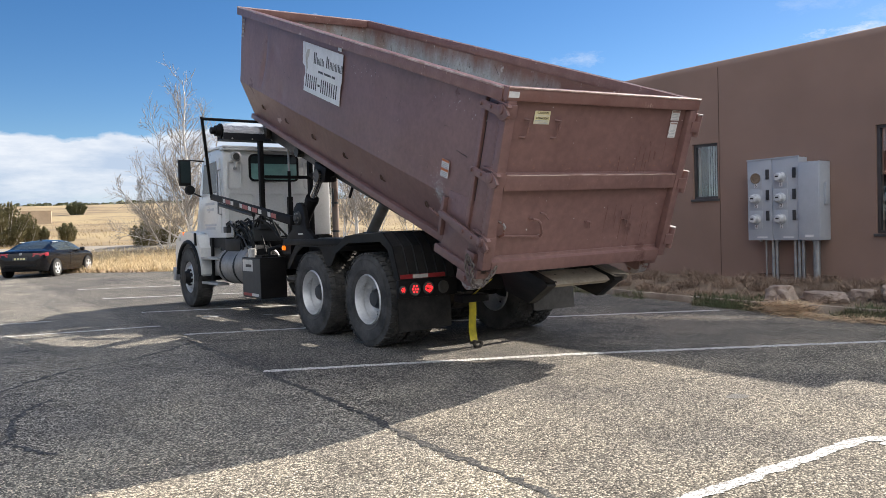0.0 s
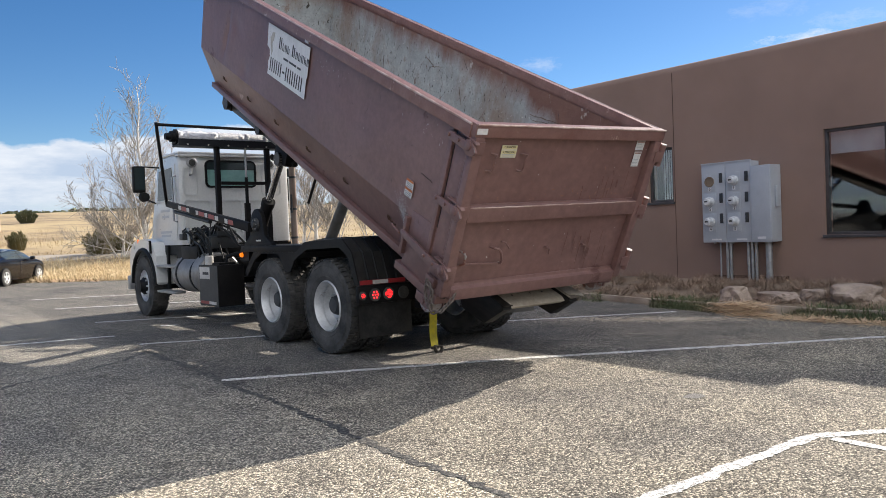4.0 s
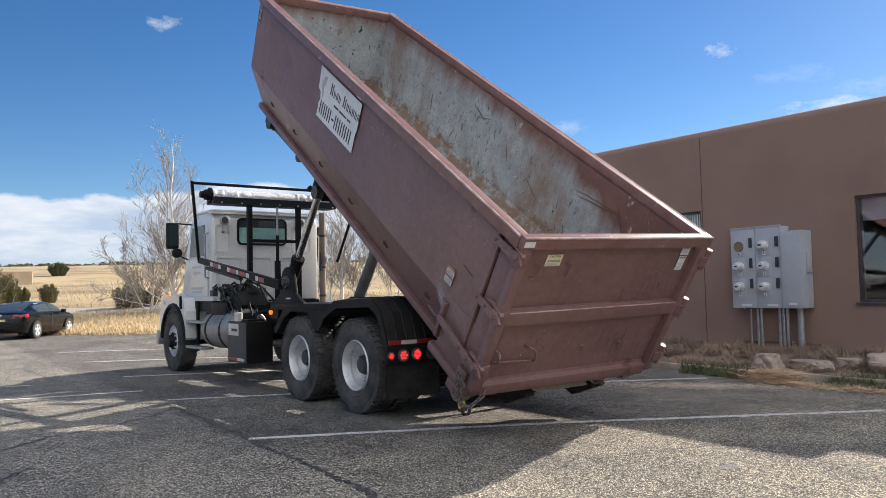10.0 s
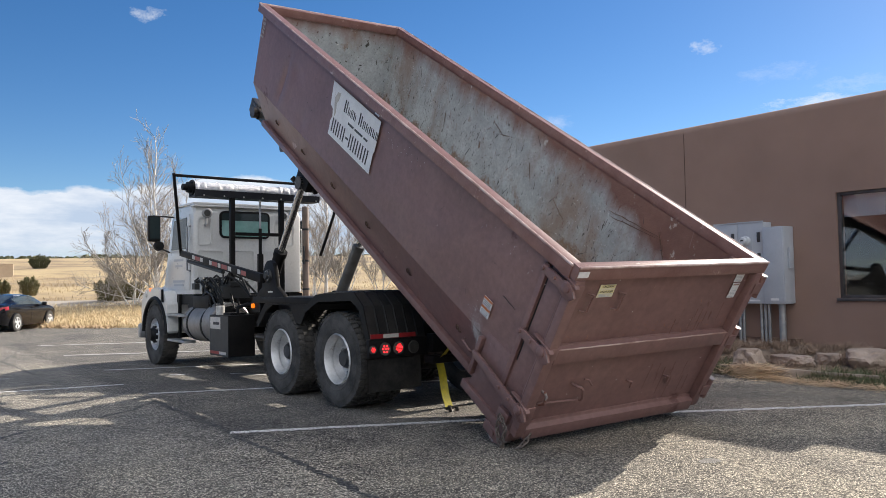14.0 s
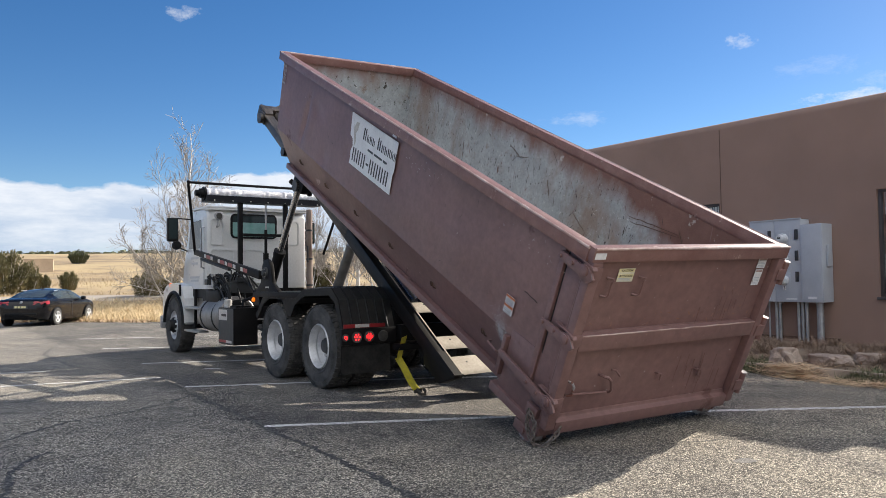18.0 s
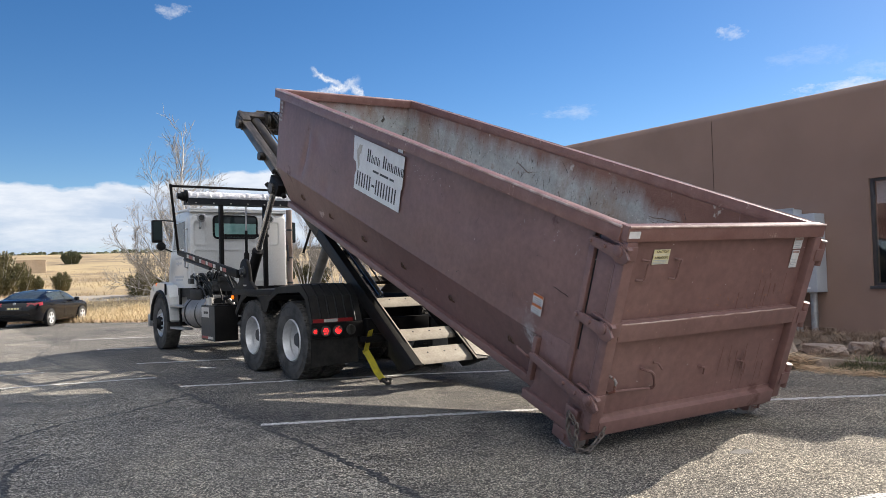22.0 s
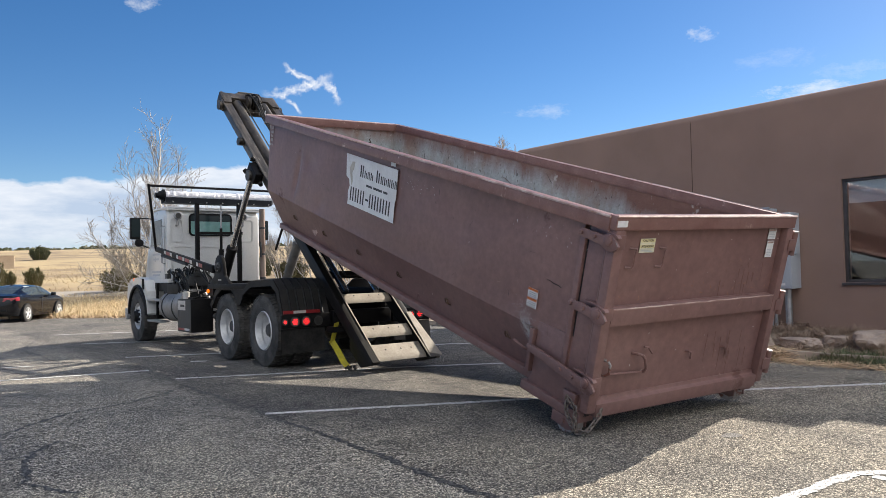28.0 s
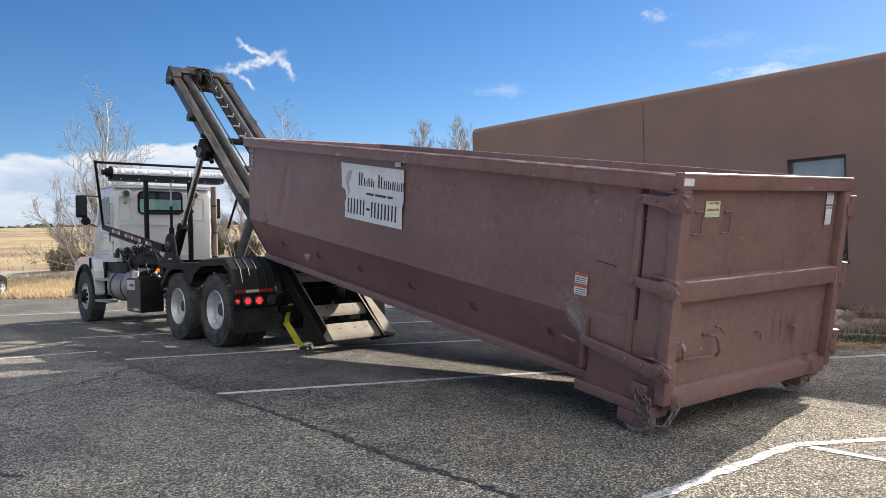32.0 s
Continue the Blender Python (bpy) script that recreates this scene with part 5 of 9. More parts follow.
    Steel().tube([(-1.19 + 2.375 * i / 24, -0.0735, 1.6205 + 0.002 * noise.noise(Vector((i * 0.9, 5, 3)))) for i in range(25)], [0.0105 + 0.003 * noise.noise(Vector((i * 1.3, 2, 8))) for i in range(25)], 6).link("rim_edge", WORNGLINT, g, "top edge rubbed to pale steel")
    Steel().tube([(-1.08 + 2.15 * i / 40, -0.0815 + 0.004 * noise.noise(Vector((i * 0.4, 1, 1))), 0.894 + 0.006 * noise.noise(Vector((i * 0.35, 7, 3)))) for i in range(41)], [0.005 + 0.0025 * noise.noise(Vector((i * 0.8, 4, 8))) for i in range(41)], 6).link("rail_edge", WORNGLINT, g, "bent and rubbed edge of the mid rail")
    Steel().box(-1.185, -1.085, -0.085, 0.0, 0.045, 1.514).link("gate_post", RUSTPAINT, g, "square outer post of the gate", bevel=0.012)
    for z0, z1 in ((1.371, 1.482), (0.808, 0.913), (0.16, 0.347)):
        Steel().box(-1.192, -1.078, -0.092, 0.004, z0, z1).link("post_collar", RUSTPAINT, g, "welded collar round the post", bevel=0.008)
    Steel().box(1.075, 1.165, -0.085, 0.0, 0.045, 1.514).link("gate_post", RUSTPAINT, g, bevel=0.01)
    Steel().prism([(-0.082, 0.757), (-0.012, 0.757), (-0.012, 0.905), (-0.03, 0.905), (-0.03, 0.897), (-0.082, 0.893)], -1.083, 1.073, "x").link("gate_mid_rail", RUSTPAINT, g, "square mid rail of the gate", bevel=0.004)
    Steel().prism([(-0.085, 0.005), (-0.012, 0.005), (-0.012, 0.15), (-0.03, 0.15), (-0.034, 0.125), (-0.085, 0.115)], -1.083, 1.073, "x").link("gate_bottom_rail", RUSTPAINT, g, "sloped bottom rail of the gate", bevel=0.006)
    Steel().box(-1.03, 1.07, -0.0835, -0.079, 0.884, 0.8945).link("worn_rail_edge", FADED, g, "paint worn pale along the mid rail")
    for x in (-0.905, -0.556):
        Steel().tube([(x - 0.03, -0.02, 1.362), (x + 0.015, -0.055, 1.36), (x, -0.06, 1.34), (x - 0.004, -0.06, 1.23), (x - 0.01, -0.05, 1.212), (x - 0.05, -0.02, 1.21)], 0.009, 8).link("grab_handle", RUSTPAINT, g)
    Steel().tube([(-1.045, -0.02, 0.468), (-1.02, -0.07, 0.468), (-1.008, -0.09, 0.44), (-1.01, -0.09, 0.37), (-1.03, -0.06, 0.345)], 0.012, 8).link("grab_handle", SCRAPE, g, "worn bright grab handle")
    Steel().tube([(-1.04, -0.05, 0.345), (-0.80, -0.05, 0.335), (-0.56, -0.05, 0.322)], 0.010, 8).link("release_bar", RUSTPAINT, g)
    Steel().tube([(-0.685, -0.02, 0.485), (-0.672, -0.075, 0.492), (-0.64, -0.09, 0.487), (-0.602, -0.09, 0.455), (-0.565, -0.09, 0.37), (-0.555, -0.07, 0.335), (-0.56, -0.05, 0.322)], 0.013, 8).link("release_lever", RUSTPAINT, g, "curled release lever")
    for x in (0.01, 0.51):
        Steel().tube([(x, -0.012, 0.43), (x + 0.005, -0.05, 0.44), (x + 0.045, -0.05, 0.43), (x + 0.05, -0.05, 0.37)], 0.009, 8).link("gate_hook", RUSTPAINT, g)
    for x0, x1, z0, z1, m, nm in ((-0.833, -0.658, 1.325, 1.437, SIGNPALE, "caution_label"), (0.875, 0.99, 1.405, 1.50, SIGNWHITE, "warning_label"), (0.885, 0.985, 1.24, 1.39, SIGNWHITE, "warning_label"), (-1.185, -1.075, 1.541, 1.59, SIGNWHITE, "reflector")):
        y = -0.028 if nm != "reflector" else -0.08
        lab = Steel().box(x0, x1, y, y + 0.003, z0, z1).link(nm, m, g, {"caution_label": "yellow caution sticker in two languages", "warning_label": "white printed warning sticker", "reflector": "white corner reflector"}[nm])
        if nm == "caution_label":
            for text, z in (("CAUTION", 1.421), ("ATENCION", 1.375)):
                Steel().box(x0 + 0.003, x1 - 0.003, y - 0.0012, y - 0.0004, z - 0.013, z + 0.013).link("label_band", SIGNYELLOW, lab)
                lettering(text, 0.026, Matrix.Translation((across((x0 + x1) / 2), y - 0.0022, z)) @ pose(0, 0, 0, 90), SIGNBLACK, lab)
        if nm != "reflector":
            for k in range(3 if nm == "caution_label" else 5):
                z = z0 + 0.006 + k * 0.011 if nm == "caution_label" else z0 + 0.01 + k * 0.015
                Steel().box(x0 + 0.012, x1 - 0.02 - 0.012 * (k % 2), y - 0.002, y - 0.0005, z, z + 0.004).link("print_line", GREYBOX, lab)
            if nm == "warning_label":
                Steel().box(x0 + 0.008, x1 - 0.008, y - 0.0018, y - 0.0004, z1 - 0.022, z1 - 0.006).link("label_head", PALEPINK, lab)
    # hinges on one side of the gate
    for z in (1.36, 0.80, 0.22):
        hg = Steel().tube([(1.235, -0.06, z - 0.10), (1.235, -0.06, z + 0.11)], 0.032, 12)
        hg.box(1.12, 1.235, -0.095, -0.06, z - 0.05, z + 0.05).box(1.205, 1.225, -0.06, 0.2, z - 0.06, z + 0.06)
        hh = hg.link("gate_hinge", RUSTPAINT, g, "heavy welded hinge with worn bright top", bevel=0.0)
        Steel().tube([(1.235, -0.06, z + 0.111), (1.235, -0.06, z + 0.122)], 0.036, 12).link("hinge_cap", SCRAPE, hh)
    # latches on the other side
    def disc(y, z, r, x0, x1):
        return Steel().turned([(x0, r), (x1 + 0.003, r), (x1, r * 0.86), (x1, 0.0)], (0, y, z), "x", 14)
    for z, far, up in ((1.43, 0.285, 0.0), (0.856, 0.285, 0.0), (0.288, 0.70, 0.045)):
        k = 0.0 if far < 0.6 else 1.0
        outline = [(far, z + 0.005 + up), (far - 0.015, z + 0.028 + up), (far - 0.07, z + 0.034 + up), (0.02, z + 0.031), (0.0, z + 0.046), (-0.05, z + 0.05), (-0.085, z + 0.03), (-0.14, z - 0.025), (-0.122, z - 0.055),
                   (-0.075, z - 0.078), (-0.02, z - 0.074), (0.03, z - 0.048 - 0.02 * k), (0.20, z - 0.036 - 0.008 * k), (far - 0.03, z - 0.026 + up)]
        ll = Steel().prism(outline, -1.212, -1.186, "x").link("gate_latch", RUSTPAINT, c, "bolted gate latch bar", bevel=0.003)
        disc(-0.034, z + 0.002, 0.04, -1.186, -1.226).link("pivot_washer", RUSTPAINT, ll, "large round pivot washer")
        for y in (0.107, 0.252):
            disc(y, z + 0.002 + up * (y > 0.2) * 0.2, 0.016, -1.186, -1.23).link("bolt", RUSTPAINT, ll)
        Steel().prism([(0.12, z + 0.062), (0.12, z + 0.072), (-0.02, z + 0.068), (-0.10, z + 0.052), (-0.118, z + 0.035), (-0.10, z + 0.03), (-0.02, z + 0.055)], -1.20, -1.155, "x").link("latch_guide", RUSTPAINT, ll, bevel=0.003)
        Steel().add([(-1.214, -0.094, z + 0.026), (-1.214, -0.103, z + 0.022), (-1.214, -0.143, z - 0.022), (-1.214, -0.136, z - 0.024)], [(0, 1, 2, 3)]).link("worn_edge", SCRAPE, ll, "latch edge worn to bright steel", smooth=0)
    crack = [(-1.1372, 0.638 - 0.183 * k / 8, 0.931 + 0.004 * math.sin(k * 1.1) - 0.018 * (k / 8) ** 3) for k in range(9)]
    Steel().tube(crack, 0.0028, 5).link("split_seam", SIGNBLACK, c, "hairline split in the side panel")
    Steel().tube([(-0.60, -0.06, 0.545), (-0.56, -0.07, 0.54), (-0.50, -0.075, 0.485)], 0.009, 8).link("lever_pin", RUSTPAINT, g)
    Steel().tube([(-1.10, 0.74, 0.26), (-1.175, 0.77, 0.29), (-1.175, 0.90, 0.31), (-1.10, 0.95, 0.28)], 0.012, 8).link("grab_handle", RUSTPAINT, c)
    Steel().box(-1.185, -1.13, 0.06, 0.20, 0.06, 0.15).link("chain_bracket", RUSTPAINT, c, bevel=0.006)
    line = [(-1.215, 0.125, 0.12), (-1.22, 0.10, 0.0), (-1.22, 0.03, -0.08), (-1.21, -0.055, -0.11), (-1.17, -0.12, -0.07), (-1.10, -0.135, 0.03), (-1.045, -0.11, 0.085)]
    chain_links([(-1.215, 0.105, 0.11), (-1.22, 0.01, 0.06), (-1.225, -0.01, -0.03), (-1.22, -0.03, -0.095)]).link("safety_chain", RUSTCHAIN, c)
    chain_links(line).link("safety_chain", RUSTCHAIN, c, "rusty safety chain hanging at the corner")
    # scraped steel beside the near corner, chips and scratches over the paint
    rnd = random.Random(5)

    def flecks(count, where, size, long):
        sh = Steel()
        for _ in range(count):
            p, u, v = where(rnd)
            l, w = size * rnd.uniform(0.3, 1.0) * (long if rnd.random() < 0.4 else 1.0), size * rnd.uniform(0.12, 0.45)
            a = rnd.uniform(0, math.pi)
            p = p + u.cross(v) * rnd.uniform(-0.0012, 0.0012)
            d, e = u * math.cos(a) + v * math.sin(a), v * math.cos(a) - u * math.sin(a)
            o = len(sh.v)
            sh.v += [p - d * l - e * w * 0.3, p - e * w, p + d * l * 0.7 - e * w * 0.4, p + d * l, p + e * w * 0.8, p - d * l * 0.6 + e * w * 0.5]
            sh.f.append(tuple(range(o, o + 6)))
            sh.mi.append(0)
        return sh

    def worn(sh, name, material, parent):
        tagged(sh.link(name, material, parent, smooth=0, fix=False), {"scraped_steel": "cluster of scrapes to bare steel"}.get(name, ""), kind="stuff")
    def scraped_at(r):
        z = 0.44 + r.gauss(0, 0.085)
        x = 1.136 if z > FOLD else SILL + (W - SILL) * (z - 0.03) / (FOLD - 0.03) + 0.012
        return Vector((-x, 0.79 + 0.5 * (z - 0.44) + r.gauss(0, 0.05), z))
    Y, Z, X = Vector((0, 1, 0)), Vector((0, 0, 1)), Vector((1, 0, 0))
    worn(flecks(1000, lambda r: (scraped_at(r), Y, Z), 0.008, 1.6), "scraped_steel", SCUFF, c)
    worn(flecks(34, lambda r: (Vector((-1.1345, r.uniform(0.4, 6.9), r.uniform(0.55, 1.5))), Y, Z), 0.008, 6.0), "paint_chips", FADED, c)
    worn(flecks(36, lambda r: (Vector((-1.135, r.uniform(0.4, 6.9), r.uniform(0.55, 1.5))), Y, Z), 0.009, 6.0), "scratches", SIGNBLACK, c)
    worn(flecks(46, lambda r: (Vector((-1.1355, r.choice((0.62, 0.8, 2.6, 2.9, 3.0)) + r.gauss(0, 0.2), r.choice((1.36, 1.30)) + r.gauss(0, 0.03))), Y, Z), 0.006, 4.0), "pale_scratches", SIGNWHITE, c)
    worn(flecks(40, lambda r: (Vector((0.30 + r.gauss(0, 0.03), -0.030, 0.45 + r.gauss(0, 0.045))), X, Z), 0.006, 1.5), "worn_spot", WORNRED, g)
    worn(flecks(22, lambda r: (Vector((r.uniform(-1.0, 1.05), -0.031, r.uniform(0.2, 1.5))), X, Z), 0.010, 4.0), "paint_chips", FADED, g)
    worn(flecks(16, lambda r: (Vector((r.uniform(-1.0, 1.05), -0.0315, r.uniform(0.2, 1.5))), X, Z), 0.009, 2.0), "pale_chips", SIGNWHITE, g)
    worn(flecks(40, lambda r: (Vector((r.uniform(-1.0, 1.05), -0.0318, 0.9 + abs(r.gauss(0, 0.1)))), X, Z), 0.016, 2.0), "rust_stains", RUSTBAND, g)
    worn(flecks(70, lambda r: (Vector((r.uniform(-1.0, 1.05), -0.0815, r.uniform(0.80, 0.9))), X, Z), 0.012, 4.0), "rail_chips", FADED, g)
    def runs(r):
        sh = Steel()
        for k in range(26):
            q = -0.0305 - 0.00004 * k
            x, z, l, w = r.choice((0.45, 0.62, 0.75, 0.3)) + r.gauss(0, 0.12), r.uniform(0.38, 0.6), r.uniform(0.08, 0.26), r.uniform(0.003, 0.008)
            if r.random() < 0.4:
                z += 0.62
            sh.add([(x - w, q, z), (x + w, q, z), (x + w * 0.4 + 0.004, q, z - l), (x - w * 0.3 + 0.004, q, z - l)], [(0, 1, 2, 3)])
        return sh
    worn(runs(rnd), "rust_run", RUSTDARK, g)
    for sx in (-1, 1):
        worn(flecks(80, lambda r: (Vector((sx * 1.207, r.uniform(0.1, 7.2), r.uniform(1.51, 1.60))), Y, Z), 0.012, 5.0), "rail_chips", FADED, c)
    for k, z in enumerate((0.650, 0.735)):
        lab = Steel().box(-1.148, -1.144, 0.712, 0.837, z, z + 0.078).link("warning_label", SIGNWHITE, c, "white warning sticker with an orange head")
        Steel().box(-1.1495, -1.148, 0.712, 0.837, z + 0.057, z + 0.078).link("label_head", AMBERPRINT, lab)
        for q in range(3):
            Steel().box(-1.1495, -1.148, 0.725, 0.825, z + 0.008 + q * 0.016, z + 0.013 + q * 0.016).link("print_line", SIGNBLACK, lab)
    # firm sign: shapes only
    sg = Steel().prism([(3.225, 0.83), (4.375, 0.826), (4.37, 0.91), (4.385, 0.98), (4.35, 1.05), (4.38, 1.13), (4.46, 1.16), (4.50, 1.43), (3.23, 1.425), (3.215, 1.10), (3.235, 1.06)], -1.150, -1.147, "x").link("firm_sign", SIGNWHITE, c, "white rectangular firm sign with black print")

    def bar(y0, y1, z0, z1, m):
        Steel().box(-1.1513, -1.1502, min(y0, y1), max(y0, y1), z0, z1).link("print_bar", m, sg)
    y = 4.10
    for k, w in enumerate((0.105, 0.072, 0.072, 0.08, 0.05, 0.105, 0.078, 0.078, 0.078, 0.072, 0.065)):
        low, high = 1.205, 1.345 if w > 0.1 else 1.295
        if w > 0.06:
            bar(y, y - w * 0.28, low, high, SIGNBLACK)
            bar(y - w * 0.5, y - w * 0.74, low, high - 0.02 * (k % 2), SIGNBLACK)
        y -= w + 0.004
    for y0, y1 in ((3.93, 3.78), (3.75, 3.54), (3.51, 3.41)):
        bar(y0, y1, 1.115, 1.14, GREYDARK)
    y = 4.325
    for k in range(8):
        if k == 3:
            bar(y - 0.01, y - 0.08, 0.95, 0.975, SIGNBLACK)
            y -= 0.1
            continue
        bar(y - 0.008, y - 0.036, 0.885, 1.05, SIGNBLACK)
        bar(y - 0.072, y - 0.1, 0.885, 1.05, SIGNBLACK)
        y -= 0.132
    emblem = Steel().prism([(4.42, 1.40), (4.38, 1.27), (4.33, 1.35), (4.25, 1.36), (4.27, 1.27), (4.31, 1.22), (4.28, 1.12), (4.31, 1.05), (4.33, 1.13), (4.36, 1.19)], -1.1513, -1.1502, "x")
    emblem.link("emblem", SIGNTAN, sg, "small pale tan emblem")
    Steel().box(-1.148, -1.144, 3.30, 3.40, 1.45, 1.50).link("reflector", SIGNWHITE, c, "small white reflector above the sign")
    rnd = random.Random(12)
    for z in (1.42, 1.36, 1.30, 1.24, 1.18):
        for y in (6.98, 7.03, 7.08):
            if rnd.random() < 0.75:
                Steel().box(-1.1485, -1.146, y, y + rnd.uniform(0.025, 0.045), z, z + rnd.uniform(0.025, 0.05)).link("stencil_bar", STENCIL, c)
    return c


SCUFF = surface("bright_scuffed_steel", (0.56, 0.53, 0.52), 0.55, metal=0.2, other=(0.36, 0.31, 0.29), scale=14.0)
WORNRED = surface("rubbed_red_paint", (0.27, 0.17, 0.15), 0.6, other=(0.235, 0.137, 0.122), scale=16.0)
RUSTDARK = surface("dark_rust_run", (0.125, 0.062, 0.054), 0.7, other=(0.17, 0.085, 0.074), scale=9.0)
STENCIL = surface("worn_stencil_paint", (0.48, 0.45, 0.43), 0.6, other=(0.3, 0.24, 0.21), scale=20.0)
PALEPINK = surface("torn_pale_edge", (0.5, 0.36, 0.32), 0.6, other=(0.3, 0.2, 0.17), scale=16.0)
FADED = surface("faded_patch", (0.31, 0.20, 0.17), 0.7, other=(0.25, 0.15, 0.125), scale=20.0)
RUSTCHAIN = surface("rusty_chain", (0.12, 0.09, 0.075), 0.6, metal=0.5, other=(0.2, 0.17, 0.15), scale=14.0)
# pale edge steel, bright enough to imitate sun glinting on the worn rim
WORNGLINT = surface("worn_glinting_edge", (0.62, 0.50, 0.455), 0.36, metal=0.15, other=(0.36, 0.23, 0.20), scale=6.0, fine=30.0)
AMBERPRINT = surface("orange_print", (0.62, 0.16, 0.03), 0.5)
container = make_container()


# ---------------------------------------------------------------- the truck
def make_wheel(parent, x, y, out, front, name="wheel"):
    """A disc wheel with its tyre. out: +1 or -1, the side on which the outer face lies."""
    R = 0.525
    o = out
    if front:
        prof = [(o * 0.10, 0.285), (o * 0.12, 0.27), (o * 0.09, 0.245), (o * 0.05, 0.235), (o * 0.10, 0.19), (o * 0.115, 0.15), (o * 0.16, 0.11), (o * 0.20, 0.09), (o * 0.205, 0.0)]
    else:
        prof = [(o * 0.125, 0.285), (o * 0.14, 0.272), (o * 0.10, 0.252), (o * 0.0, 0.245), (o * -0.045, 0.215), (o * -0.055, 0.15), (o * -0.052, 0.11)]
    sh = Shape()
    sh.turned(prof, (0, 0, 0), "x", 40, cap=False)
    sh.turned([(-o * 0.12, 0.285), (-o * 0.05, 0.25), (o * 0.05, 0.246)], (0, 0, 0), "x", 40, cap=False)
    for k in range(10):
        a = 2 * math.pi * k / 10
        r = 0.168
        h0 = o * (0.10 if front else -0.055)
        sh.tube([(h0, r * math.cos(a), r * math.sin(a)), (h0 + o * 0.045, r * math.cos(a), r * math.sin(a))], 0.016, 6)
    w = sh.link(name, ALU, parent, "silver disc wheel with a dusty rim", at=pose(x, y, R), fix=False)
    if front:
        hub = Shape().turned([(o * 0.105, 0.16), (o * 0.14, 0.15), (o * 0.16, 0.12), (o * 0.215, 0.10), (o * 0.22, 0.0)], (0, 0, 0), "x", 20)
        hub.link("hub", PLASTIC, w)
    else:
        Shape().turned([(o * -0.05, 0.125), (o * 0.02, 0.105), (o * 0.06, 0.08), (o * 0.065, 0.0)], (0, 0, 0), "x", 20).link("hub", GREYDARK, w, "grimy axle hub")
        for k in range(8):
            a = 2 * math.pi * (k + 0.5) / 8
            y, z = 0.212 * math.cos(a), 0.212 * math.sin(a)
            Shape().tube([(-o * 0.052, y, z), (-o * 0.0435, y, z)], 0.021, 10).link("hand_hole", PLASTIC, w)
    t = Shape()
    t.turned([(-0.13, 0.29), (-0.145, 0.36), (-0.145, 0.43), (-0.13, 0.495), (-0.105, 0.515), (0.105, 0.515), (0.13, 0.495), (0.145, 0.43), (0.145, 0.36), (0.13, 0.29), (0.1, 0.275), (-0.1, 0.275)], (0, 0, 0), "x", 48, closed=True)
    for s in (-1, 1):
        t.turned([(s * 0.1462, 0.445), (s * 0.150, 0.449), (s * 0.1462, 0.454)], (0, 0, 0), "x", 48, cap=False)
        t.turned([(s * 0.1452, 0.33), (s * 0.149, 0.334), (s * 0.1452, 0.338)], (0, 0, 0), "x", 48, cap=False)
    n = 46
    for k in range(n):
        a = 2 * math.pi * k / n
        m = Matrix.Rotation(a, 4, "X")
        for s in (-1, 1):
            for x0, x1, y0 in ((0.068, 0.138, 0.0), (0.012, 0.062, 0.5)):
                sa = m @ Matrix.Rotation(y0 * 2 * math.pi / n, 4, "X")
                p = [(s * x0, -0.024, 0.505), (s * x1, -0.024, 0.50 if x1 > 0.1 else 0.505), (s * x1, 0.024, 0.50 if x1 > 0.1 else 0.505), (s * x0, 0.024, 0.505),
                     (s * x0, -0.02, 0.526), (s * x1, -0.02, 0.517 if x1 > 0.1 else 0.526), (s * x1, 0.02, 0.517 if x1 > 0.1 else 0.526), (s * x0, 0.02, 0.526)]
                t.hexa([sa @ Vector(q) for q in p])
    t.link("tyre", RUBBER, w, "black truck tyre with dusty tread blocks", fix=True)
    return w


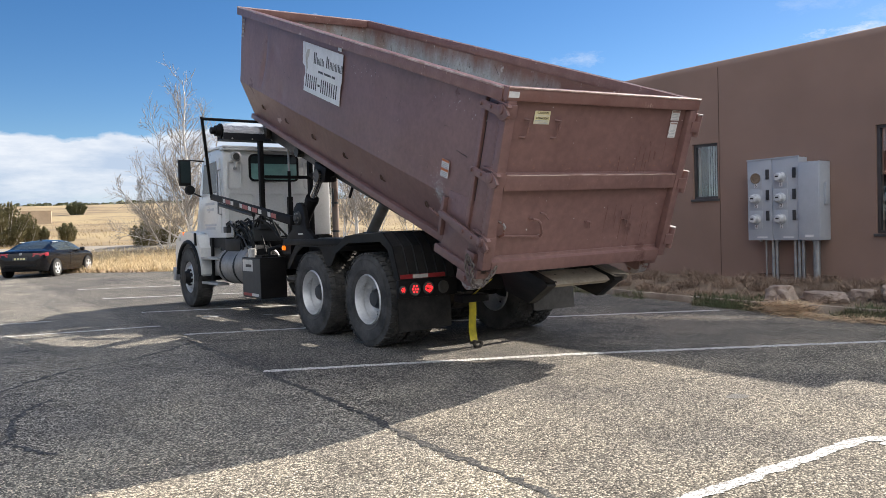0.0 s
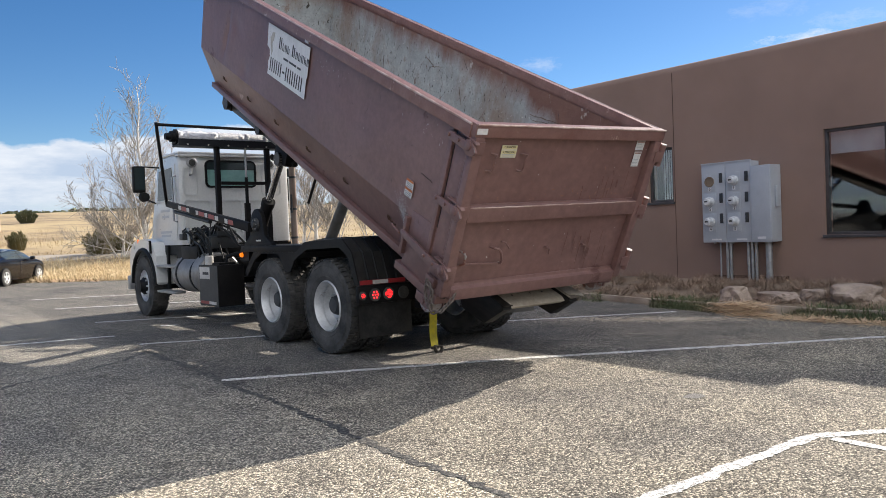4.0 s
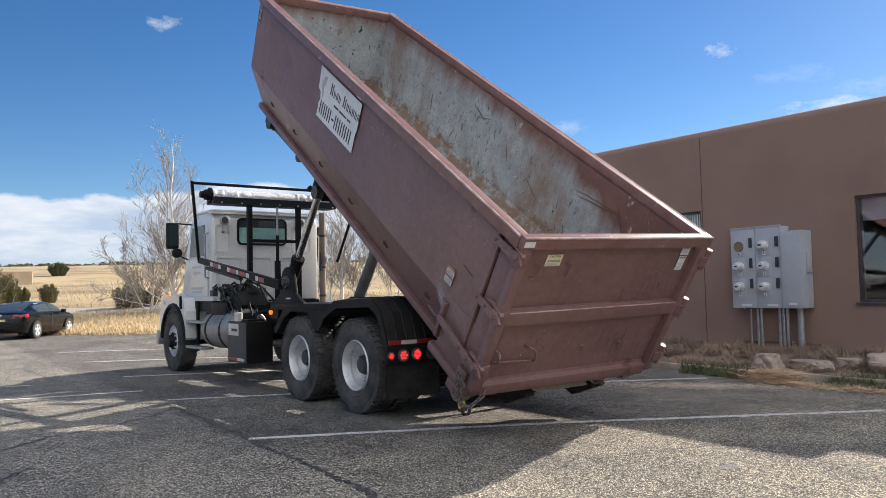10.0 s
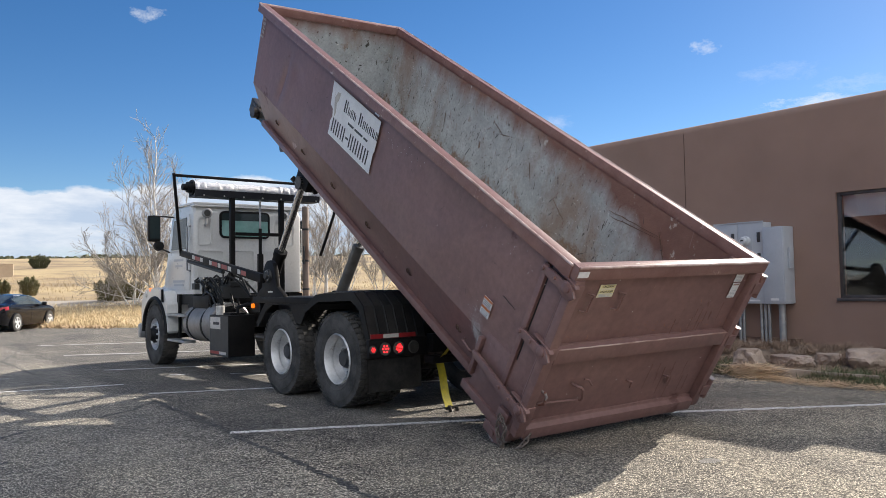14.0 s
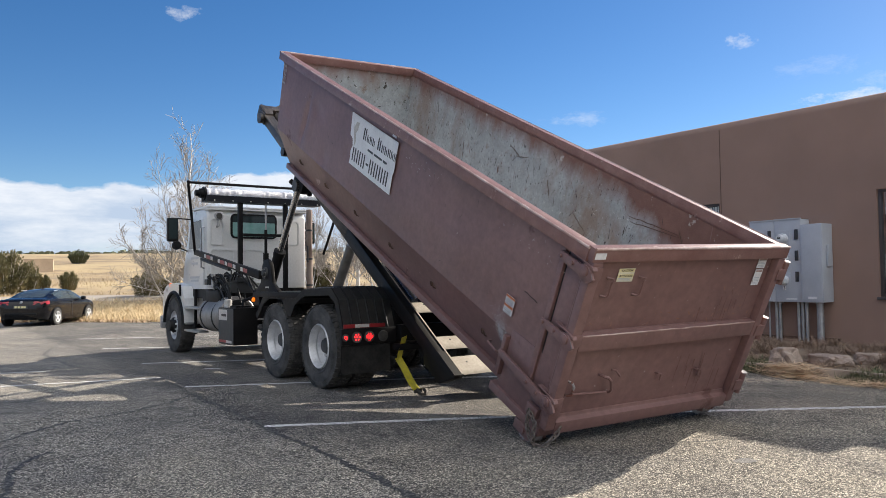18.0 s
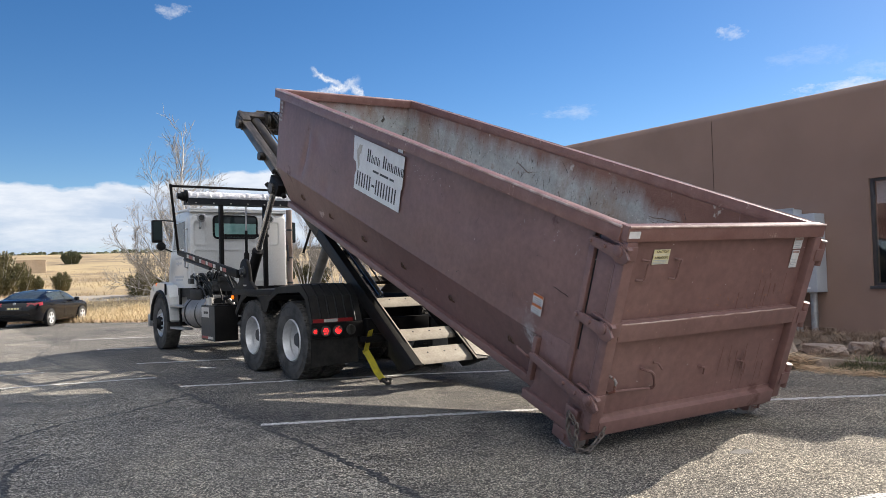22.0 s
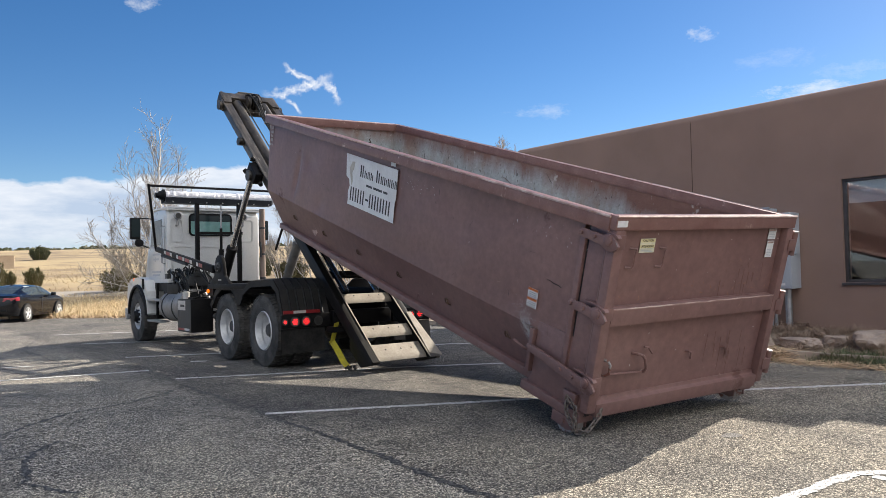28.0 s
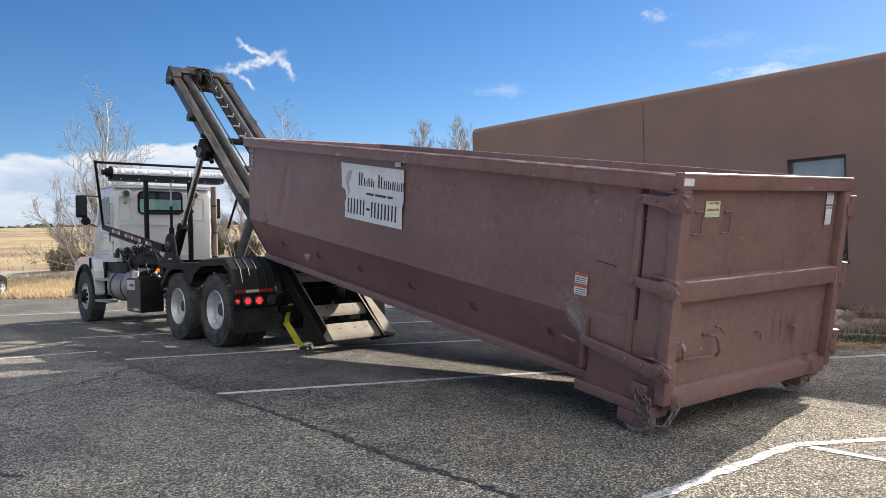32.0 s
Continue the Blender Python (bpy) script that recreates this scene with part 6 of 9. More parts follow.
def make_truck():
    t = thing("roll_off_truck", "white three-axle roll-off hoist truck with a black chassis", "truck")
    P = lambda sh, name, m, label="", parent=t, **kw: sh.link(name, m, parent, label, **kw)
    # chassis
    for sx in (-1, 1):
        P(Shape().box(sx * 0.40, sx * 0.48, -1.35, 6.7, 0.72, 1.0), "chassis_rail", BLACKPAINT, "long black chassis rail", bevel=0.008)
        P(Shape().box(sx * 0.40, sx * 0.50, -1.3, 2.9, 1.002, 1.10), "subframe_rail", BLACKPAINT, bevel=0.008)
    for y in (-1.25, -0.3, 0.6, 2.4, 3.9, 5.4, 6.5):
        P(Shape().box(-0.40, 0.40, y, y + 0.09, 0.78, 0.96), "crossmember", BLACKPAINT)
    for y in (-0.685, 0.685):
        P(Shape().tube([(-0.62, y, 0.525), (0.62, y, 0.525)], 0.075, 12), "rear_axle", BLACKPAINT)
        P(Shape().turned([(-0.2, 0.1), (-0.12, 0.21), (0.12, 0.21), (0.2, 0.1)], (0, y, 0.53), "x", 16), "differential", GREASY)
        for sx in (-1, 1):
            P(Shape().box(sx * 0.52, sx * 0.6, y - 0.45, y + 0.45, 0.60, 0.68), "leaf_spring", BLACKPAINT, bevel=0.01)
            P(Shape().tube([(sx * 0.3, y - 0.25, 0.72), (sx * 0.3, y - 0.05, 0.72)], 0.10, 14), "brake_chamber", GREASY)
    P(Shape().tube([(-1.0, 5.67, 0.50), (1.0, 5.67, 0.50)], 0.06, 10), "front_axle", BLACKPAINT)
    wheels = []
    for y in (-0.685, 0.685):
        for sx in (-1, 1):
            wheels.append(make_wheel(t, sx * 1.06, y, sx, False))
            wheels.append(make_wheel(t, sx * 0.735, y, -sx, False))
    for sx in (-1, 1):
        wheels.append(make_wheel(t, sx * 1.05, 5.67, sx, True))
    # cab
    side = [(4.30, 1.22), (4.30, 2.58), (4.36, 2.68), (4.55, 2.73), (5.15, 2.72), (5.32, 2.62), (5.72, 1.62), (5.78, 1.42), (5.78, 1.22)]
    cab = Shape()
    rows = []
    for x, k in ((-0.97, 0.0), (-0.93, 1.0), (0.93, 1.0), (0.97, 0.0)):
        rows.append([(x, y + (0.0 if k else 0.02 * (1 if y < 5 else -1)), z - (0.0 if k else (0.045 if z > 2.5 else 0.0))) for y, z in side])
    n = len(side)
    o = len(cab.v)
    for r in rows:
        cab.v += [Vector(p) for p in r]
    for i in range(3):
        for j in range(n):
            q = (j + 1) % n
            cab.f.append((o + i * n + j, o + i * n + q, o + (i + 1) * n + q, o + (i + 1) * n + j))
            cab.mi.append(0)
    cab.f += [tuple(range(o, o + n))[::-1], tuple(range(o + 3 * n, o + 4 * n))]
    cab.mi += [0, 0]
    body = P(cab, "cab", CABWHITE, "white day cab with embossed rear panels", bevel=0.012)
    # embossed rear wall: rounded frames pressed outwards
    def rounded(x0, x1, z0, z1, r, m=5):
        out = []
        for cx, cz, a0 in ((x1 - r, z1 - r, 0), (x0 + r, z1 - r, 90), (x0 + r, z0 + r, 180), (x1 - r, z0 + r, 270)):
            out += [(cx + r * math.cos(radians(a0 + 90 * k / m)), cz + r * math.sin(radians(a0 + 90 * k / m))) for k in range(m + 1)]
        return out
    def ring(x0, x1, z0, z1, r, w, y0, y1, name, m, label=""):
        a, b = rounded(x0, x1, z0, z1, r), rounded(x0 + w, x1 - w, z0 + w, z1 - w, max(0.01, r - w))
        k = len(a)
        sh = Shape()
        sh.v += [Vector((p[0], y0, p[1])) for p in a] + [Vector((p[0], y1, p[1])) for p in a] + [Vector((p[0], y1, p[1])) for p in b] + [Vector((p[0], y0, p[1])) for p in b]
        for i in range(k):
            j = (i + 1) % k
            sh.f += [(i, j, k + j, k + i), (k + i, k + j, 2 * k + j, 2 * k + i), (2 * k + i, 2 * k + j, 3 * k + j, 3 * k + i)]
            sh.mi += [0] * 3
        return sh.link(name, m, body, label)
    ring(-0.54, 0.36, 2.15, 2.61, 0.09, 0.035, 4.30, 4.275, "window_gasket", PLASTIC)
    Shape().box(-0.985, 0.985, 4.262, 4.42, 2.665, 2.70).box(-0.985, 0.985, 4.262, 5.2, 2.70, 2.738).link("roof_cap", CABWHITE, body, "white roof cap with an overhanging lip", bevel=0.014)
    wg = Shape().prism(rounded(-0.51, 0.33, 2.18, 2.585, 0.06), 4.283, 4.297, "y").link("rear_window", CABGLASS_SOLID, body, "tinted greenish rear window")
    Shape().box(-0.505, 0.325, 4.279, 4.2828, 2.45, 2.575).link("shade_band", CARGLASS, wg, "dark tinted band along the top")
    ring(-0.92, -0.66, 2.02, 2.5, 0.06, 0.03, 4.30, 4.285, "pressed_panel", CABWHITE)
    ring(-0.92, -0.45, 1.32, 1.96, 0.08, 0.03, 4.30, 4.285, "pressed_panel", CABWHITE)
    ring(-0.40, 0.10, 1.32, 1.96, 0.08, 0.03, 4.30, 4.285, "pressed_panel", CABWHITE)
    ring(0.15, 0.62, 1.32, 1.96, 0.08, 0.03, 4.30, 4.285, "pressed_panel", CABWHITE)
    ring(0.46, 0.82, 2.02, 2.5, 0.06, 0.03, 4.30, 4.285, "pressed_panel", CABWHITE)
    for lx in (-0.79, 0.58):
        lamp = Shape().turned([(4.26, 0.0), (4.24, 0.06), (4.22, 0.078), (4.18, 0.082), (4.172, 0.066), (4.18, 0.0)], (lx, 0, 2.55), "y", 20)
        work = lamp.link("work_lamp", GALV, body, "round chrome work lamp")
        Shape().turned([(4.176, 0.0), (4.17, 0.03), (4.174, 0.06)], (lx, 0, 2.55), "y", 18).link("lamp_glass", DEADLAMP, work)
        Shape().tube([(lx, 4.29, 2.36), (lx, 4.23, 2.38), (lx, 4.23, 2.48)], 0.024, 8).link("lamp_bracket", GALV, work)
    for sx in (-1, 1):
        x = sx * 0.972
        door = Shape().prism([(4.46, 1.30), (5.52, 1.30), (5.52, 1.72), (5.30, 2.52), (4.46, 2.55)], x, x + sx * 0.014, "x").link("door", CABWHITE, body, "white cab door with faded lettering", bevel=0.005)
        Shape().prism([(4.58, 1.98), (5.34, 1.98), (5.20, 2.48), (4.58, 2.50)], x + sx * 0.015, x + sx * 0.022, "x").link("door_window", CARGLASS, door, "dark side window")
        Shape().box(min(x + sx * 0.015, x + sx * 0.04), max(x + sx * 0.015, x + sx * 0.04), 4.55, 4.68, 1.86, 1.89).link("door_handle", PLASTIC, door)
        if sx < 0:
            for k, (y0, y1, z) in enumerate(((4.75, 5.2, 1.78), (4.8, 5.15, 1.68), (4.7, 5.25, 1.42), (4.75, 5.2, 1.36))):
                Shape().box(x - 0.0185, x - 0.0155, y0, y1, z, z + 0.04).link("print_bar", GREYBOX, door)
        Shape().tube([(sx * 0.99, 4.40, 2.35), (sx * 1.05, 4.40, 2.33), (sx * 1.05, 4.40, 1.62), (sx * 0.99, 4.40, 1.6)], 0.016, 8).link("grab_rail", GALV, body)
        # mirror
        mi = Shape().box(sx * 1.29, sx * 1.49, 4.96, 5.06, 2.11, 2.55).link("mirror", PLASTIC, body, "tall black wing mirror", bevel=0.03)
        Shape().box(sx * 1.31, sx * 1.47, 4.952, 4.958, 2.16, 2.52).link("mirror_glass", CARGLASS, mi)
        Shape().turned([(4.93, 0.0), (4.935, 0.075), (5.0, 0.085), (5.05, 0.05), (5.06, 0.0)], (sx * 1.32, 0, 2.04), "y", 18).link("spot_mirror", PLASTIC, mi, "round black spot mirror")
        Shape().tube([(sx * 0.98, 5.45, 1.95), (sx * 1.20, 5.2, 2.0), (sx * 1.35, 5.02, 2.0), (sx * 1.39, 5.02, 2.55), (sx * 0.97, 5.25, 2.55)], 0.014, 8).link("mirror_bracket", PLASTIC, mi)
        # bonnet side, wing
        wing = Shape()
        arch = [(5.67 + 0.62 * math.cos(radians(a)), 0.56 + 0.60 * math.sin(radians(a))) for a in range(0, 181, 15)]
        outer = [(6.42, 0.60), (6.45, 0.95), (6.38, 1.18), (6.15, 1.30), (5.67, 1.34), (5.2, 1.28), (5.02, 1.05), (5.0, 0.60)]
        wing.prism(outer + arch[::-1], sx * 0.62, sx * 1.17, "x")
        wing.link("front_wing", CABWHITE, body, "white front wing over the wheel", bevel=0.0)
        lip = Shape()
        lip.tube([(sx * 1.175, y, z) for y, z in arch], 0.035, 8)
        lip.link("wheel_arch_lip", PLASTIC, body, "black rubber arch lip")
        Shape().turned([(sx * 1.16, 0.06), (sx * 1.19, 0.05), (sx * 1.195, 0.0)], (0, 6.15, 1.22), "x", 14).link("marker_lamp", REFLECT, body)
        Shape().box(min(sx * 0.7, sx * 1.14), max(sx * 0.7, sx * 1.14), 6.40, 6.47, 0.98, 1.2).link("headlamp", REFLECT, body, bevel=0.01)
        # steps and tank
        st = Shape().box(sx * 0.98, sx * 1.17, 4.20, 5.02, 0.44, 0.48).box(sx * 0.98, sx * 1.17, 4.20, 5.02, 0.86, 0.90)
        st.link("cab_step", GALV, body, "ribbed metal cab step", bevel=0.006)
        Shape().box(sx * 0.95, sx * 0.99, 4.95, 5.06, 0.38, 1.22).link("step_panel", PLASTIC, body)
        tank = Shape().turned([(3.05, 0.0), (3.05, 0.26), (3.08, 0.29), (4.32, 0.29), (4.35, 0.26), (4.35, 0.0)], (sx * 0.86, 0, 0.76), "y", 28)
        tk = tank.link("fuel_tank", TANKALU, t, "round grimy aluminium fuel tank")
        Shape().turned([(3.03, 0.0), (3.03, 0.24), (3.035, 0.30), (3.06, 0.325), (3.40, 0.325), (3.43, 0.31), (3.43, 0.0)], (sx * 0.86, 0, 0.78), "y", 28).link("tank_drum", TANKALU, tk, "larger grimy drum at the tank's end")
        Shape().turned([(3.026, 0.0), (3.024, 0.25), (3.032, 0.27)], (sx * 0.86, 0, 0.78), "y", 28).link("drum_end", PLASTIC, tk)
        for y in (3.5, 4.1):
            Shape().turned([(y, 0.297), (y + 0.06, 0.297)], (sx * 0.86, 0, 0.76), "y", 28).link("tank_strap", PLASTIC, tk)
    Shape().box(-1.205, -1.172, 5.20, 5.25, 1.13, 1.31).box(-1.20, -1.172, 5.19, 5.26, 1.09, 1.13).link("bonnet_latch", PLASTIC, body, "black rubber bonnet latch", bevel=0.006)
    Shape().turned([(-1.10, 0.0), (-1.13, 0.03), (-1.17, 0.035)], (0, 5.95, 1.30), "x", 14).link("side_marker", AMBER, body)
    hood = Shape()
    hood.prism([(5.76, 1.20), (5.76, 1.55), (6.35, 1.43), (6.62, 1.25), (6.68, 0.75), (5.76, 0.75)], -0.78, 0.78, "x")
    hood.link("bonnet", CABWHITE, body, "short white bonnet", bevel=0.05)
    Shape().box(-0.5, 0.5, 6.66, 6.70, 0.8, 1.2).link("grille", PLASTIC, body)
    Shape().box(-1.15, 1.15, 6.6, 6.75, 0.42, 0.68).link("front_bumper", GALV, t, bevel=0.03)
    Shape().prism([(5.35, 2.5), (5.72, 1.66), (5.735, 1.67), (5.365, 2.51)], -0.85, 0.85, "x").link("windscreen", CARGLASS, body)
    Shape().box(-0.95, 0.95, 4.35, 5.75, 1.05, 1.215).link("cab_floor", PLASTIC, body)
    for sx in (-1, 1):
        P(Shape().box(sx * 0.70, sx * 0.96, 4.25, 4.6, 1.0, 1.2), "cab_mount", PLASTIC)
    # exhaust stack
    ex = P(Shape().tube([(0.93, 4.05, 0.9), (0.93, 4.05, 2.72)], 0.058, 18), "exhaust_pipe", STACK, "rusty brown upright exhaust stack")
    for z in (1.25, 1.75, 2.3):
        Shape().tube([(0.93, 4.05, z), (0.93, 4.05, z + 0.035)], 0.063, 16).link("pipe_clamp", GREYDARK, ex)
    Shape().tube([(0.87, 4.0, 1.7), (0.87, 4.0, 2.02)], 0.018, 8).link("stack_stay", GREYDARK, ex)
    # headboard posts and tarpaulin gantry
    for x, w in ((-0.68, 0.036), (0.16, 0.036)):
        P(Shape().box(x - w, x + w, 3.38, 3.46, 1.05, 2.725), "headboard_post", BLACKPAINT, "black upright headboard post", bevel=0.006)
    P(Shape().box(-0.63, 0.22, 3.39, 3.45, 2.14, 2.19), "headboard_rail", BLACKPAINT)
    P(Shape().tube([(-0.21, 3.42, 1.85), (-0.21, 3.42, 2.26)], 0.028, 8), "grab_post", BLACKPAINT)
    P(Shape().tube([(-0.21, 3.42, 2.26), (-0.21, 3.42, 2.725)], 0.018, 8), "tarp_support", GALV)
    P(Shape().box(-0.25, -0.17, 3.39, 3.45, 1.1, 1.85), "headboard_post", BLACKPAINT)
    ho = P(Shape().prism([(3.37, 2.725), (3.66, 2.725), (3.66, 2.80), (3.62, 2.80), (3.62, 2.745), (3.40, 2.745), (3.40, 2.83), (3.36, 2.83)], -1.28, 0.84, "x"), "tarp_housing", HOUSING, "black tarpaulin housing on top of the headboard")
    for i in range(7):
        Shape().turned([(3.36, 0.013), (3.35, 0.013), (3.35, 0.0)], (-1.15 + 0.32 * i, 0, 2.745), "y", 10).link("housing_bolt", REFLECT, ho, "pale bolt head")
    roll = Shape()
    roll.tube([(-1.27 + 2.19 * i / 120, 3.52 + 0.006 * noise.noise(Vector((i * 0.8, 1, 0))), 2.862 + 0.008 * noise.noise(Vector((i * 0.7, 0, 4)))) for i in range(121)],
              [0.10 + 0.012 * noise.noise(Vector((i * 0.3, 7, 2))) for i in range(121)], 28)
    for p in roll.v:
        k = 0.008 * noise.noise(Vector((p.x * 9.0, p.y * 16.0, p.z * 16.0))) + 0.013 * noise.noise(Vector((p.x * 42.0, p.y * 9.0, p.z * 9.0)))
        p.z += k
        p.y += k
    roll.link("tarp_roll", TARP, ho, "rolled crinkled silver tarpaulin", smooth=80)
    mo = Shape().turned([(-1.265, 0.0), (-1.265, 0.115), (-1.295, 0.115), (-1.295, 0.085), (-1.36, 0.08), (-1.36, 0.055), (-1.43, 0.05), (-1.43, 0.0)], (0, 3.52, 2.87), "x", 18)
    mo.link("tarp_motor", PLASTIC, ho)
    arms = Shape()
    arms.tube([(-1.49, 3.72, 3.07), (1.25, 3.75, 3.07)], 0.024, 10)
    P(arms, "tarp_bow", BLACKPAINT, "black steel tarp bow across the cab roof")
    for sx in (-1, 1):
        a = P(Shape().tube([(sx * 1.49, 3.72, 3.10), (sx * 1.40, 3.85, 2.6), (sx * 1.27, 4.07, 1.95), (sx * 1.25, 4.1, 1.86)], 0.025, 10), "tarp_upright", BLACKPAINT, "folding black tarp arm")
        lo = Shape()
        lo.hexa([(sx * 1.21, 4.12, 1.84), (sx * 1.27, 4.12, 1.84), (sx * 1.27, 1.1, 1.38), (sx * 1.21, 1.1, 1.38), (sx * 1.21, 4.12, 1.93), (sx * 1.27, 4.12, 1.93), (sx * 1.27, 1.1, 1.50), (sx * 1.21, 1.1, 1.50)])
        if sx > 0:
            continue
        arm = P(lo, "tarp_arm", BLACKPAINT, "long black tarp arm with red and white tape", bevel=0.005)
        for u, l, m in ((0.19, 0.11, REFLECT), (0.23, 0.20, REDREFLECT), (0.30, 0.11, REFLECT), (0.42, 0.10, REFLECT), (0.457, 0.20, REDREFLECT), (0.53, 0.10, REFLECT), (0.575, 0.20, REDREFLECT), (0.65, 0.12, REFLECT), (0.76, 0.10, REFLECT), (0.80, 0.16, REDREFLECT)):
            y, z = 4.12 - 3.02 * u, 1.857 - 0.45 * u
            y2, z2 = y - l, z - 0.149 * l
            x = sx * 1.272
            Shape().add([(x, y, z), (x, y2, z2), (x, y2, z2 + 0.062), (x, y, z + 0.062)], [(0, 1, 2, 3)]).link("reflective_tape", m, arm, smooth=0)
        Shape().tube([(sx * 1.20, 3.9, 1.75), (sx * 1.20, 2.5, 1.55)], 0.03, 10).link("tarp_cylinder", GREYDARK, arm)
        # pivot bracket beside the mid wheel
        P(Shape().prism([(0.60, 1.16), (1.44, 1.16), (1.42, 1.23), (1.25, 1.33), (1.21, 1.54), (1.16, 1.62), (1.09, 1.665), (1.01, 1.67), (0.93, 1.63), (0.88, 1.55), (0.83, 1.33), (0.64, 1.23)], sx * 1.12, sx * 1.18, "x"), "pivot_bracket", BLACKPAINT, "black tarp arm pivot bracket", bevel=0.01)
        pd = P(Shape().turned([(sx * 1.18, 0.085), (sx * 1.21, 0.08), (sx * 1.21, 0.045), (sx * 1.24, 0.04), (sx * 1.24, 0.0)], (0, 1.04, 1.47), "x", 20), "pivot_disc", GREYDARK)
        for i in range(6):
            Shape().turned([(sx * 1.208, 0.011), (sx * 1.22, 0.011), (sx * 1.22, 0.0)], (0, 1.04 + 0.062 * math.cos(i * 1.0472), 1.47 + 0.062 * math.sin(i * 1.0472)), "x", 6).link("bolt", STEELGREY, pd)
        P(Shape().box(sx * 1.181, sx * 1.184, 0.93, 1.06, 1.255, 1.275), "maker_mark", REFLECT)
        P(Shape().prism([(-0.3, 1.12), (1.5, 1.12), (1.5, 1.20), (-0.3, 1.20)], sx * 0.5, sx * 1.2, "x"), "mid_deck", BLACKPAINT, bevel=0.008)
        # mid mudguard: flat arch with a gusset
        P(Shape().prism([(1.36, 0.80), (1.12, 1.02), (0.95, 1.10), (0.45, 1.10), (0.28, 0.88), (0.16, 0.88), (-0.06, 1.14), (0.4, 1.16), (1.1, 1.16), (1.42, 0.86)], sx * 1.17, sx * 1.19, "x"), "mid_mudguard_plate", BLACKPAINT)
        gd = Shape()
        prof = [(0.02, 1.06), (-0.30, 1.235), (-0.62, 1.265), (-1.12, 1.265), (-1.30, 1.12), (-1.42, 0.78)]
        for (ya, za), (yb, zb) in zip(prof, prof[1:]):
            gd.hexa([(sx * 0.52, ya, za - 0.012), (sx * 1.22, ya, za - 0.012), (sx * 1.22, yb, zb - 0.012), (sx * 0.52, yb, zb - 0.012), (sx * 0.52, ya, za), (sx * 1.22, ya, za), (sx * 1.22, yb, zb), (sx * 0.52, yb, zb)])
        mg = P(gd, "mudguard", GUARD, "ribbed black rear mudguard")
        for k in range(5):
            x = sx * (0.62 + 0.12 * k)
            rib = Shape()
            rib.tube([(x, y, z - 0.002) for y, z in prof[1:]], 0.013, 6)
            rib.link("rib", PLASTIC, mg)
        Shape().prism([(0.02, 1.06), (-0.30, 1.235), (-1.12, 1.265), (-1.30, 1.12), (-1.42, 0.78), (-1.34, 0.78), (-1.22, 1.08), (-1.06, 1.17), (-0.34, 1.15), (-0.02, 1.02)], sx * 1.22, sx * 1.235, "x").link("mudguard_edge", PLASTIC, mg)
        # rear lamp panel
        y = -1.46
        lp = P(Shape().box(sx * 0.52, sx * 1.265, y, y + 0.05, 0.585, 0.775), "lamp_panel", BLACKPAINT, "black rear panel with round tail lamps", bevel=0.008)
        for k, (x, r, m, nm) in enumerate(((1.22, 0.032, REDLAMP, "tail_lamp"), (1.07, 0.055, REDLAMP, "tail_lamp"), (0.90, 0.055, REDLAMP, "tail_lamp"), (0.71, 0.055, DEADLAMP, "reversing_lamp"))):
            tl = Shape().turned([(y, r + 0.012), (y - 0.012, r + 0.012), (y - 0.014, r)], (sx * x, 0, 0.675), "y", 22).link("lamp_ring", RUBBER, lp)
            if m is REDLAMP:
                Shape().turned([(y - 0.008, 0.0), (y - 0.008, r)], (sx * x, 0, 0.675), "y", 20).link("lamp_lens", REDLENS, lp)
                dots = [(0, 0)] + [(r * 0.62 * math.cos(a), r * 0.62 * math.sin(a)) for a in (2 * math.pi * q / 6 for q in range(6))] if k != 2 else [(r * 0.25 * i, r * 0.25 * j) for i in range(-3, 4) for j in range(-3, 4) if i * i + j * j < 11]
                led = Shape()
                for dx, dz in dots:
                    led.tube([(sx * x + dx, y - 0.008, 0.675 + dz), (sx * x + dx, y - 0.016, 0.675 + dz)], r * (0.16 if k != 2 else 0.068), 8)
                led.link(nm, REDLAMP, lp, "glowing red tail lamp")
            else:
                Shape().turned([(y - 0.008, 0.0), (y - 0.014, r)], (sx * x, 0, 0.675), "y", 20).link(nm, m, lp)
        tp = Shape().box(sx * 0.68, sx * 1.24, y + 0.0, y + 0.01, 0.785, 0.83).link("reflector_strip", REDREFLECT, lp, "red and white reflector strip")
        Shape().box(min(sx * 0.90, sx * 1.09), max(sx * 0.90, sx * 1.09), y - 0.004, y - 0.001, 0.788, 0.827).link("white_patch", REFLECT, tp)
        fl = P(Shape().sheet((sx * 0.60, -1.43, 0.25), (sx * 1.26, -1.43, 0.24), (sx * 1.26, -1.43, 0.58), (sx * 0.60, -1.43, 0.58), 8, 5, lambda u, v, p: Vector((0, -0.02 * (1 - v) + 0.01 * noise.noise(p * 3), 0))).sheet((sx * 0.60, -1.42, 0.25), (sx * 0.60, -1.42, 0.58), (sx * 1.26, -1.42, 0.58), (sx * 1.26, -1.42, 0.24), 2, 2), "mudflap", FLAP, "black rubber mudflap", smooth=60)
    # far side: mudguard, lamp panel and a paler flap
    gd = Shape()
    prof = [(0.02, 1.06), (-0.30, 1.235), (-0.62, 1.265), (-1.12, 1.265), (-1.30, 1.12), (-1.42, 0.78)]
    for (ya, za), (yb, zb) in zip(prof, prof[1:]):
        gd.hexa([(0.54, ya, za - 0.012), (1.22, ya, za - 0.012), (1.22, yb, zb - 0.012), (0.54, yb, zb - 0.012), (0.54, ya, za), (1.22, ya, za), (1.22, yb, zb), (0.54, yb, zb)])
    P(gd, "mudguard", GUARD, "ribbed black rear mudguard")
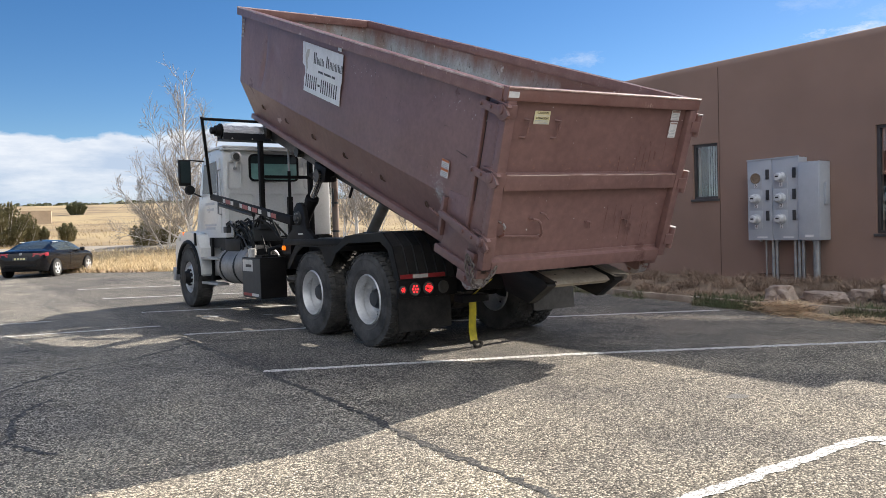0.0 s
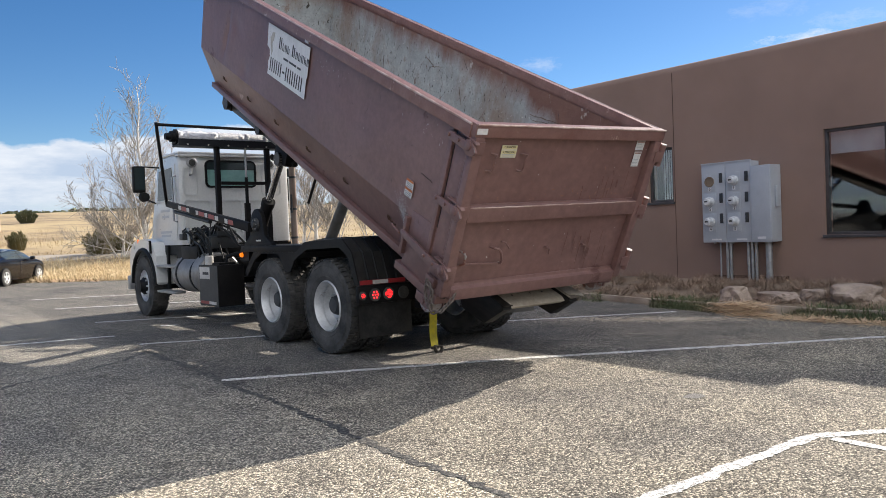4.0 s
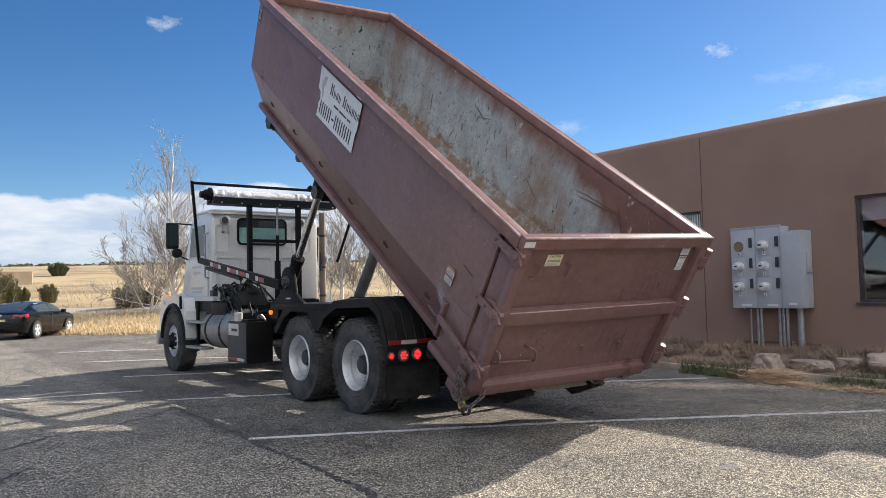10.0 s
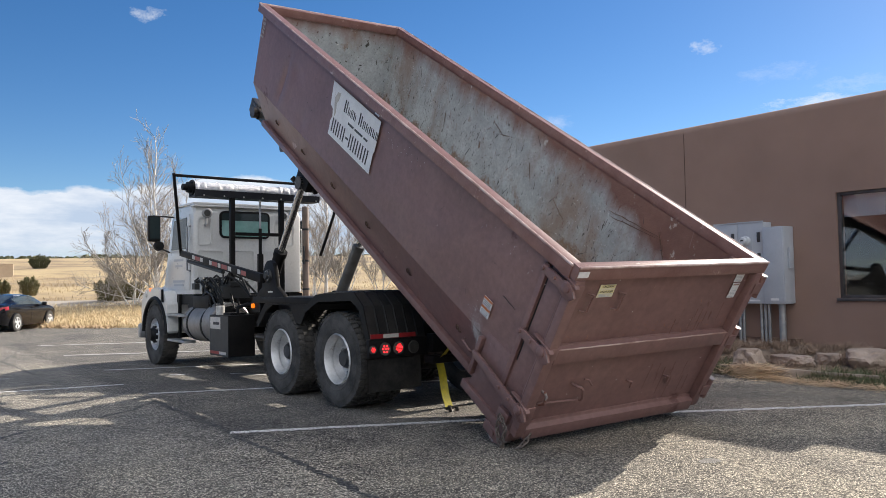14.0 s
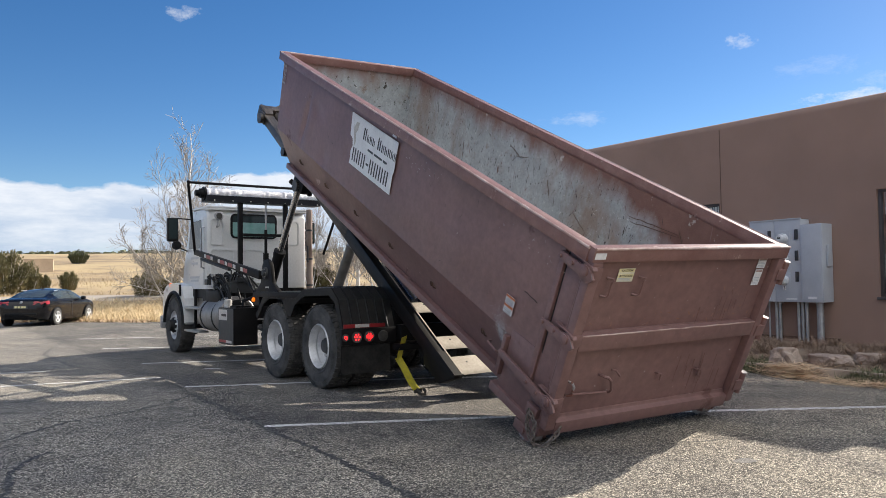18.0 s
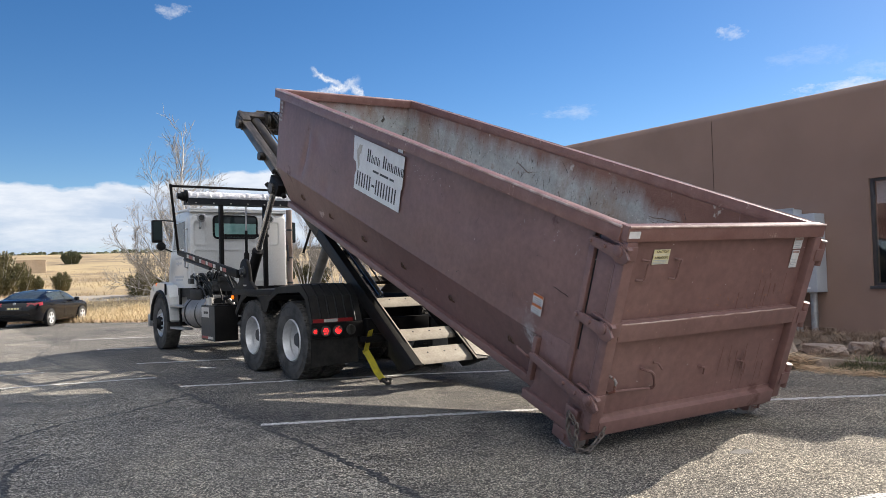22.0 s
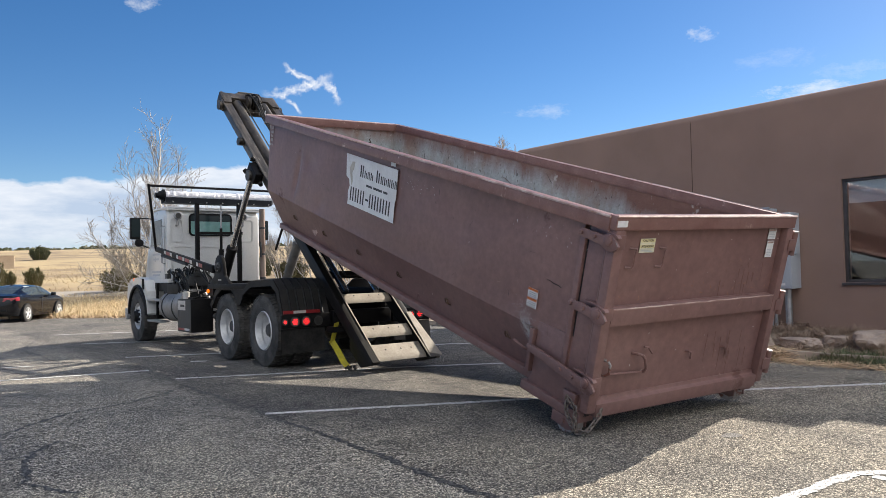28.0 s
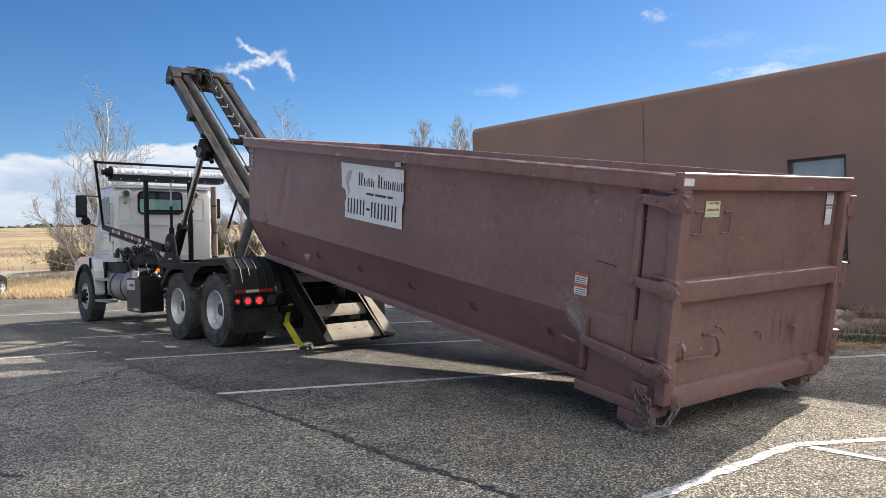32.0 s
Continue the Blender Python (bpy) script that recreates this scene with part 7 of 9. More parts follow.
    fp = P(Shape().box(0.54, 1.22, -1.46, -1.41, 0.585, 0.775), "lamp_panel", BLACKPAINT, bevel=0.008)
    for x, r in ((1.16, 0.032), (1.03, 0.055), (0.88, 0.055)):
        Shape().turned([(-1.46, r + 0.012), (-1.472, r + 0.012), (-1.474, r)], (x, 0, 0.675), "y", 20).link("lamp_ring", RUBBER, fp)
        led = Shape()
        for k in range(7):
            dx, dz = (0, 0) if k == 6 else (r * 0.62 * math.cos(k * 1.047), r * 0.62 * math.sin(k * 1.047))
            led.tube([(x + dx, -1.461, 0.675 + dz), (x + dx, -1.475, 0.675 + dz)], r * 0.16, 8)
        led.link("tail_lamp", REDLAMP, fp, "glowing red tail lamp")
        Shape().turned([(-1.466, 0.0), (-1.466, r)], (x, 0, 0.675), "y", 18).link("lamp_lens", REDLENS, fp)
    P(Shape().sheet((0.58, -1.43, 0.30), (1.24, -1.43, 0.29), (1.24, -1.43, 0.58), (0.58, -1.43, 0.58), 8, 5, lambda u, v, p: Vector((0, -0.03 * (1 - v) + 0.012 * noise.noise(p * 3), 0))).sheet((0.58, -1.42, 0.30), (0.58, -1.42, 0.58), (1.24, -1.42, 0.58), (1.24, -1.42, 0.29), 2, 2), "mudflap", FLAPPALE, "dusty grey rubber mudflap", smooth=60)
    P(Shape().box(-0.48, 0.48, -1.5, -1.38, 0.6, 0.8), "rear_crossbar", BLACKPAINT, bevel=0.01)
    P(Shape().box(-0.60, -0.25, -1.66, -1.50, 0.50, 0.58), "strap_bar", BLACKPAINT, bevel=0.01)
    # toolbox, valves and hoses behind the cab
    tb = P(Shape().box(-1.20, -0.80, 2.32, 3.02, 0.34, 0.93), "oil_tank", BLACKPAINT, "black steel oil tank with a pale maker's plate", bevel=0.012)
    Shape().box(-1.208, -1.205, 2.60, 2.98, 0.73, 0.90).link("maker_plate", REFLECT, tb)
    Shape().box(-1.2095, -1.2085, 2.64, 2.86, 0.79, 0.83).link("print_bar", SIGNBLACK, tb)
    Shape().tube([(-1.10, 2.86, 0.93), (-1.10, 2.86, 1.05), (-1.10, 2.86, 1.06)], [0.06, 0.06, 0.045], 16).link("filler_cap", REFLECT, tb, "white filler cap")
    Shape().box(-1.1, -0.85, 2.5, 2.75, 0.931, 0.96).link("tank_lid", PLASTIC, tb)
    Shape().tube([(-0.95, 2.55, 0.95), (-0.95, 2.55, 1.04), (-0.85, 2.45, 1.08), (-0.7, 2.3, 1.05)], 0.03, 10).link("return_pipe", PLASTIC, tb)
    Shape().box(-1.2045, -1.2, 2.33, 3.01, 0.35, 0.92).link("side_panel", GREYDARK, tb, "scuffed dark grey side panel", bevel=0.0)
    Shape().box(-1.2085, -1.205, 2.66, 2.98, 0.37, 0.41).link("reflector", REDREFLECT, tb)
    Shape().box(-1.2085, -1.205, 2.40, 2.655, 0.37, 0.41).link("reflector", REFLECT, tb)
    P(Shape().turned([(-1.19, 0.0), (-1.19, 0.028), (-1.16, 0.033), (-1.16, 0.0)], (0, 1.55, 1.08), "x", 16), "side_marker", AMBER, "amber side marker lamp")
    P(Shape().box(-1.16, -0.9, 1.35, 1.62, 1.0, 1.15), "marker_bracket", BLACKPAINT)
    P(Shape().box(-1.02, -0.15, 3.55, 4.22, 1.0, 1.2).box(-0.8, -0.3, 3.7, 4.1, 1.2, 1.32), "valve_deck", PLASTIC, "black deck with pump and valves behind the cab", bevel=0.012)
    vb = P(Shape().box(-0.98, -0.55, 3.05, 3.3, 1.16, 1.34).box(-0.9, -0.6, 3.0, 3.35, 1.34, 1.42), "valve_block", GREYDARK, "hydraulic valve block", bevel=0.01)
    rnd = random.Random(21)
    for k in range(3):
        x = -0.95 + 0.05 * k
        z = 1.45 + rnd.uniform(-0.05, 0.1)
        P(Shape().tube([(x, 3.1, 1.38), (x, 2.95, z + 0.08), (x + 0.05, 2.7, z), (x + rnd.uniform(-0.1, 0.15), 2.3, 1.2), (-0.5, 1.9 - 0.05 * k, 1.12)], 0.016, 8), "hydraulic_hose", HOSE)
    for k in range(4):
        Shape().tube([(-0.92 + 0.09 * k, 3.2, 1.42), (-0.92 + 0.09 * k, 3.2, 1.55)], 0.012, 6).link("valve_lever", GREYDARK, vb)
    P(Shape().tube([(-0.82, 2.2, 0.62), (-0.6, 1.6, 0.58), (-0.5, 1.0, 0.6)], 0.05, 10), "exhaust_pipe", GREASY)
    P(Shape().tube([(0.55, 1.5, 0.85), (0.95, 1.5, 0.85)], 0.14, 16), "air_tank", BLACKPAINT)
    for k in range(20):
        x, y = rnd.uniform(-1.12, -0.7), rnd.uniform(3.6, 4.1)
        z = rnd.uniform(1.2, 1.32)
        top = rnd.uniform(1.36, 1.52)
        P(Shape().tube([(x, y, z), (x - 0.01, y - 0.08, top - 0.03), (x - 0.02, y - 0.22, top), (x - 0.02, y - 0.42, top - 0.07), (x, y - 0.58, top - 0.22), (x + 0.02, y - 0.66, 1.0)], rnd.uniform(0.011, 0.018), 8), "hydraulic_hose", HOSE)
        P(Shape().tube([(x - 0.01, y - 0.06, top - 0.05), (x - 0.011, y - 0.09, top - 0.03)], 0.02, 8), "hose_coupling", GALV, "bright steel hose coupling")
    P(Shape().box(-1.12, -0.62, 3.86, 4.0, 1.30, 1.40), "valve_body", GREYDARK, "dark hydraulic valve body", bevel=0.01)
    for k in range(6):
        P(Shape().tube([(-1.08 + 0.085 * k, 3.93, 1.40), (-1.08 + 0.085 * k, 3.93, 1.455)], 0.02, 8), "valve_cap", GREYDARK)
    P(Shape().tube([(-1.13, 3.5, 1.20), (-1.14, 3.3, 1.27), (-1.14, 3.1, 1.22), (-1.13, 2.95, 1.06)], 0.012, 8), "steel_line", GREYDARK)
    for k in range(5):
        x, y = -1.05 + 0.1 * k, 3.75 + 0.07 * (k % 3)
        P(Shape().tube([(x, y, 1.25), (x, y, 1.46)], 0.03, 10).tube([(x, y, 1.46), (x, y, 1.49)], 0.04, 6), "valve_spool", GREYDARK if k % 2 else GALV)
    # strap with hook
    st = Shape()
    st.sheet((-0.048, 0, -0.52), (0.048, 0, -0.52), (0.048, 0, 0.0), (-0.048, 0, 0.0), 3, 12, lambda u, v, p: Vector((0, 0.02 * math.sin(3.14 * v) + 0.01 * math.sin(7 * v), 0)))
    st.sheet((0.048, 0.005, -0.52), (-0.048, 0.005, -0.52), (-0.048, 0.005, 0.0), (0.048, 0.005, 0.0), 3, 12, lambda u, v, p: Vector((0, 0.02 * math.sin(3.14 * v) + 0.01 * math.sin(7 * v), 0)))
    s = st.link("tie_strap", STRAP, t, "hanging yellow webbing strap with a steel hook", at=pose(-0.44, -1.62, 0.56))
    Shape().tube([(0, 0, -0.49), (-0.005, 0, -0.53), (0.015, 0, -0.575), (0.06, 0, -0.585), (0.09, 0, -0.55), (0.085, 0, -0.51)], 0.02, 8).box(-0.05, 0.05, -0.012, 0.016, -0.53, -0.50).link("strap_hook", GREASY, s)
    fold = Shape()
    for off in (0.0, 0.006):
        q = [(-0.06, 0.01, -0.05), (0.05, 0.01, 0.0), (0.15, -0.17, 0.17), (0.05, -0.19, 0.14)]
        fold.sheet(*[(x, y + off, z) for x, y, z in (q if not off else [q[1], q[0], q[3], q[2]])], 3, 5, lambda u, v, p: Vector((0, 0.012 * math.sin(6 * v), 0)))
    fold.link("strap_fold", STRAP, s)
    # hoist frame, hinged above the last axle
    h = Shape()
    for sx in (-1, 1):
        h.box(sx * 0.40, sx * 0.52, 1.3, 5.05, -0.02, 0.16)
    hoist = h.link("hoist_frame", GREASY, t, "raised greasy hoist frame with two long rails", at=pose(0, PIVOT[0], PIVOT[1]), bevel=0.01)
    for sx in (-1, 1):
        Shape().prism([(1.298, -0.02), (1.298, 0.16), (-1.70, 0.16), (-1.74, 0.13), (-1.55, -0.12), (-1.2, -0.14), (-1.1, -0.02)], sx * 0.40, sx * 0.52, "x").link("tail_rail", TAILBLACK, hoist, "black greased tail of the hoist rail", bevel=0.01)
        inner = sx * 0.40
        Shape().prism([(-1.72, 0.165), (0.4, 0.165), (0.4, 0.170), (-1.72, 0.170)], inner, sx * 0.418, "x").link("rail_wear_strip", WORNSTEEL, hoist, "bright worn rail edge")
        if sx > 0:
            Shape().prism([(0.425, -1.66), (0.615, -1.72), (0.55, -0.85), (0.47, -0.85)], 0.164, 0.176, "z").link("tail_flange", WORNSTEEL, hoist, "dusty worn steel flange at the tail")
        if sx > 0:
            Shape().prism([(-1.74, 0.13), (-1.74, 0.17), (-1.2, 0.17), (-1.2, 0.0), (-1.5, -0.06)], 0.525, 0.57, "x").link("tail_guide", TAILSHADE, hoist, "greasy tail guide plate")
        Shape().box(sx * 0.40, sx * 0.523, -1.735, -1.33, 0.161, 0.168).link("rail_cap", TAILSHADE if sx > 0 else TAILBLACK, hoist, "rail end worn to dusty steel")
        Shape().tube([(sx * 0.26, 1.2, 0.10), (sx * 0.26, 4.9, 0.10)], 0.085, 18).link("winch_cylinder", GREASY, hoist, "long winch cylinder")
        Shape().tube([(sx * 0.26, -0.3, 0.10), (sx * 0.26, 1.2, 0.10)], 0.05, 14).link("winch_rod", CHROME, hoist)
        Shape().turned([(sx * 0.52, 0.07), (sx * 0.62, 0.07), (sx * 0.62, 0.0)], (0, 3.65, 0.06), "x", 16).link("side_roller", GREASY, hoist)
        Shape().turned([(sx * 0.52, 0.09), (sx * 0.70, 0.09), (sx * 0.70, 0.0)], (0, 2.79, -0.06), "x", 16).link("cylinder_lug", GREASY, hoist)
        Shape().box(sx * 0.50, sx * 0.66, 2.60, 2.95, -0.10, 0.10).link("lug_plate", BLACKPAINT, hoist, bevel=0.01)
        Shape().tube([(sx * 0.12, 0.0, 0.12), (sx * 0.12, 4.95, 0.12)], 0.011, 6).link("cable", GREASY, hoist)
        Shape().box(sx * 0.515, sx * 0.56, 1.4, 5.0, 0.135, 0.158).link("rail_lip", GREASY, hoist, bevel=0.004)
        rq = random.Random(3 + sx)
        for k in range(7):
            q = Vector((sx * rq.uniform(0.53, 0.64), 2.75 + rq.uniform(-0.25, 0.25), rq.uniform(-0.14, 0.14)))
            Shape().tube([q, q + Vector((rq.uniform(-0.04, 0.04), rq.uniform(-0.07, 0.07), rq.uniform(-0.05, 0.05)))], rq.uniform(0.025, 0.045), 8).link("fitting", TAILBLACK, hoist)

    for y in (0.1, 0.75, 1.4, 2.2, 3.0):
        Shape().box(-0.40, 0.40, y, y + 0.12, 0.0, 0.05).link("hoist_crossmember", GREASY, hoist)
    for y0, y1 in ((-1.68, -1.40), (-1.24, -1.04), (-0.55, -0.38)):
        Shape().prism([(y0, 0.11), (y0 + 0.05, 0.135), (y1, 0.135), (y1, 0.125), (y0 + 0.05, 0.06)], -0.395, 0.395, "x").link("tail_plate", WORNSTEEL, hoist, "dusty worn steel tail plate")
        for x in (-0.2, 0.05, 0.22):
            Shape().tube([(x, (y0 + y1) / 2 + 0.04, 0.134), (x, (y0 + y1) / 2 + 0.04, 0.1362)], 0.012, 10).link("bolt_hole", SIGNBLACK, hoist)
    Shape().prism([(-0.54, 4.80), (-0.40, 4.80), (-0.36, 4.97), (0.36, 4.97), (0.40, 4.80), (0.54, 4.80), (0.54, 5.13), (0.50, 5.17), (0.45, 5.14), (0.30, 5.14), (0.24, 5.20), (-0.17, 5.20), (-0.24, 5.145), (-0.44, 5.14), (-0.49, 5.18), (-0.54, 5.14)], -0.03, 0.185, "z").link("hoist_head", GREASY, hoist, "greasy hoist head with a raised end plate", bevel=0.012)
    Shape().box(-0.395, 0.395, 4.74, 4.965, -0.04, 0.05).link("head_web", GREASY, hoist, bevel=0.008)
    # paler steel imitates sunlight along the head's top edge
    Shape().box(-0.165, 0.235, 5.201, 5.213, 0.05, 0.20).link("end_plate", STEELGREY, hoist, "worn pale end plate", bevel=0.003)
    for x in (-0.57, 0.57):
        Shape().turned([(x - 0.04, 0.0), (x - 0.04, 0.085), (x + 0.04, 0.085), (x + 0.04, 0.0)], (0, 4.86, 0.06), "x", 18).link("head_roller", GREASY, hoist)
    for x in (-0.05, 0.07):
        Shape().turned([(x - 0.03, 0.02), (x - 0.03, 0.13), (x, 0.10), (x + 0.03, 0.13), (x + 0.03, 0.02)], (0, 4.93, 0.14), "x", 24).link("sheave", GREASY, hoist)
    for k, (x0, x1, up) in enumerate(((-0.03, 0.05, 0.26), (0.02, 0.08, 0.24), (0.07, 0.11, 0.28))):
        hose = [(x0, 5.12, 0.19), (x0 + 0.01, 5.02, up), (x0 + 0.03, 4.86, up + 0.02), (x1, 4.66, 0.22), (x1, 4.4, 0.17), (x1, 3.4, 0.165), (x1 - 0.01, 2.2, 0.165)]
        Shape().tube(hose, 0.017, 7).link("hoist_hose", HOSE, hoist, "black hydraulic hose")
    loop = [(0.12, 4.75, 0.17), (0.17, 4.86, 0.29), (0.15, 4.99, 0.30), (0.10, 5.0, 0.20), (0.11, 4.7, 0.20), (0.15, 4.45, 0.16)]
    Shape().tube(loop, 0.012, 6).link("cable_loop", GREASY, hoist, "looped hoist cable end")
    for k in range(6):
        y = 4.5 - 0.3 * k
        Shape().box(0.03, 0.14, y - 0.02, y + 0.02, 0.14, 0.195).link("cable_clamp", GALV, hoist, bevel=0.006)
        Shape().tube([(0.13, y, 0.16), (0.15, y + 0.02, 0.20), (0.16, y + 0.07, 0.205)], 0.012, 6).link("clamp_bolt", GALV, hoist)
    # lift cylinders: barrels swing at their feet, rods follow the hoist
    cyl = []
    for sx in (-1, 1):
        bl = 0.82 if sx < 0 else 0.95
        b = Shape().tube([(0, 0, -0.1), (0, 0, bl)], 0.085, 18).tube([(0, 0, bl - 0.05), (0, 0, bl + 0.03)], 0.095, 18)
        ba = b.link("lift_barrel", BLACKPAINT if sx < 0 else STEELGREY, t, "hydraulic lift cylinder barrel", at=pose(sx * 0.62, FOOT[0], FOOT[1]))
        Shape().turned([(-0.1, 0.1), (0.1, 0.1)], (0, 0, 0), "x", 16).link("barrel_eye", BLACKPAINT, ba)
        r = Shape().tube([(0, 0, -1.5), (0, 0, 0.0)], 0.05, 16).turned([(-0.07, 0.09), (0.07, 0.09)], (0, 0, 0), "x", 16)
        ro = r.link("lift_rod", CHROME, t, "polished lift cylinder rod", at=pose(sx * 0.62, FOOT[0], 2.6))
        cyl.append((sx, ba, ro))
        P(Shape().box(sx * 0.5, sx * 0.75, FOOT[0] - 0.12, FOOT[0] + 0.12, 0.95, FOOT[1] + 0.02), "cylinder_foot", BLACKPAINT, bevel=0.01)
    return t, wheels, hoist, cyl, s


FLAPPALE = surface("pale_grey_rubber", (0.10, 0.092, 0.082), 0.85, other=(0.05, 0.047, 0.043), scale=4.0)
HOUSING = surface("blue_black_housing", (0.016, 0.018, 0.024), 0.45, gloss=0.3, other=(0.024, 0.026, 0.032), scale=5.0)
TANKALU = surface("grimy_aluminium", (0.33, 0.31, 0.29), 0.5, metal=0.35, other=(0.2, 0.185, 0.17), scale=4.0, fine=40.0)
STACK = surface("weathered_stack", (0.34, 0.27, 0.225), 0.55, metal=0.2, other=(0.18, 0.115, 0.085), scale=5.0, stretch=(1, 1, 0.3))
# grimy steel, darkened further to imitate shade under the container
TAILSHADE = surface("grimy_shaded_tail_steel", (0.17, 0.145, 0.12), 0.6, metal=0.2, other=(0.09, 0.077, 0.066), scale=5.0, fine=30.0, bump=0.2)
TAILBLACK = surface("greased_black_rail", (0.008, 0.0075, 0.007), 0.45, other=(0.02, 0.017, 0.015), scale=5.0, gloss=0.18, stretch=(3, 0.6, 3))
PIVOT = (-1.175, 1.181)
FOOT = (2.35, 1.15)
CABGLASS_SOLID = surface("teal_rear_glass", (0.27, 0.50, 0.47), 0.05, other=(0.15, 0.32, 0.30), scale=1.5, fine=5.0, bump=0.0, coat=1.0)
truck, truck_wheels, hoist, lift_cylinders, strap = make_truck()


# ---------------------------------------------------------------- parked car
class Compact(Shape):
    """Parts of a compact car, drawn at the size of a larger one."""

    def link(self, *a, **kw):
        self.v = [Vector((p.x * 0.91, p.y * 0.91, p.z * 0.86)) for p in self.v]
        return super().link(*a, **kw)


def glide(stations, y):
    """The stations' numbers at y, along a smooth curve through them."""
    n = len(stations)
    i = max(0, min(n - 2, sum(1 for q in stations if q[0] <= y) - 1))
    p0, p1, p2, p3 = stations[max(0, i - 1)], stations[i], stations[i + 1], stations[min(n - 1, i + 2)]
    u = (y - p1[0]) / (p2[0] - p1[0])
    got = []
    for a, b, c, d in zip(p0[1:], p1[1:], p2[1:], p3[1:]):
        h = p2[0] - p1[0]
        m1 = (c - a) / (p2[0] - p0[0]) * h
        m2 = (d - b) / (p3[0] - p1[0]) * h
        got.append(b * (1 + 2 * u) * (1 - u) ** 2 + m1 * u * (1 - u) ** 2 + c * u * u * (3 - 2 * u) - m2 * u * u * (1 - u))
    return got


def make_car():
    c = thing("parked_sedan", "black four-door sedan parked at the edge of the asphalt", "car", pose(-1.56, 21.37, 0.0, 0, 0, -32.0))
    # along y: half width at the sill, at the shoulder, at the roof's edge; heights of the sill, the shoulder and the roof
    stations = [(-2.15, 0.50, 0.54, 0.36, 0.46, 0.74, 0.77), (-2.12, 0.62, 0.68, 0.48, 0.38, 0.85, 0.90), (-2.06, 0.70, 0.77, 0.54, 0.30, 0.93, 0.985), (-1.92, 0.78, 0.85, 0.58, 0.25, 0.97, 1.045), (-1.6, 0.83, 0.875, 0.60, 0.22, 0.975, 1.10),
                (-1.2, 0.845, 0.885, 0.585, 0.2, 0.965, 1.265), (-0.75, 0.845, 0.885, 0.575, 0.2, 0.955, 1.405), (-0.2, 0.845, 0.885, 0.58, 0.2, 0.945, 1.455), (0.25, 0.845, 0.885, 0.575, 0.2, 0.935, 1.43), (0.65, 0.845, 0.885, 0.57, 0.2, 0.925, 1.32),
                (1.2, 0.845, 0.875, 0.60, 0.2, 0.905, 1.045), (1.65, 0.835, 0.86, 0.58, 0.22, 0.85, 0.945), (2.05, 0.77, 0.80, 0.53, 0.26, 0.73, 0.82), (2.3, 0.6, 0.6, 0.40, 0.35, 0.58, 0.64)]
    ys = [-2.15, -2.14, -2.12, -2.09, -2.06, -2.02, -1.97] + [-1.92 + 0.06 * k for k in range(68)] + [2.18, 2.24, 2.3]
    ring = []
    for y in ys:
        a, b, r, z0, z1, z2 = glide(stations, y)
        rise = z2 - z1
        half = [(0, a, z0), (1, b, z0 + 0.45 * (z1 - z0)), (2, b * 0.985, z1), (3, b * 0.45 + r * 0.55, z1 + rise * 0.56), (4, r, z2 - 0.13 * rise), (5, 0.0, z2)]
        pts = [glide(half, k / 5.0) for k in range(26)]
        pts = [(x, z if z < 0.5 else 0.5 + (z - 0.5) * 0.95) for x, z in pts]
        ring.append([Vector((x, y, z)) for x, z in pts] + [Vector((-x, y, z)) for x, z in pts[-2::-1]])
    m = len(ring[0])
    body = Compact()
    panels = {}

    def kind_of(y, z, s, wide):
        """Which panel covers the skin at y and z; s runs from 0 at the sill to 5 on the roof's middle line."""
        if 2.15 < s < 3.95 and -1.22 < y < 0.98:
            low, high = 0.985 + 0.012 * y, min(1.355, 1.30 + 0.32 * (y + 1.15), 1.36 - 0.44 * (y - 0.25))
            if low < z < high and not -0.13 < y < -0.05:
                return "side_window"
        if s > 4.1 and -1.62 < y < -0.78:
            return "rear_window"
        if s > 4.1 and 0.42 < y < 1.2:
            return "windscreen"
        if y < -1.70 and wide > 0.42 and 0.85 + 0.10 * (y + 2.1) < z < 0.945 and s < 2.6 + 2.0 * (y < -1.98):
            return "tail_lamp"
        return ""
    for i in range(len(ys) - 1):
        for j in range(m - 1):
            q = [ring[i][j], ring[i][j + 1], ring[i + 1][j + 1], ring[i + 1][j]]
            mid = (q[0] + q[1] + q[2] + q[3]) / 4
            s = (min(j, m - 2 - j) + 0.5) / 5.0
            which = kind_of(mid.y, 0.5 + (mid.z - 0.5) / 0.95, s, abs(mid.x))
            if which:
                if which in ("side_window", "tail_lamp"):
                    which = (which, mid.x > 0, which == "side_window" and mid.y > -0.09)
                else:
                    which = (which, True, True)
                out = (q[2] - q[0]).cross(q[3] - q[1])
                out = out.normalized() * (0.006 if out.dot(Vector((mid.x, 0, mid.z - 0.7))) > 0 else -0.006)
                panels.setdefault(which, Compact())
                o = len(panels[which].v)
                panels[which].v += [p + out for p in q]
                panels[which].f.append((o, o + 1, o + 2, o + 3))
                panels[which].mi.append(0)
    body.v = [p for r in ring for p in r]
    for i in range(len(ys) - 1):
        for j in range(m):
            k = (j + 1) % m
            body.f.append((i * m + j, i * m + k, (i + 1) * m + k, (i + 1) * m + j))
            body.mi.append(0)
    body.f += [tuple(range(m))[::-1], tuple(range((len(ys) - 1) * m, len(ys) * m))]
    body.mi += [0, 0]
    shell = body.link("body", CARPAINT, c, "glossy black sheet metal body", smooth=50)
    for name, stuff, note in (("side_window", CABINGLASS, "dark side window"), ("rear_window", CABINGLASS, "dark rear window"), ("windscreen", CABINGLASS, ""), ("tail_lamp", REDLENS, "red wrap-round tail lamp")):
        for key in sorted(panels):
            if key[0] == name:
                panels[key].link(name, stuff, c, note, smooth=50)
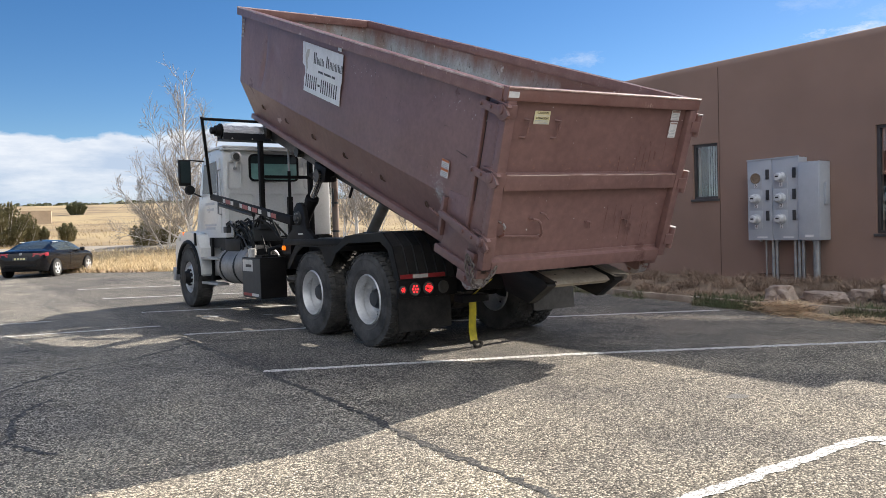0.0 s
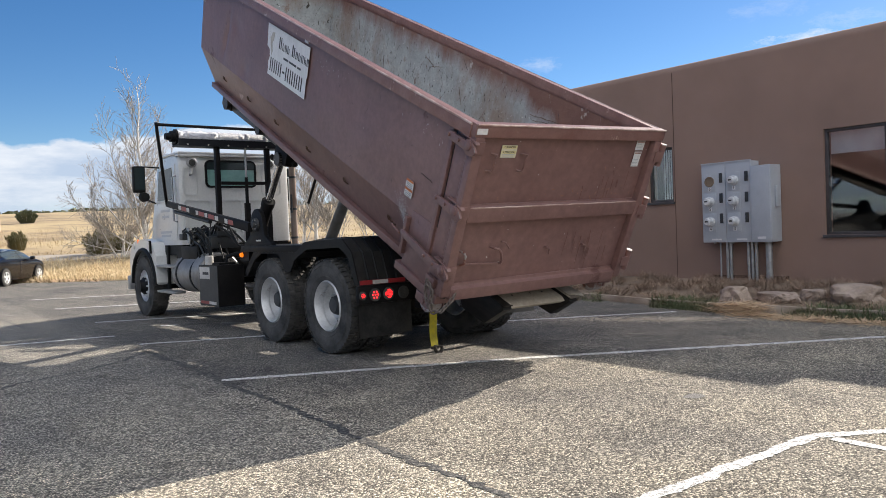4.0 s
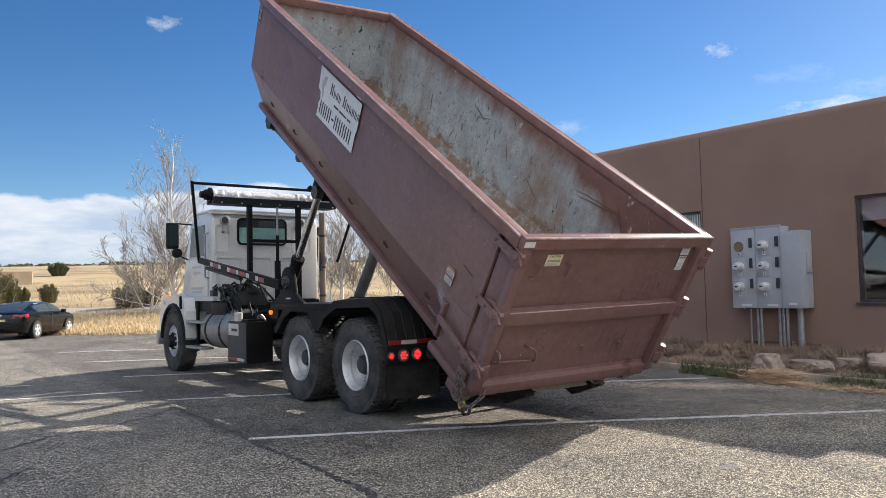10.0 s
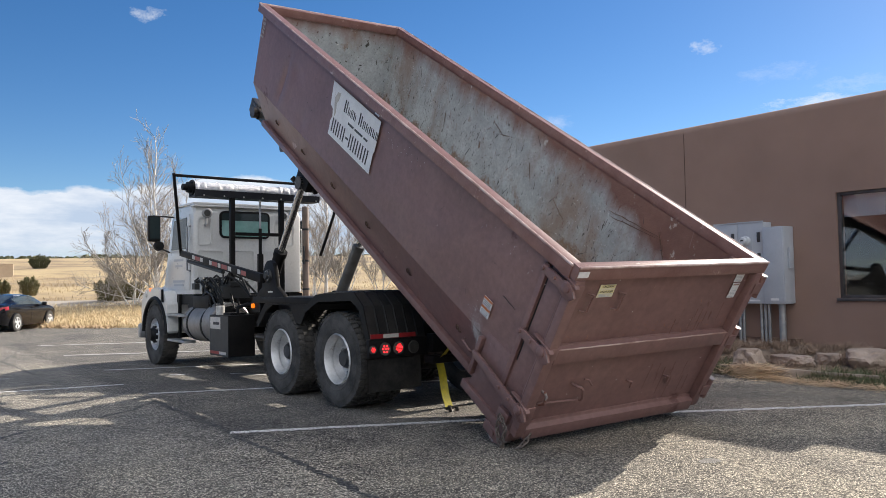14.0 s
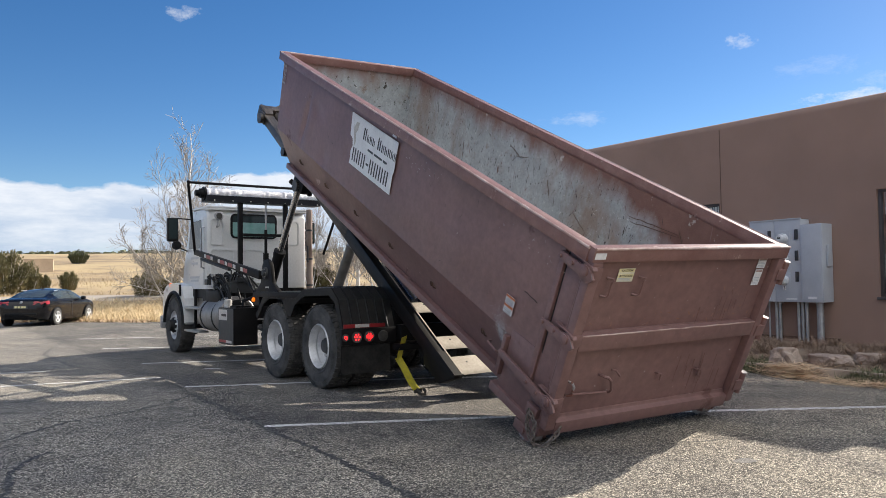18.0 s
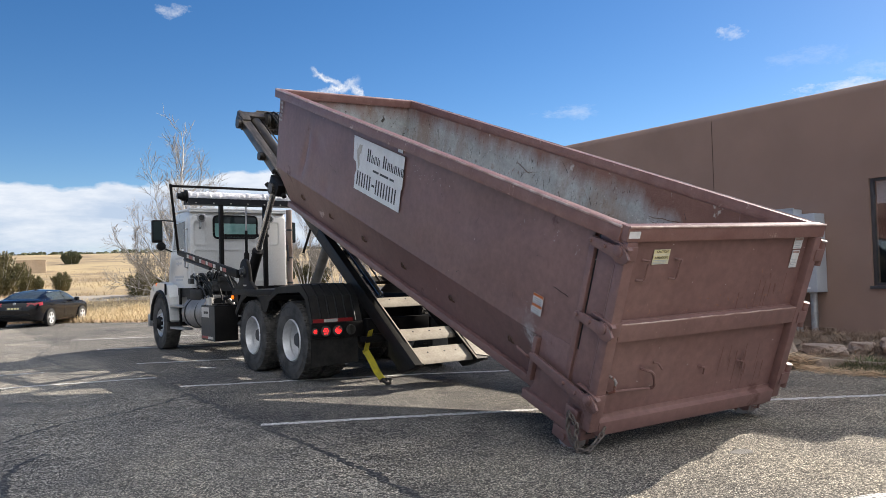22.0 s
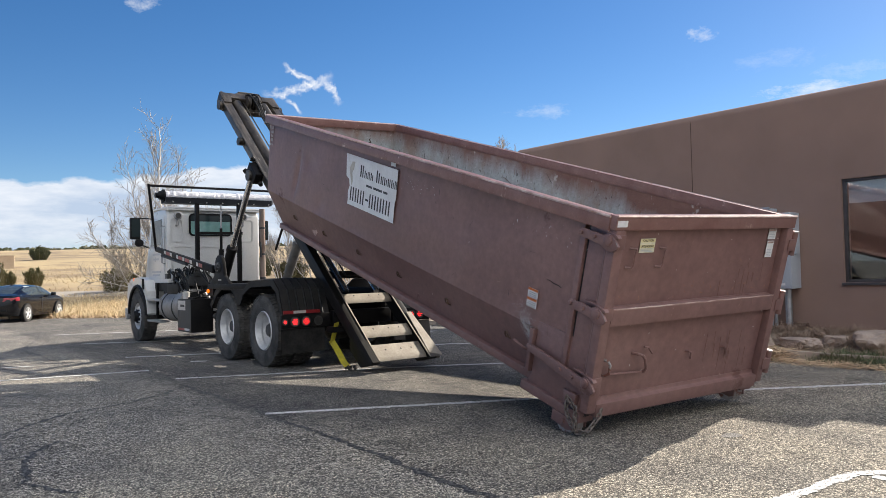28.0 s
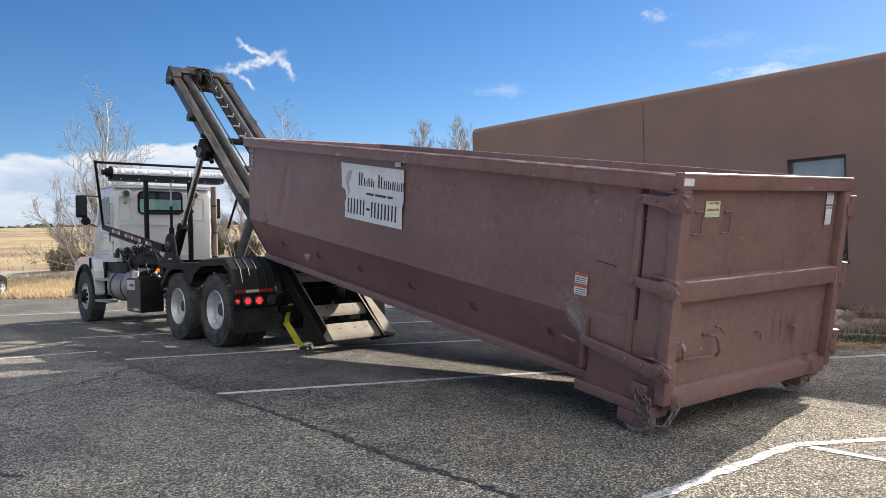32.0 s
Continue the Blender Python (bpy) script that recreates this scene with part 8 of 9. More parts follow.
    for sx in (-1, 1):
        arc = []
        for y in [-0.95 + 0.1 * k for k in range(20)]:
            a, b, r, z0, z1, z2 = glide(stations, y)
            high = max(0.985, min(1.365, 1.31 + 0.32 * (y + 1.15), 1.37 - 0.44 * (y - 0.25)))
            u = min(1.0, max(0.0, (high - z1) / max(0.05, 0.87 * (z2 - z1))))
            arc.append((sx * (b * 0.985 + (r - b * 0.985) * u + 0.004), y, 0.5 + (high - 0.5) * 0.95))
        Compact().tube(arc, 0.008, 6).link("window_trim", ALLOY, c, "bright window trim")
    for sx in (-1, 1):
        for y in (-1.34, 1.33):
            w = Compact().turned([(sx * 0.83, 0.32), (sx * 0.915, 0.32), (sx * 0.93, 0.29), (sx * 0.92, 0.22), (sx * 0.88, 0.2)], (0, y, 0.325), "x", 28).link("tyre", RUBBER, c)
            rim = Compact().turned([(sx * 0.90, 0.215), (sx * 0.925, 0.215), (sx * 0.915, 0.19), (sx * 0.86, 0.185)], (0, y, 0.325), "x", 24)
            rim.turned([(sx * 0.87, 0.05), (sx * 0.92, 0.05), (sx * 0.925, 0.0)], (0, y, 0.325), "x", 12)
            for k in range(5):
                mm = Matrix.Translation((0, y, 0.325)) @ Matrix.Rotation(2 * math.pi * k / 5, 4, "X")
                rim.box(min(sx * 0.895, sx * 0.92), max(sx * 0.895, sx * 0.92), -0.035, 0.035, 0.03, 0.2, 0, mm)
            rim.link("rim", ALLOY, w, "five-spoke alloy rim")
            Compact().turned([(sx * 0.78, 0.36), (sx * 0.912, 0.36)], (0, y, 0.335), "x", 24).link("wheel_arch", PLASTIC, c)
        Compact().box(min(sx * 0.92, sx * 1.08), max(sx * 0.92, sx * 1.08), 0.55, 0.68, 0.93, 1.06).link("wing_mirror", CARPAINT, c, bevel=0.03)
        Compact().box(min(sx * 0.909, sx * 0.93), max(sx * 0.909, sx * 0.93), -0.2, 0.0, 0.86, 0.89).link("door_handle", CARPAINT, c)
        Compact().box(min(sx * 0.907, sx * 0.912), max(sx * 0.907, sx * 0.912), -0.135, -0.125, 0.3, 0.93).link("door_gap", SIGNBLACK, c)
    Compact().box(-0.26, 0.26, -2.165, -2.10, 0.66, 0.78).link("registration_plate", GREYDARK, c, "dark registration plate with yellow marks")
    for x in (-0.17, -0.06, 0.05, 0.14):
        Compact().box(x - 0.035, x + 0.04, -2.169, -2.1655, 0.685, 0.755).link("plate_bar", SIGNYELLOW, c)
    Compact().turned([(-2.128, 0.0), (-2.126, 0.05), (-2.05, 0.05)], (0, 0, 0.895), "y", 14).link("badge", GALV, c)
    Compact().box(-0.55, 0.55, -2.158, -2.0, 0.42, 0.5).link("bumper_strip", PLASTIC, c, bevel=0.02)
    Compact().prism([(-0.6, 1.36), (-0.42, 1.38), (-0.6, 1.44)], -0.02, 0.02, "x").link("roof_fin", CARPAINT, c)


make_car()


# ---------------------------------------------------------------- trees and bushes
def bare_tree(at, height, seed, stems, spread, twigs=True, thin=1.0, label="bare leafless cottonwood with pale bark"):
    rnd = random.Random(seed)
    t = thing("bare_tree", label, "tree", Matrix.Translation(at), "bare trees")
    trunk, crown = Shape(), Shape()

    def grow(p, d, length, r, depth, sh):
        n = 5
        pts, rad = [p.copy()], [r]
        q, v = p.copy(), d.copy()
        for i in range(n):
            v = (v + Vector((rnd.uniform(-1, 1), rnd.uniform(-1, 1), rnd.uniform(-0.4, 0.9))) * 0.13).normalized()
            q = q + v * (length / n)
            pts.append(q.copy())
            rad.append(r * (1 - 0.72 * (i + 1) / n))
        sh.tube(pts, rad, 5 if depth < 2 else 3, caps=False)
        if depth >= (4 if twigs else 3) or length < 0.16:
            return
        kids = {0: 13, 1: 8, 2: 5, 3: 3}[depth]
        for k in range(kids):
            u = rnd.uniform(0.22 if depth else 0.3, 1.0)
            i = min(n - 1, int(u * n))
            base = pts[i].lerp(pts[i + 1], u * n - i)
            ax = (pts[i + 1] - pts[i]).normalized()
            out = ax.orthogonal().normalized()
            out.rotate(Matrix.Rotation(rnd.uniform(0, 2 * math.pi), 3, ax))
            way = (ax * rnd.uniform(0.6, 1.0) + out * rnd.uniform(0.45, 0.95) + Vector((0, 0, 0.5))).normalized()
            grow(base, way, length * rnd.uniform(0.32, 0.55) * (1.15 - 0.45 * u), max(0.0055 * thin, rad[i] * 0.5), depth + 1, crown)
    for k in range(stems):
        a = 2 * math.pi * k / max(1, stems) + rnd.uniform(-0.4, 0.4)
        lean = spread * (rnd.uniform(0.5, 1.2) if k else 0.12)
        d = Vector((math.cos(a) * lean, math.sin(a) * lean, 1)).normalized()
        grow(Vector((math.cos(a) * 0.12, math.sin(a) * 0.12, -0.1)), d, height * (1.0 if k == 0 else rnd.uniform(0.5, 0.82)), 0.011 * height * thin * (1 if k == 0 else 0.75), 0, trunk)
    trunk.link("trunk", BARK, t, fix=False, smooth=60)
    crown.link("crown", TWIG, t, "open crown of thin bare twigs", fix=False, smooth=60)
    return t


def juniper(at, wide, tall, seed, material=None, label="dense rounded olive-green juniper bush", full=1.25):
    """Upright plumes of small scaly sprays round a few stems; wide is the radius of the plumes' feet."""
    rnd = random.Random(seed)
    t = thing("juniper_bush", label, "bush", Matrix.Translation(at), "juniper bushes")
    stems, sh = Shape(), Shape()
    size = 0.020 + 0.018 * wide
    for k in range(int(16 + 16 * wide)):
        a, r = rnd.uniform(0, 6.28), wide * math.sqrt(rnd.random()) * 0.8
        foot = Vector((math.cos(a) * r * 0.35, math.sin(a) * r * 0.35, -0.05))
        lean = r / wide
        tip = Vector((math.cos(a) * r * 1.1, math.sin(a) * r * 1.1, tall * (1.0 - 0.5 * lean * lean) * rnd.uniform(0.72, 1.05)))
        stems.tube([foot, foot.lerp(tip, 0.5), tip], [0.04, 0.02, 0.006], 4)
        girth = wide * rnd.uniform(0.2, 0.34)
        for _ in range(int(150 * full)):
            u = rnd.uniform(0.08, 1.0)
            d = Vector((rnd.gauss(0, 1), rnd.gauss(0, 1), 0))
            d.normalize()
            p = foot.lerp(tip, u) + d * girth * (1.0 - 0.75 * u) * rnd.uniform(0.35, 1.1) + Vector((0, 0, rnd.uniform(-0.08, 0.08)))
            p.z = max(p.z, 0.02)
            for _ in range(2):
                up = (d * 0.7 + Vector((rnd.uniform(-0.5, 0.5), rnd.uniform(-0.5, 0.5), rnd.uniform(0.4, 1.4)))).normalized()
                s = up.orthogonal().normalized()
                s.rotate(Matrix.Rotation(rnd.uniform(0, 6.28), 3, up))
                l = size * rnd.uniform(1.6, 3.6)
                o = len(sh.v)
                sh.v += [p - s * size * 0.5, p + s * size * 0.5, p + up * l * 0.7 + s * size * 0.5, p + up * l - s * size * 0.05]
                sh.f.append((o, o + 1, o + 2, o + 3))
                sh.mi.append(0)
    stems.link("trunk", BARK, t, fix=False)
    sh.link("crown", material or JUNIPER, t, fix=False, smooth=0)
    return t


def leader_tree(at, height, seed, reach, limbs=30, low=0.1, lean=0.0, leaders=0, label="bare leafless cottonwood with pale bark"):
    """A straight leader with limbs that sweep upwards and end in many thin twigs."""
    rnd = random.Random(seed)
    t = thing("bare_tree", label, "tree", Matrix.Translation(at), "bare trees")
    trunk, crown = Shape(), Shape()

    def sweep(p, d, length, r, n, lift, wander):
        pts, rad, v = [p.copy()], [r], d.normalized()
        for i in range(n):
            v = (v + Vector((rnd.uniform(-1, 1), rnd.uniform(-1, 1), rnd.uniform(-0.6, 0.6))) * wander + Vector((0, 0, lift))).normalized()
            pts.append(pts[-1] + v * (length / n))
            rad.append(max(0.007, r * (1 - 0.8 * (i + 1) / n)))
        return pts, rad

    def along(pts, u):
        n = len(pts) - 1
        i = min(n - 1, int(u * n))
        return pts[i].lerp(pts[i + 1], u * n - i), (pts[i + 1] - pts[i]).normalized()

    def branch_off(ax, spread):
        out = ax.orthogonal().normalized()
        out.rotate(Matrix.Rotation(rnd.uniform(0, 6.283), 3, ax))
        return (ax + out * spread).normalized()
    pts, rad = sweep(Vector((0, 0, -0.15)), Vector((lean, 0, 1)), height, 0.016 * height, 12, 0.02, 0.05)
    trunk.tube(pts, rad, 7, caps=False)
    limb_list = []
    for k in range(leaders):
        # upright side stems that start low and run beside the leader
        base, ax = along(pts, rnd.uniform(0.06, 0.26))
        a = k * 2.4 + rnd.uniform(-0.5, 0.5)
        l = height * rnd.uniform(0.45, 0.74)
        limb_list.append(sweep(base, Vector((math.cos(a) * 0.55, math.sin(a) * 0.55, 1.0)), l, 0.0075 * height, 9, 0.10, 0.07) + (l, 1.9))
    for k in range(limbs):
        u = low + (0.95 - low) * (k + rnd.random()) / limbs
        base, ax = along(pts, u)
        a = k * 2.4 + rnd.uniform(-0.5, 0.5)
        out = Vector((math.cos(a), math.sin(a), 0))
        l = height * reach * (1.0 * (1 - u) ** 1.5 + 0.10) * rnd.uniform(0.7, 1.15)
        lp, lr = sweep(base, out * rnd.uniform(0.6, 1.0) + Vector((0, 0, 0.45 + 0.5 * u)), l, 0.022 * l + 0.01, 7, 0.09, 0.10)
        limb_list.append((lp, lr, l, 1.0))
    for lp, lr, l, more in limb_list:
        (trunk if more > 1 else crown).tube(lp, lr, 5, caps=False)
        for _ in range(int((6 + 6 * l) * (1.0 if more == 1 else 0.85))):
            w = rnd.uniform(0.2, 1.0)
            b2, ax2 = along(lp, w)
            l2 = l / more * rnd.uniform(0.16, 0.4) * (1.2 - 0.6 * w) + 0.1
            tp, tr = sweep(b2, branch_off(ax2, rnd.uniform(0.5, 1.0)), l2, 0.0085, 4, 0.12, 0.12)
            crown.tube(tp, tr, 3, caps=False)
            for _ in range(int(2 + 4 * l2)):
                b3, ax3 = along(tp, rnd.uniform(0.2, 1.0))
                qp, qr = sweep(b3, branch_off(ax3, rnd.uniform(0.4, 0.9)), rnd.uniform(0.15, 0.4), 0.0055, 3, 0.1, 0.12)
                crown.tube(qp, qr, 3, caps=False)
    trunk.link("trunk", BARK, t, fix=False, smooth=60)
    crown.link("crown", TWIG, t, "open crown of thin bare twigs", fix=False, smooth=60)
    return t


def spreading_tree(at, turn, seed, stems, label="bare leafless cottonwood with pale bark and long low limbs"):
    """Stems that sweep up from the foot: how far each reaches aside and away, how high, where it leaves the trunk, its girth."""
    rnd = random.Random(seed)
    t = thing("bare_tree", label, "tree", Matrix.Translation(at) @ pose(0, 0, 0, 0, 0, turn), "bare trees")
    trunk, crown = Shape(), Shape()

    def shoot(p, d, length, r, n, lift, wander):
        pts, rad, v = [p.copy()], [r], d.normalized()
        for i in range(n):
            v = (v + Vector((rnd.uniform(-1, 1), rnd.uniform(-1, 1), rnd.uniform(-0.6, 0.6))) * wander + Vector((0, 0, lift))).normalized()
            pts.append(pts[-1] + v * (length / n))
            rad.append(max(0.0066, r * (1 - 0.75 * (i + 1) / n)))
        return pts, rad

    def twigs(pts, rad, length, count, depth):
        n = len(pts) - 1
        for k in range(count):
            u = 0.22 + 0.78 * (k + rnd.random()) / count
            i = min(n - 1, int(u * n))
            base, ax = pts[i].lerp(pts[i + 1], u * n - i), (pts[i + 1] - pts[i]).normalized()
            out = ax.orthogonal().normalized()
            out.rotate(Matrix.Rotation(rnd.uniform(0, 6.283), 3, ax))
            l = length * rnd.uniform(0.6, 1.25) * (1.15 - 0.6 * u)
            tp, tr = shoot(base, ax + out * rnd.uniform(0.6, 1.25), l, max(0.0125 if depth == 0 else 0.0085, rad[i] * 0.55), 6 if depth == 0 else 4, 0.06, 0.15)
            crown.tube(tp, tr, 4 if depth == 0 else 3, caps=False)
            if depth == 0:
                twigs(tp, tr, 0.30 * l + 0.25, int(3 + 4 * l), 1)
    for side, away, high, start, girth in stems:
        foot = Vector((0.0, 0.0, start))
        tip = Vector((side, away, high))
        bow = foot.lerp(tip, 0.45) + Vector((side * 0.16, away * 0.16, -0.10 * (high - start) * min(1.0, abs(side))))
        pts = []
        for k in range(13):
            u = k / 12
            p = foot * (1 - u) ** 2 + bow * 2 * u * (1 - u) + tip * u * u
            pts.append(p + Vector((noise.noise(Vector((u * 5, side * 3, seed))), noise.noise(Vector((u * 5, high, seed + 9))), 0)) * 0.16 * u)
        rad = [girth * (1 - 0.88 * (k / 12) ** 0.8) for k in range(13)]
        trunk.tube(pts, rad, 7, caps=False)
        length = (tip - foot).length
        twigs(pts, rad, 0.21 * length + 0.3, int(8 + 4.2 * length), 0)
    trunk.link("trunk", BARK, t, fix=False, smooth=60)
    crown.link("crown", TWIG, t, "open crown of thin pale bare twigs", fix=False, smooth=60)
    return t


def at_bearing(azimuth, distance, sink=0.0):
    """A place on the ground seen from the car park's near end under a bearing."""
    x, y = -5.3 + distance * math.sin(radians(azimuth)), -8.2 + distance * math.cos(radians(azimuth))
    d = Vector((x, y)) - EDGE
    g = on_ground(d.dot(AWAY), d.dot(ALONG))
    return Vector((x, y, g.z - sink))


spreading_tree(at_bearing(16.2, 36.5), -16.2, 6, ((-0.05, 0.0, 7.5, -0.1, 0.12), (-0.35, 0.4, 6.9, 0.5, 0.06), (-1.45, -0.5, 5.9, 0.9, 0.06), (-2.3, 0.3, 3.9, 0.5, 0.055), (-3.0, -0.4, 2.9, 0.2, 0.05), (-3.2, 0.5, 0.9, 0.1, 0.035),
                                                   (0.85, 0.5, 6.3, 0.8, 0.055), (1.45, -0.3, 5.2, 0.6, 0.05), (2.2, 0.4, 4.0, 0.4, 0.05), (3.0, -0.2, 2.6, 0.2, 0.04), (0.3, 1.8, 4.8, 0.6, 0.05), (-0.6, -1.7, 4.6, 0.5, 0.05)))
spreading_tree(at_bearing(28.0, 41.0), -28.0, 8, ((0.1, 0.0, 7.7, -0.1, 0.11), (-1.3, 0.4, 6.2, 0.8, 0.06), (1.2, -0.3, 6.4, 0.9, 0.06), (-2.4, -0.4, 4.2, 0.5, 0.05), (2.2, 0.3, 4.4, 0.6, 0.05), (0.4, 1.5, 5.4, 0.7, 0.05)))
leader_tree(at_bearing(37.6, 44.0), 7.9, 9, 0.58, 36, 0.2, -0.03, 5)
leader_tree(at_bearing(41.2, 43.0), 8.0, 17, 0.6, 36, 0.2, 0.03, 5)
bare_tree(at_bearing(24.5, 39.0), 3.6, 23, 5, 0.6, label="low bare thicket of pale twigs")
bare_tree(at_bearing(27.0, 38.0), 3.4, 31, 6, 0.7, label="low bare thicket of pale twigs")
bare_tree(at_bearing(29.5, 39.0), 3.2, 33, 6, 0.7, label="low bare thicket of pale twigs")
bare_tree(at_bearing(32.0, 40.0), 3.0, 35, 6, 0.7, label="low bare thicket of pale twigs")
bare_tree(at_bearing(21.0, 38.0), 3.0, 27, 6, 0.8, label="low bare thicket of pale twigs")
bare_tree(at_bearing(14.6, 36.8), 3.4, 29, 7, 1.0, label="low bare thicket of pale twigs")
for k, (az, d, w, h, dark) in enumerate(((4.7, 43, 1.35, 2.25, 0), (3.2, 42.5, 1.35, 2.2, 0), (6.0, 43.5, 0.72, 1.55, 0), (6.85, 44, 0.42, 0.95, 0), (2.2, 42, 1.2, 1.9, 0), (0.5, 44, 1.4, 2.3, 0), (-1.5, 42, 1.3, 2.0, 0), (3.7, 39.5, 0.6, 1.1, 0),
                                         (8.33, 46, 0.62, 0.98, 0), (8.95, 112, 1.5, 1.75, 1), (13.2, 38.6, 0.9, 1.1, 0), (14.6, 39.2, 0.7, 0.9, 0), (25.2, 40, 1.0, 1.5, 0), (23.0, 52, 1.3, 1.5, 1))):
    juniper(at_bearing(az, d), w, h, 40 + k, JUNIPERDARK if dark else JUNIPER, "dark green juniper shrub on the dry field" if dark else "dense feathery olive-green juniper bush", 2.2 if d > 100 else 0.55 if 13 < az < 15 else 1.3)


def far_woods():
    rnd = random.Random(77)
    sh = Shape()
    for k in range(1100):
        w = -170 + 420 * k / 1100 + rnd.uniform(-2, 2)
        s = rnd.uniform(196, 240)
        p = on_ground(s, w * 1.25)
        h, r = rnd.uniform(0.5, 1.5), rnd.uniform(1.2, 3.0)
        for _ in range(9):
            c = p + Vector((rnd.uniform(-r, r), rnd.uniform(-r, r), rnd.uniform(0.1, 0.9) * h))
            a = rnd.uniform(0, 3.14)
            d = Vector((math.cos(a), math.sin(a), 0)) * rnd.uniform(0.4, 1.1)
            u = Vector((rnd.uniform(-0.3, 0.3), rnd.uniform(-0.3, 0.3), rnd.uniform(0.5, 0.9) * h * 0.6))
            o = len(sh.v)
            sh.v += [c - d, c + d, c + d * 0.6 + u, c - d * 0.5 + u * 1.2]
            sh.f.append((o, o + 1, o + 2, o + 3))
            sh.mi.append(0)
    tagged(sh.link("far_woods", JUNIPERDARK, fix=False, smooth=0), "dark line of low woods along the ridge", "woods", kind="stuff")


far_woods()


def on_verge(rnd):
    w = rnd.uniform(-14, 22)
    e = edge_at(w)
    return on_ground(e + (2.6 - e) * rnd.random() ** 1.3, w)


def litter(rnd):
    w = rnd.uniform(1.0, 6.0)
    return on_ground(edge_at(w) + rnd.uniform(-0.5, 0.3), w)


def beyond(rnd):
    s, w = 7.5 + 50 * rnd.random() ** 1.8, rnd.uniform(-22, 50)
    if noise.noise(Vector((s * 0.12, w * 0.12, 0))) < rnd.uniform(-0.5, 0.3):
        return None
    return on_ground(s, w)


def low_verge(rnd):
    s, w = 2.2 + 3.0 * rnd.random() ** 1.4, rnd.uniform(-16, 26)
    return on_ground(s, w)


blades("verge_grass", 52000, on_verge, 0.30, 0.008, VERGESTRAW, "tall dry yellow grass along the edge of the asphalt", "grass", 31, 0.9)
blades("verge_grass", 12000, low_verge, 0.14, 0.01, VERGESTRAW, "short dry grass beside the gravel road", "grass", 34, 0.9)
blades("field_grass", 26000, beyond, 0.15, 0.012, FIELDSTRAW, "sparse dry yellow grass over the field", "grass", 32, 0.9)
blades("verge_litter", 500, litter, 0.12, 0.02, STRAW, "dry twigs and straw at the asphalt's edge", "straw", 33, 3.0)


def far_house():
    p = at_bearing(6.75, 90)
    h = thing("distant_building", "low tan plaster building far off in the field", "building", Matrix.Translation(p) @ pose(0, 0, 0, 0, 0, -8))
    Shape().box(-1.6, 1.05, -2, 2, -0.5, 1.15).link("wall", TAN, h)
    Shape().box(-1.62, 1.07, -2.02, 2.02, 1.152, 1.22).link("roof", TAN, h)


far_house()


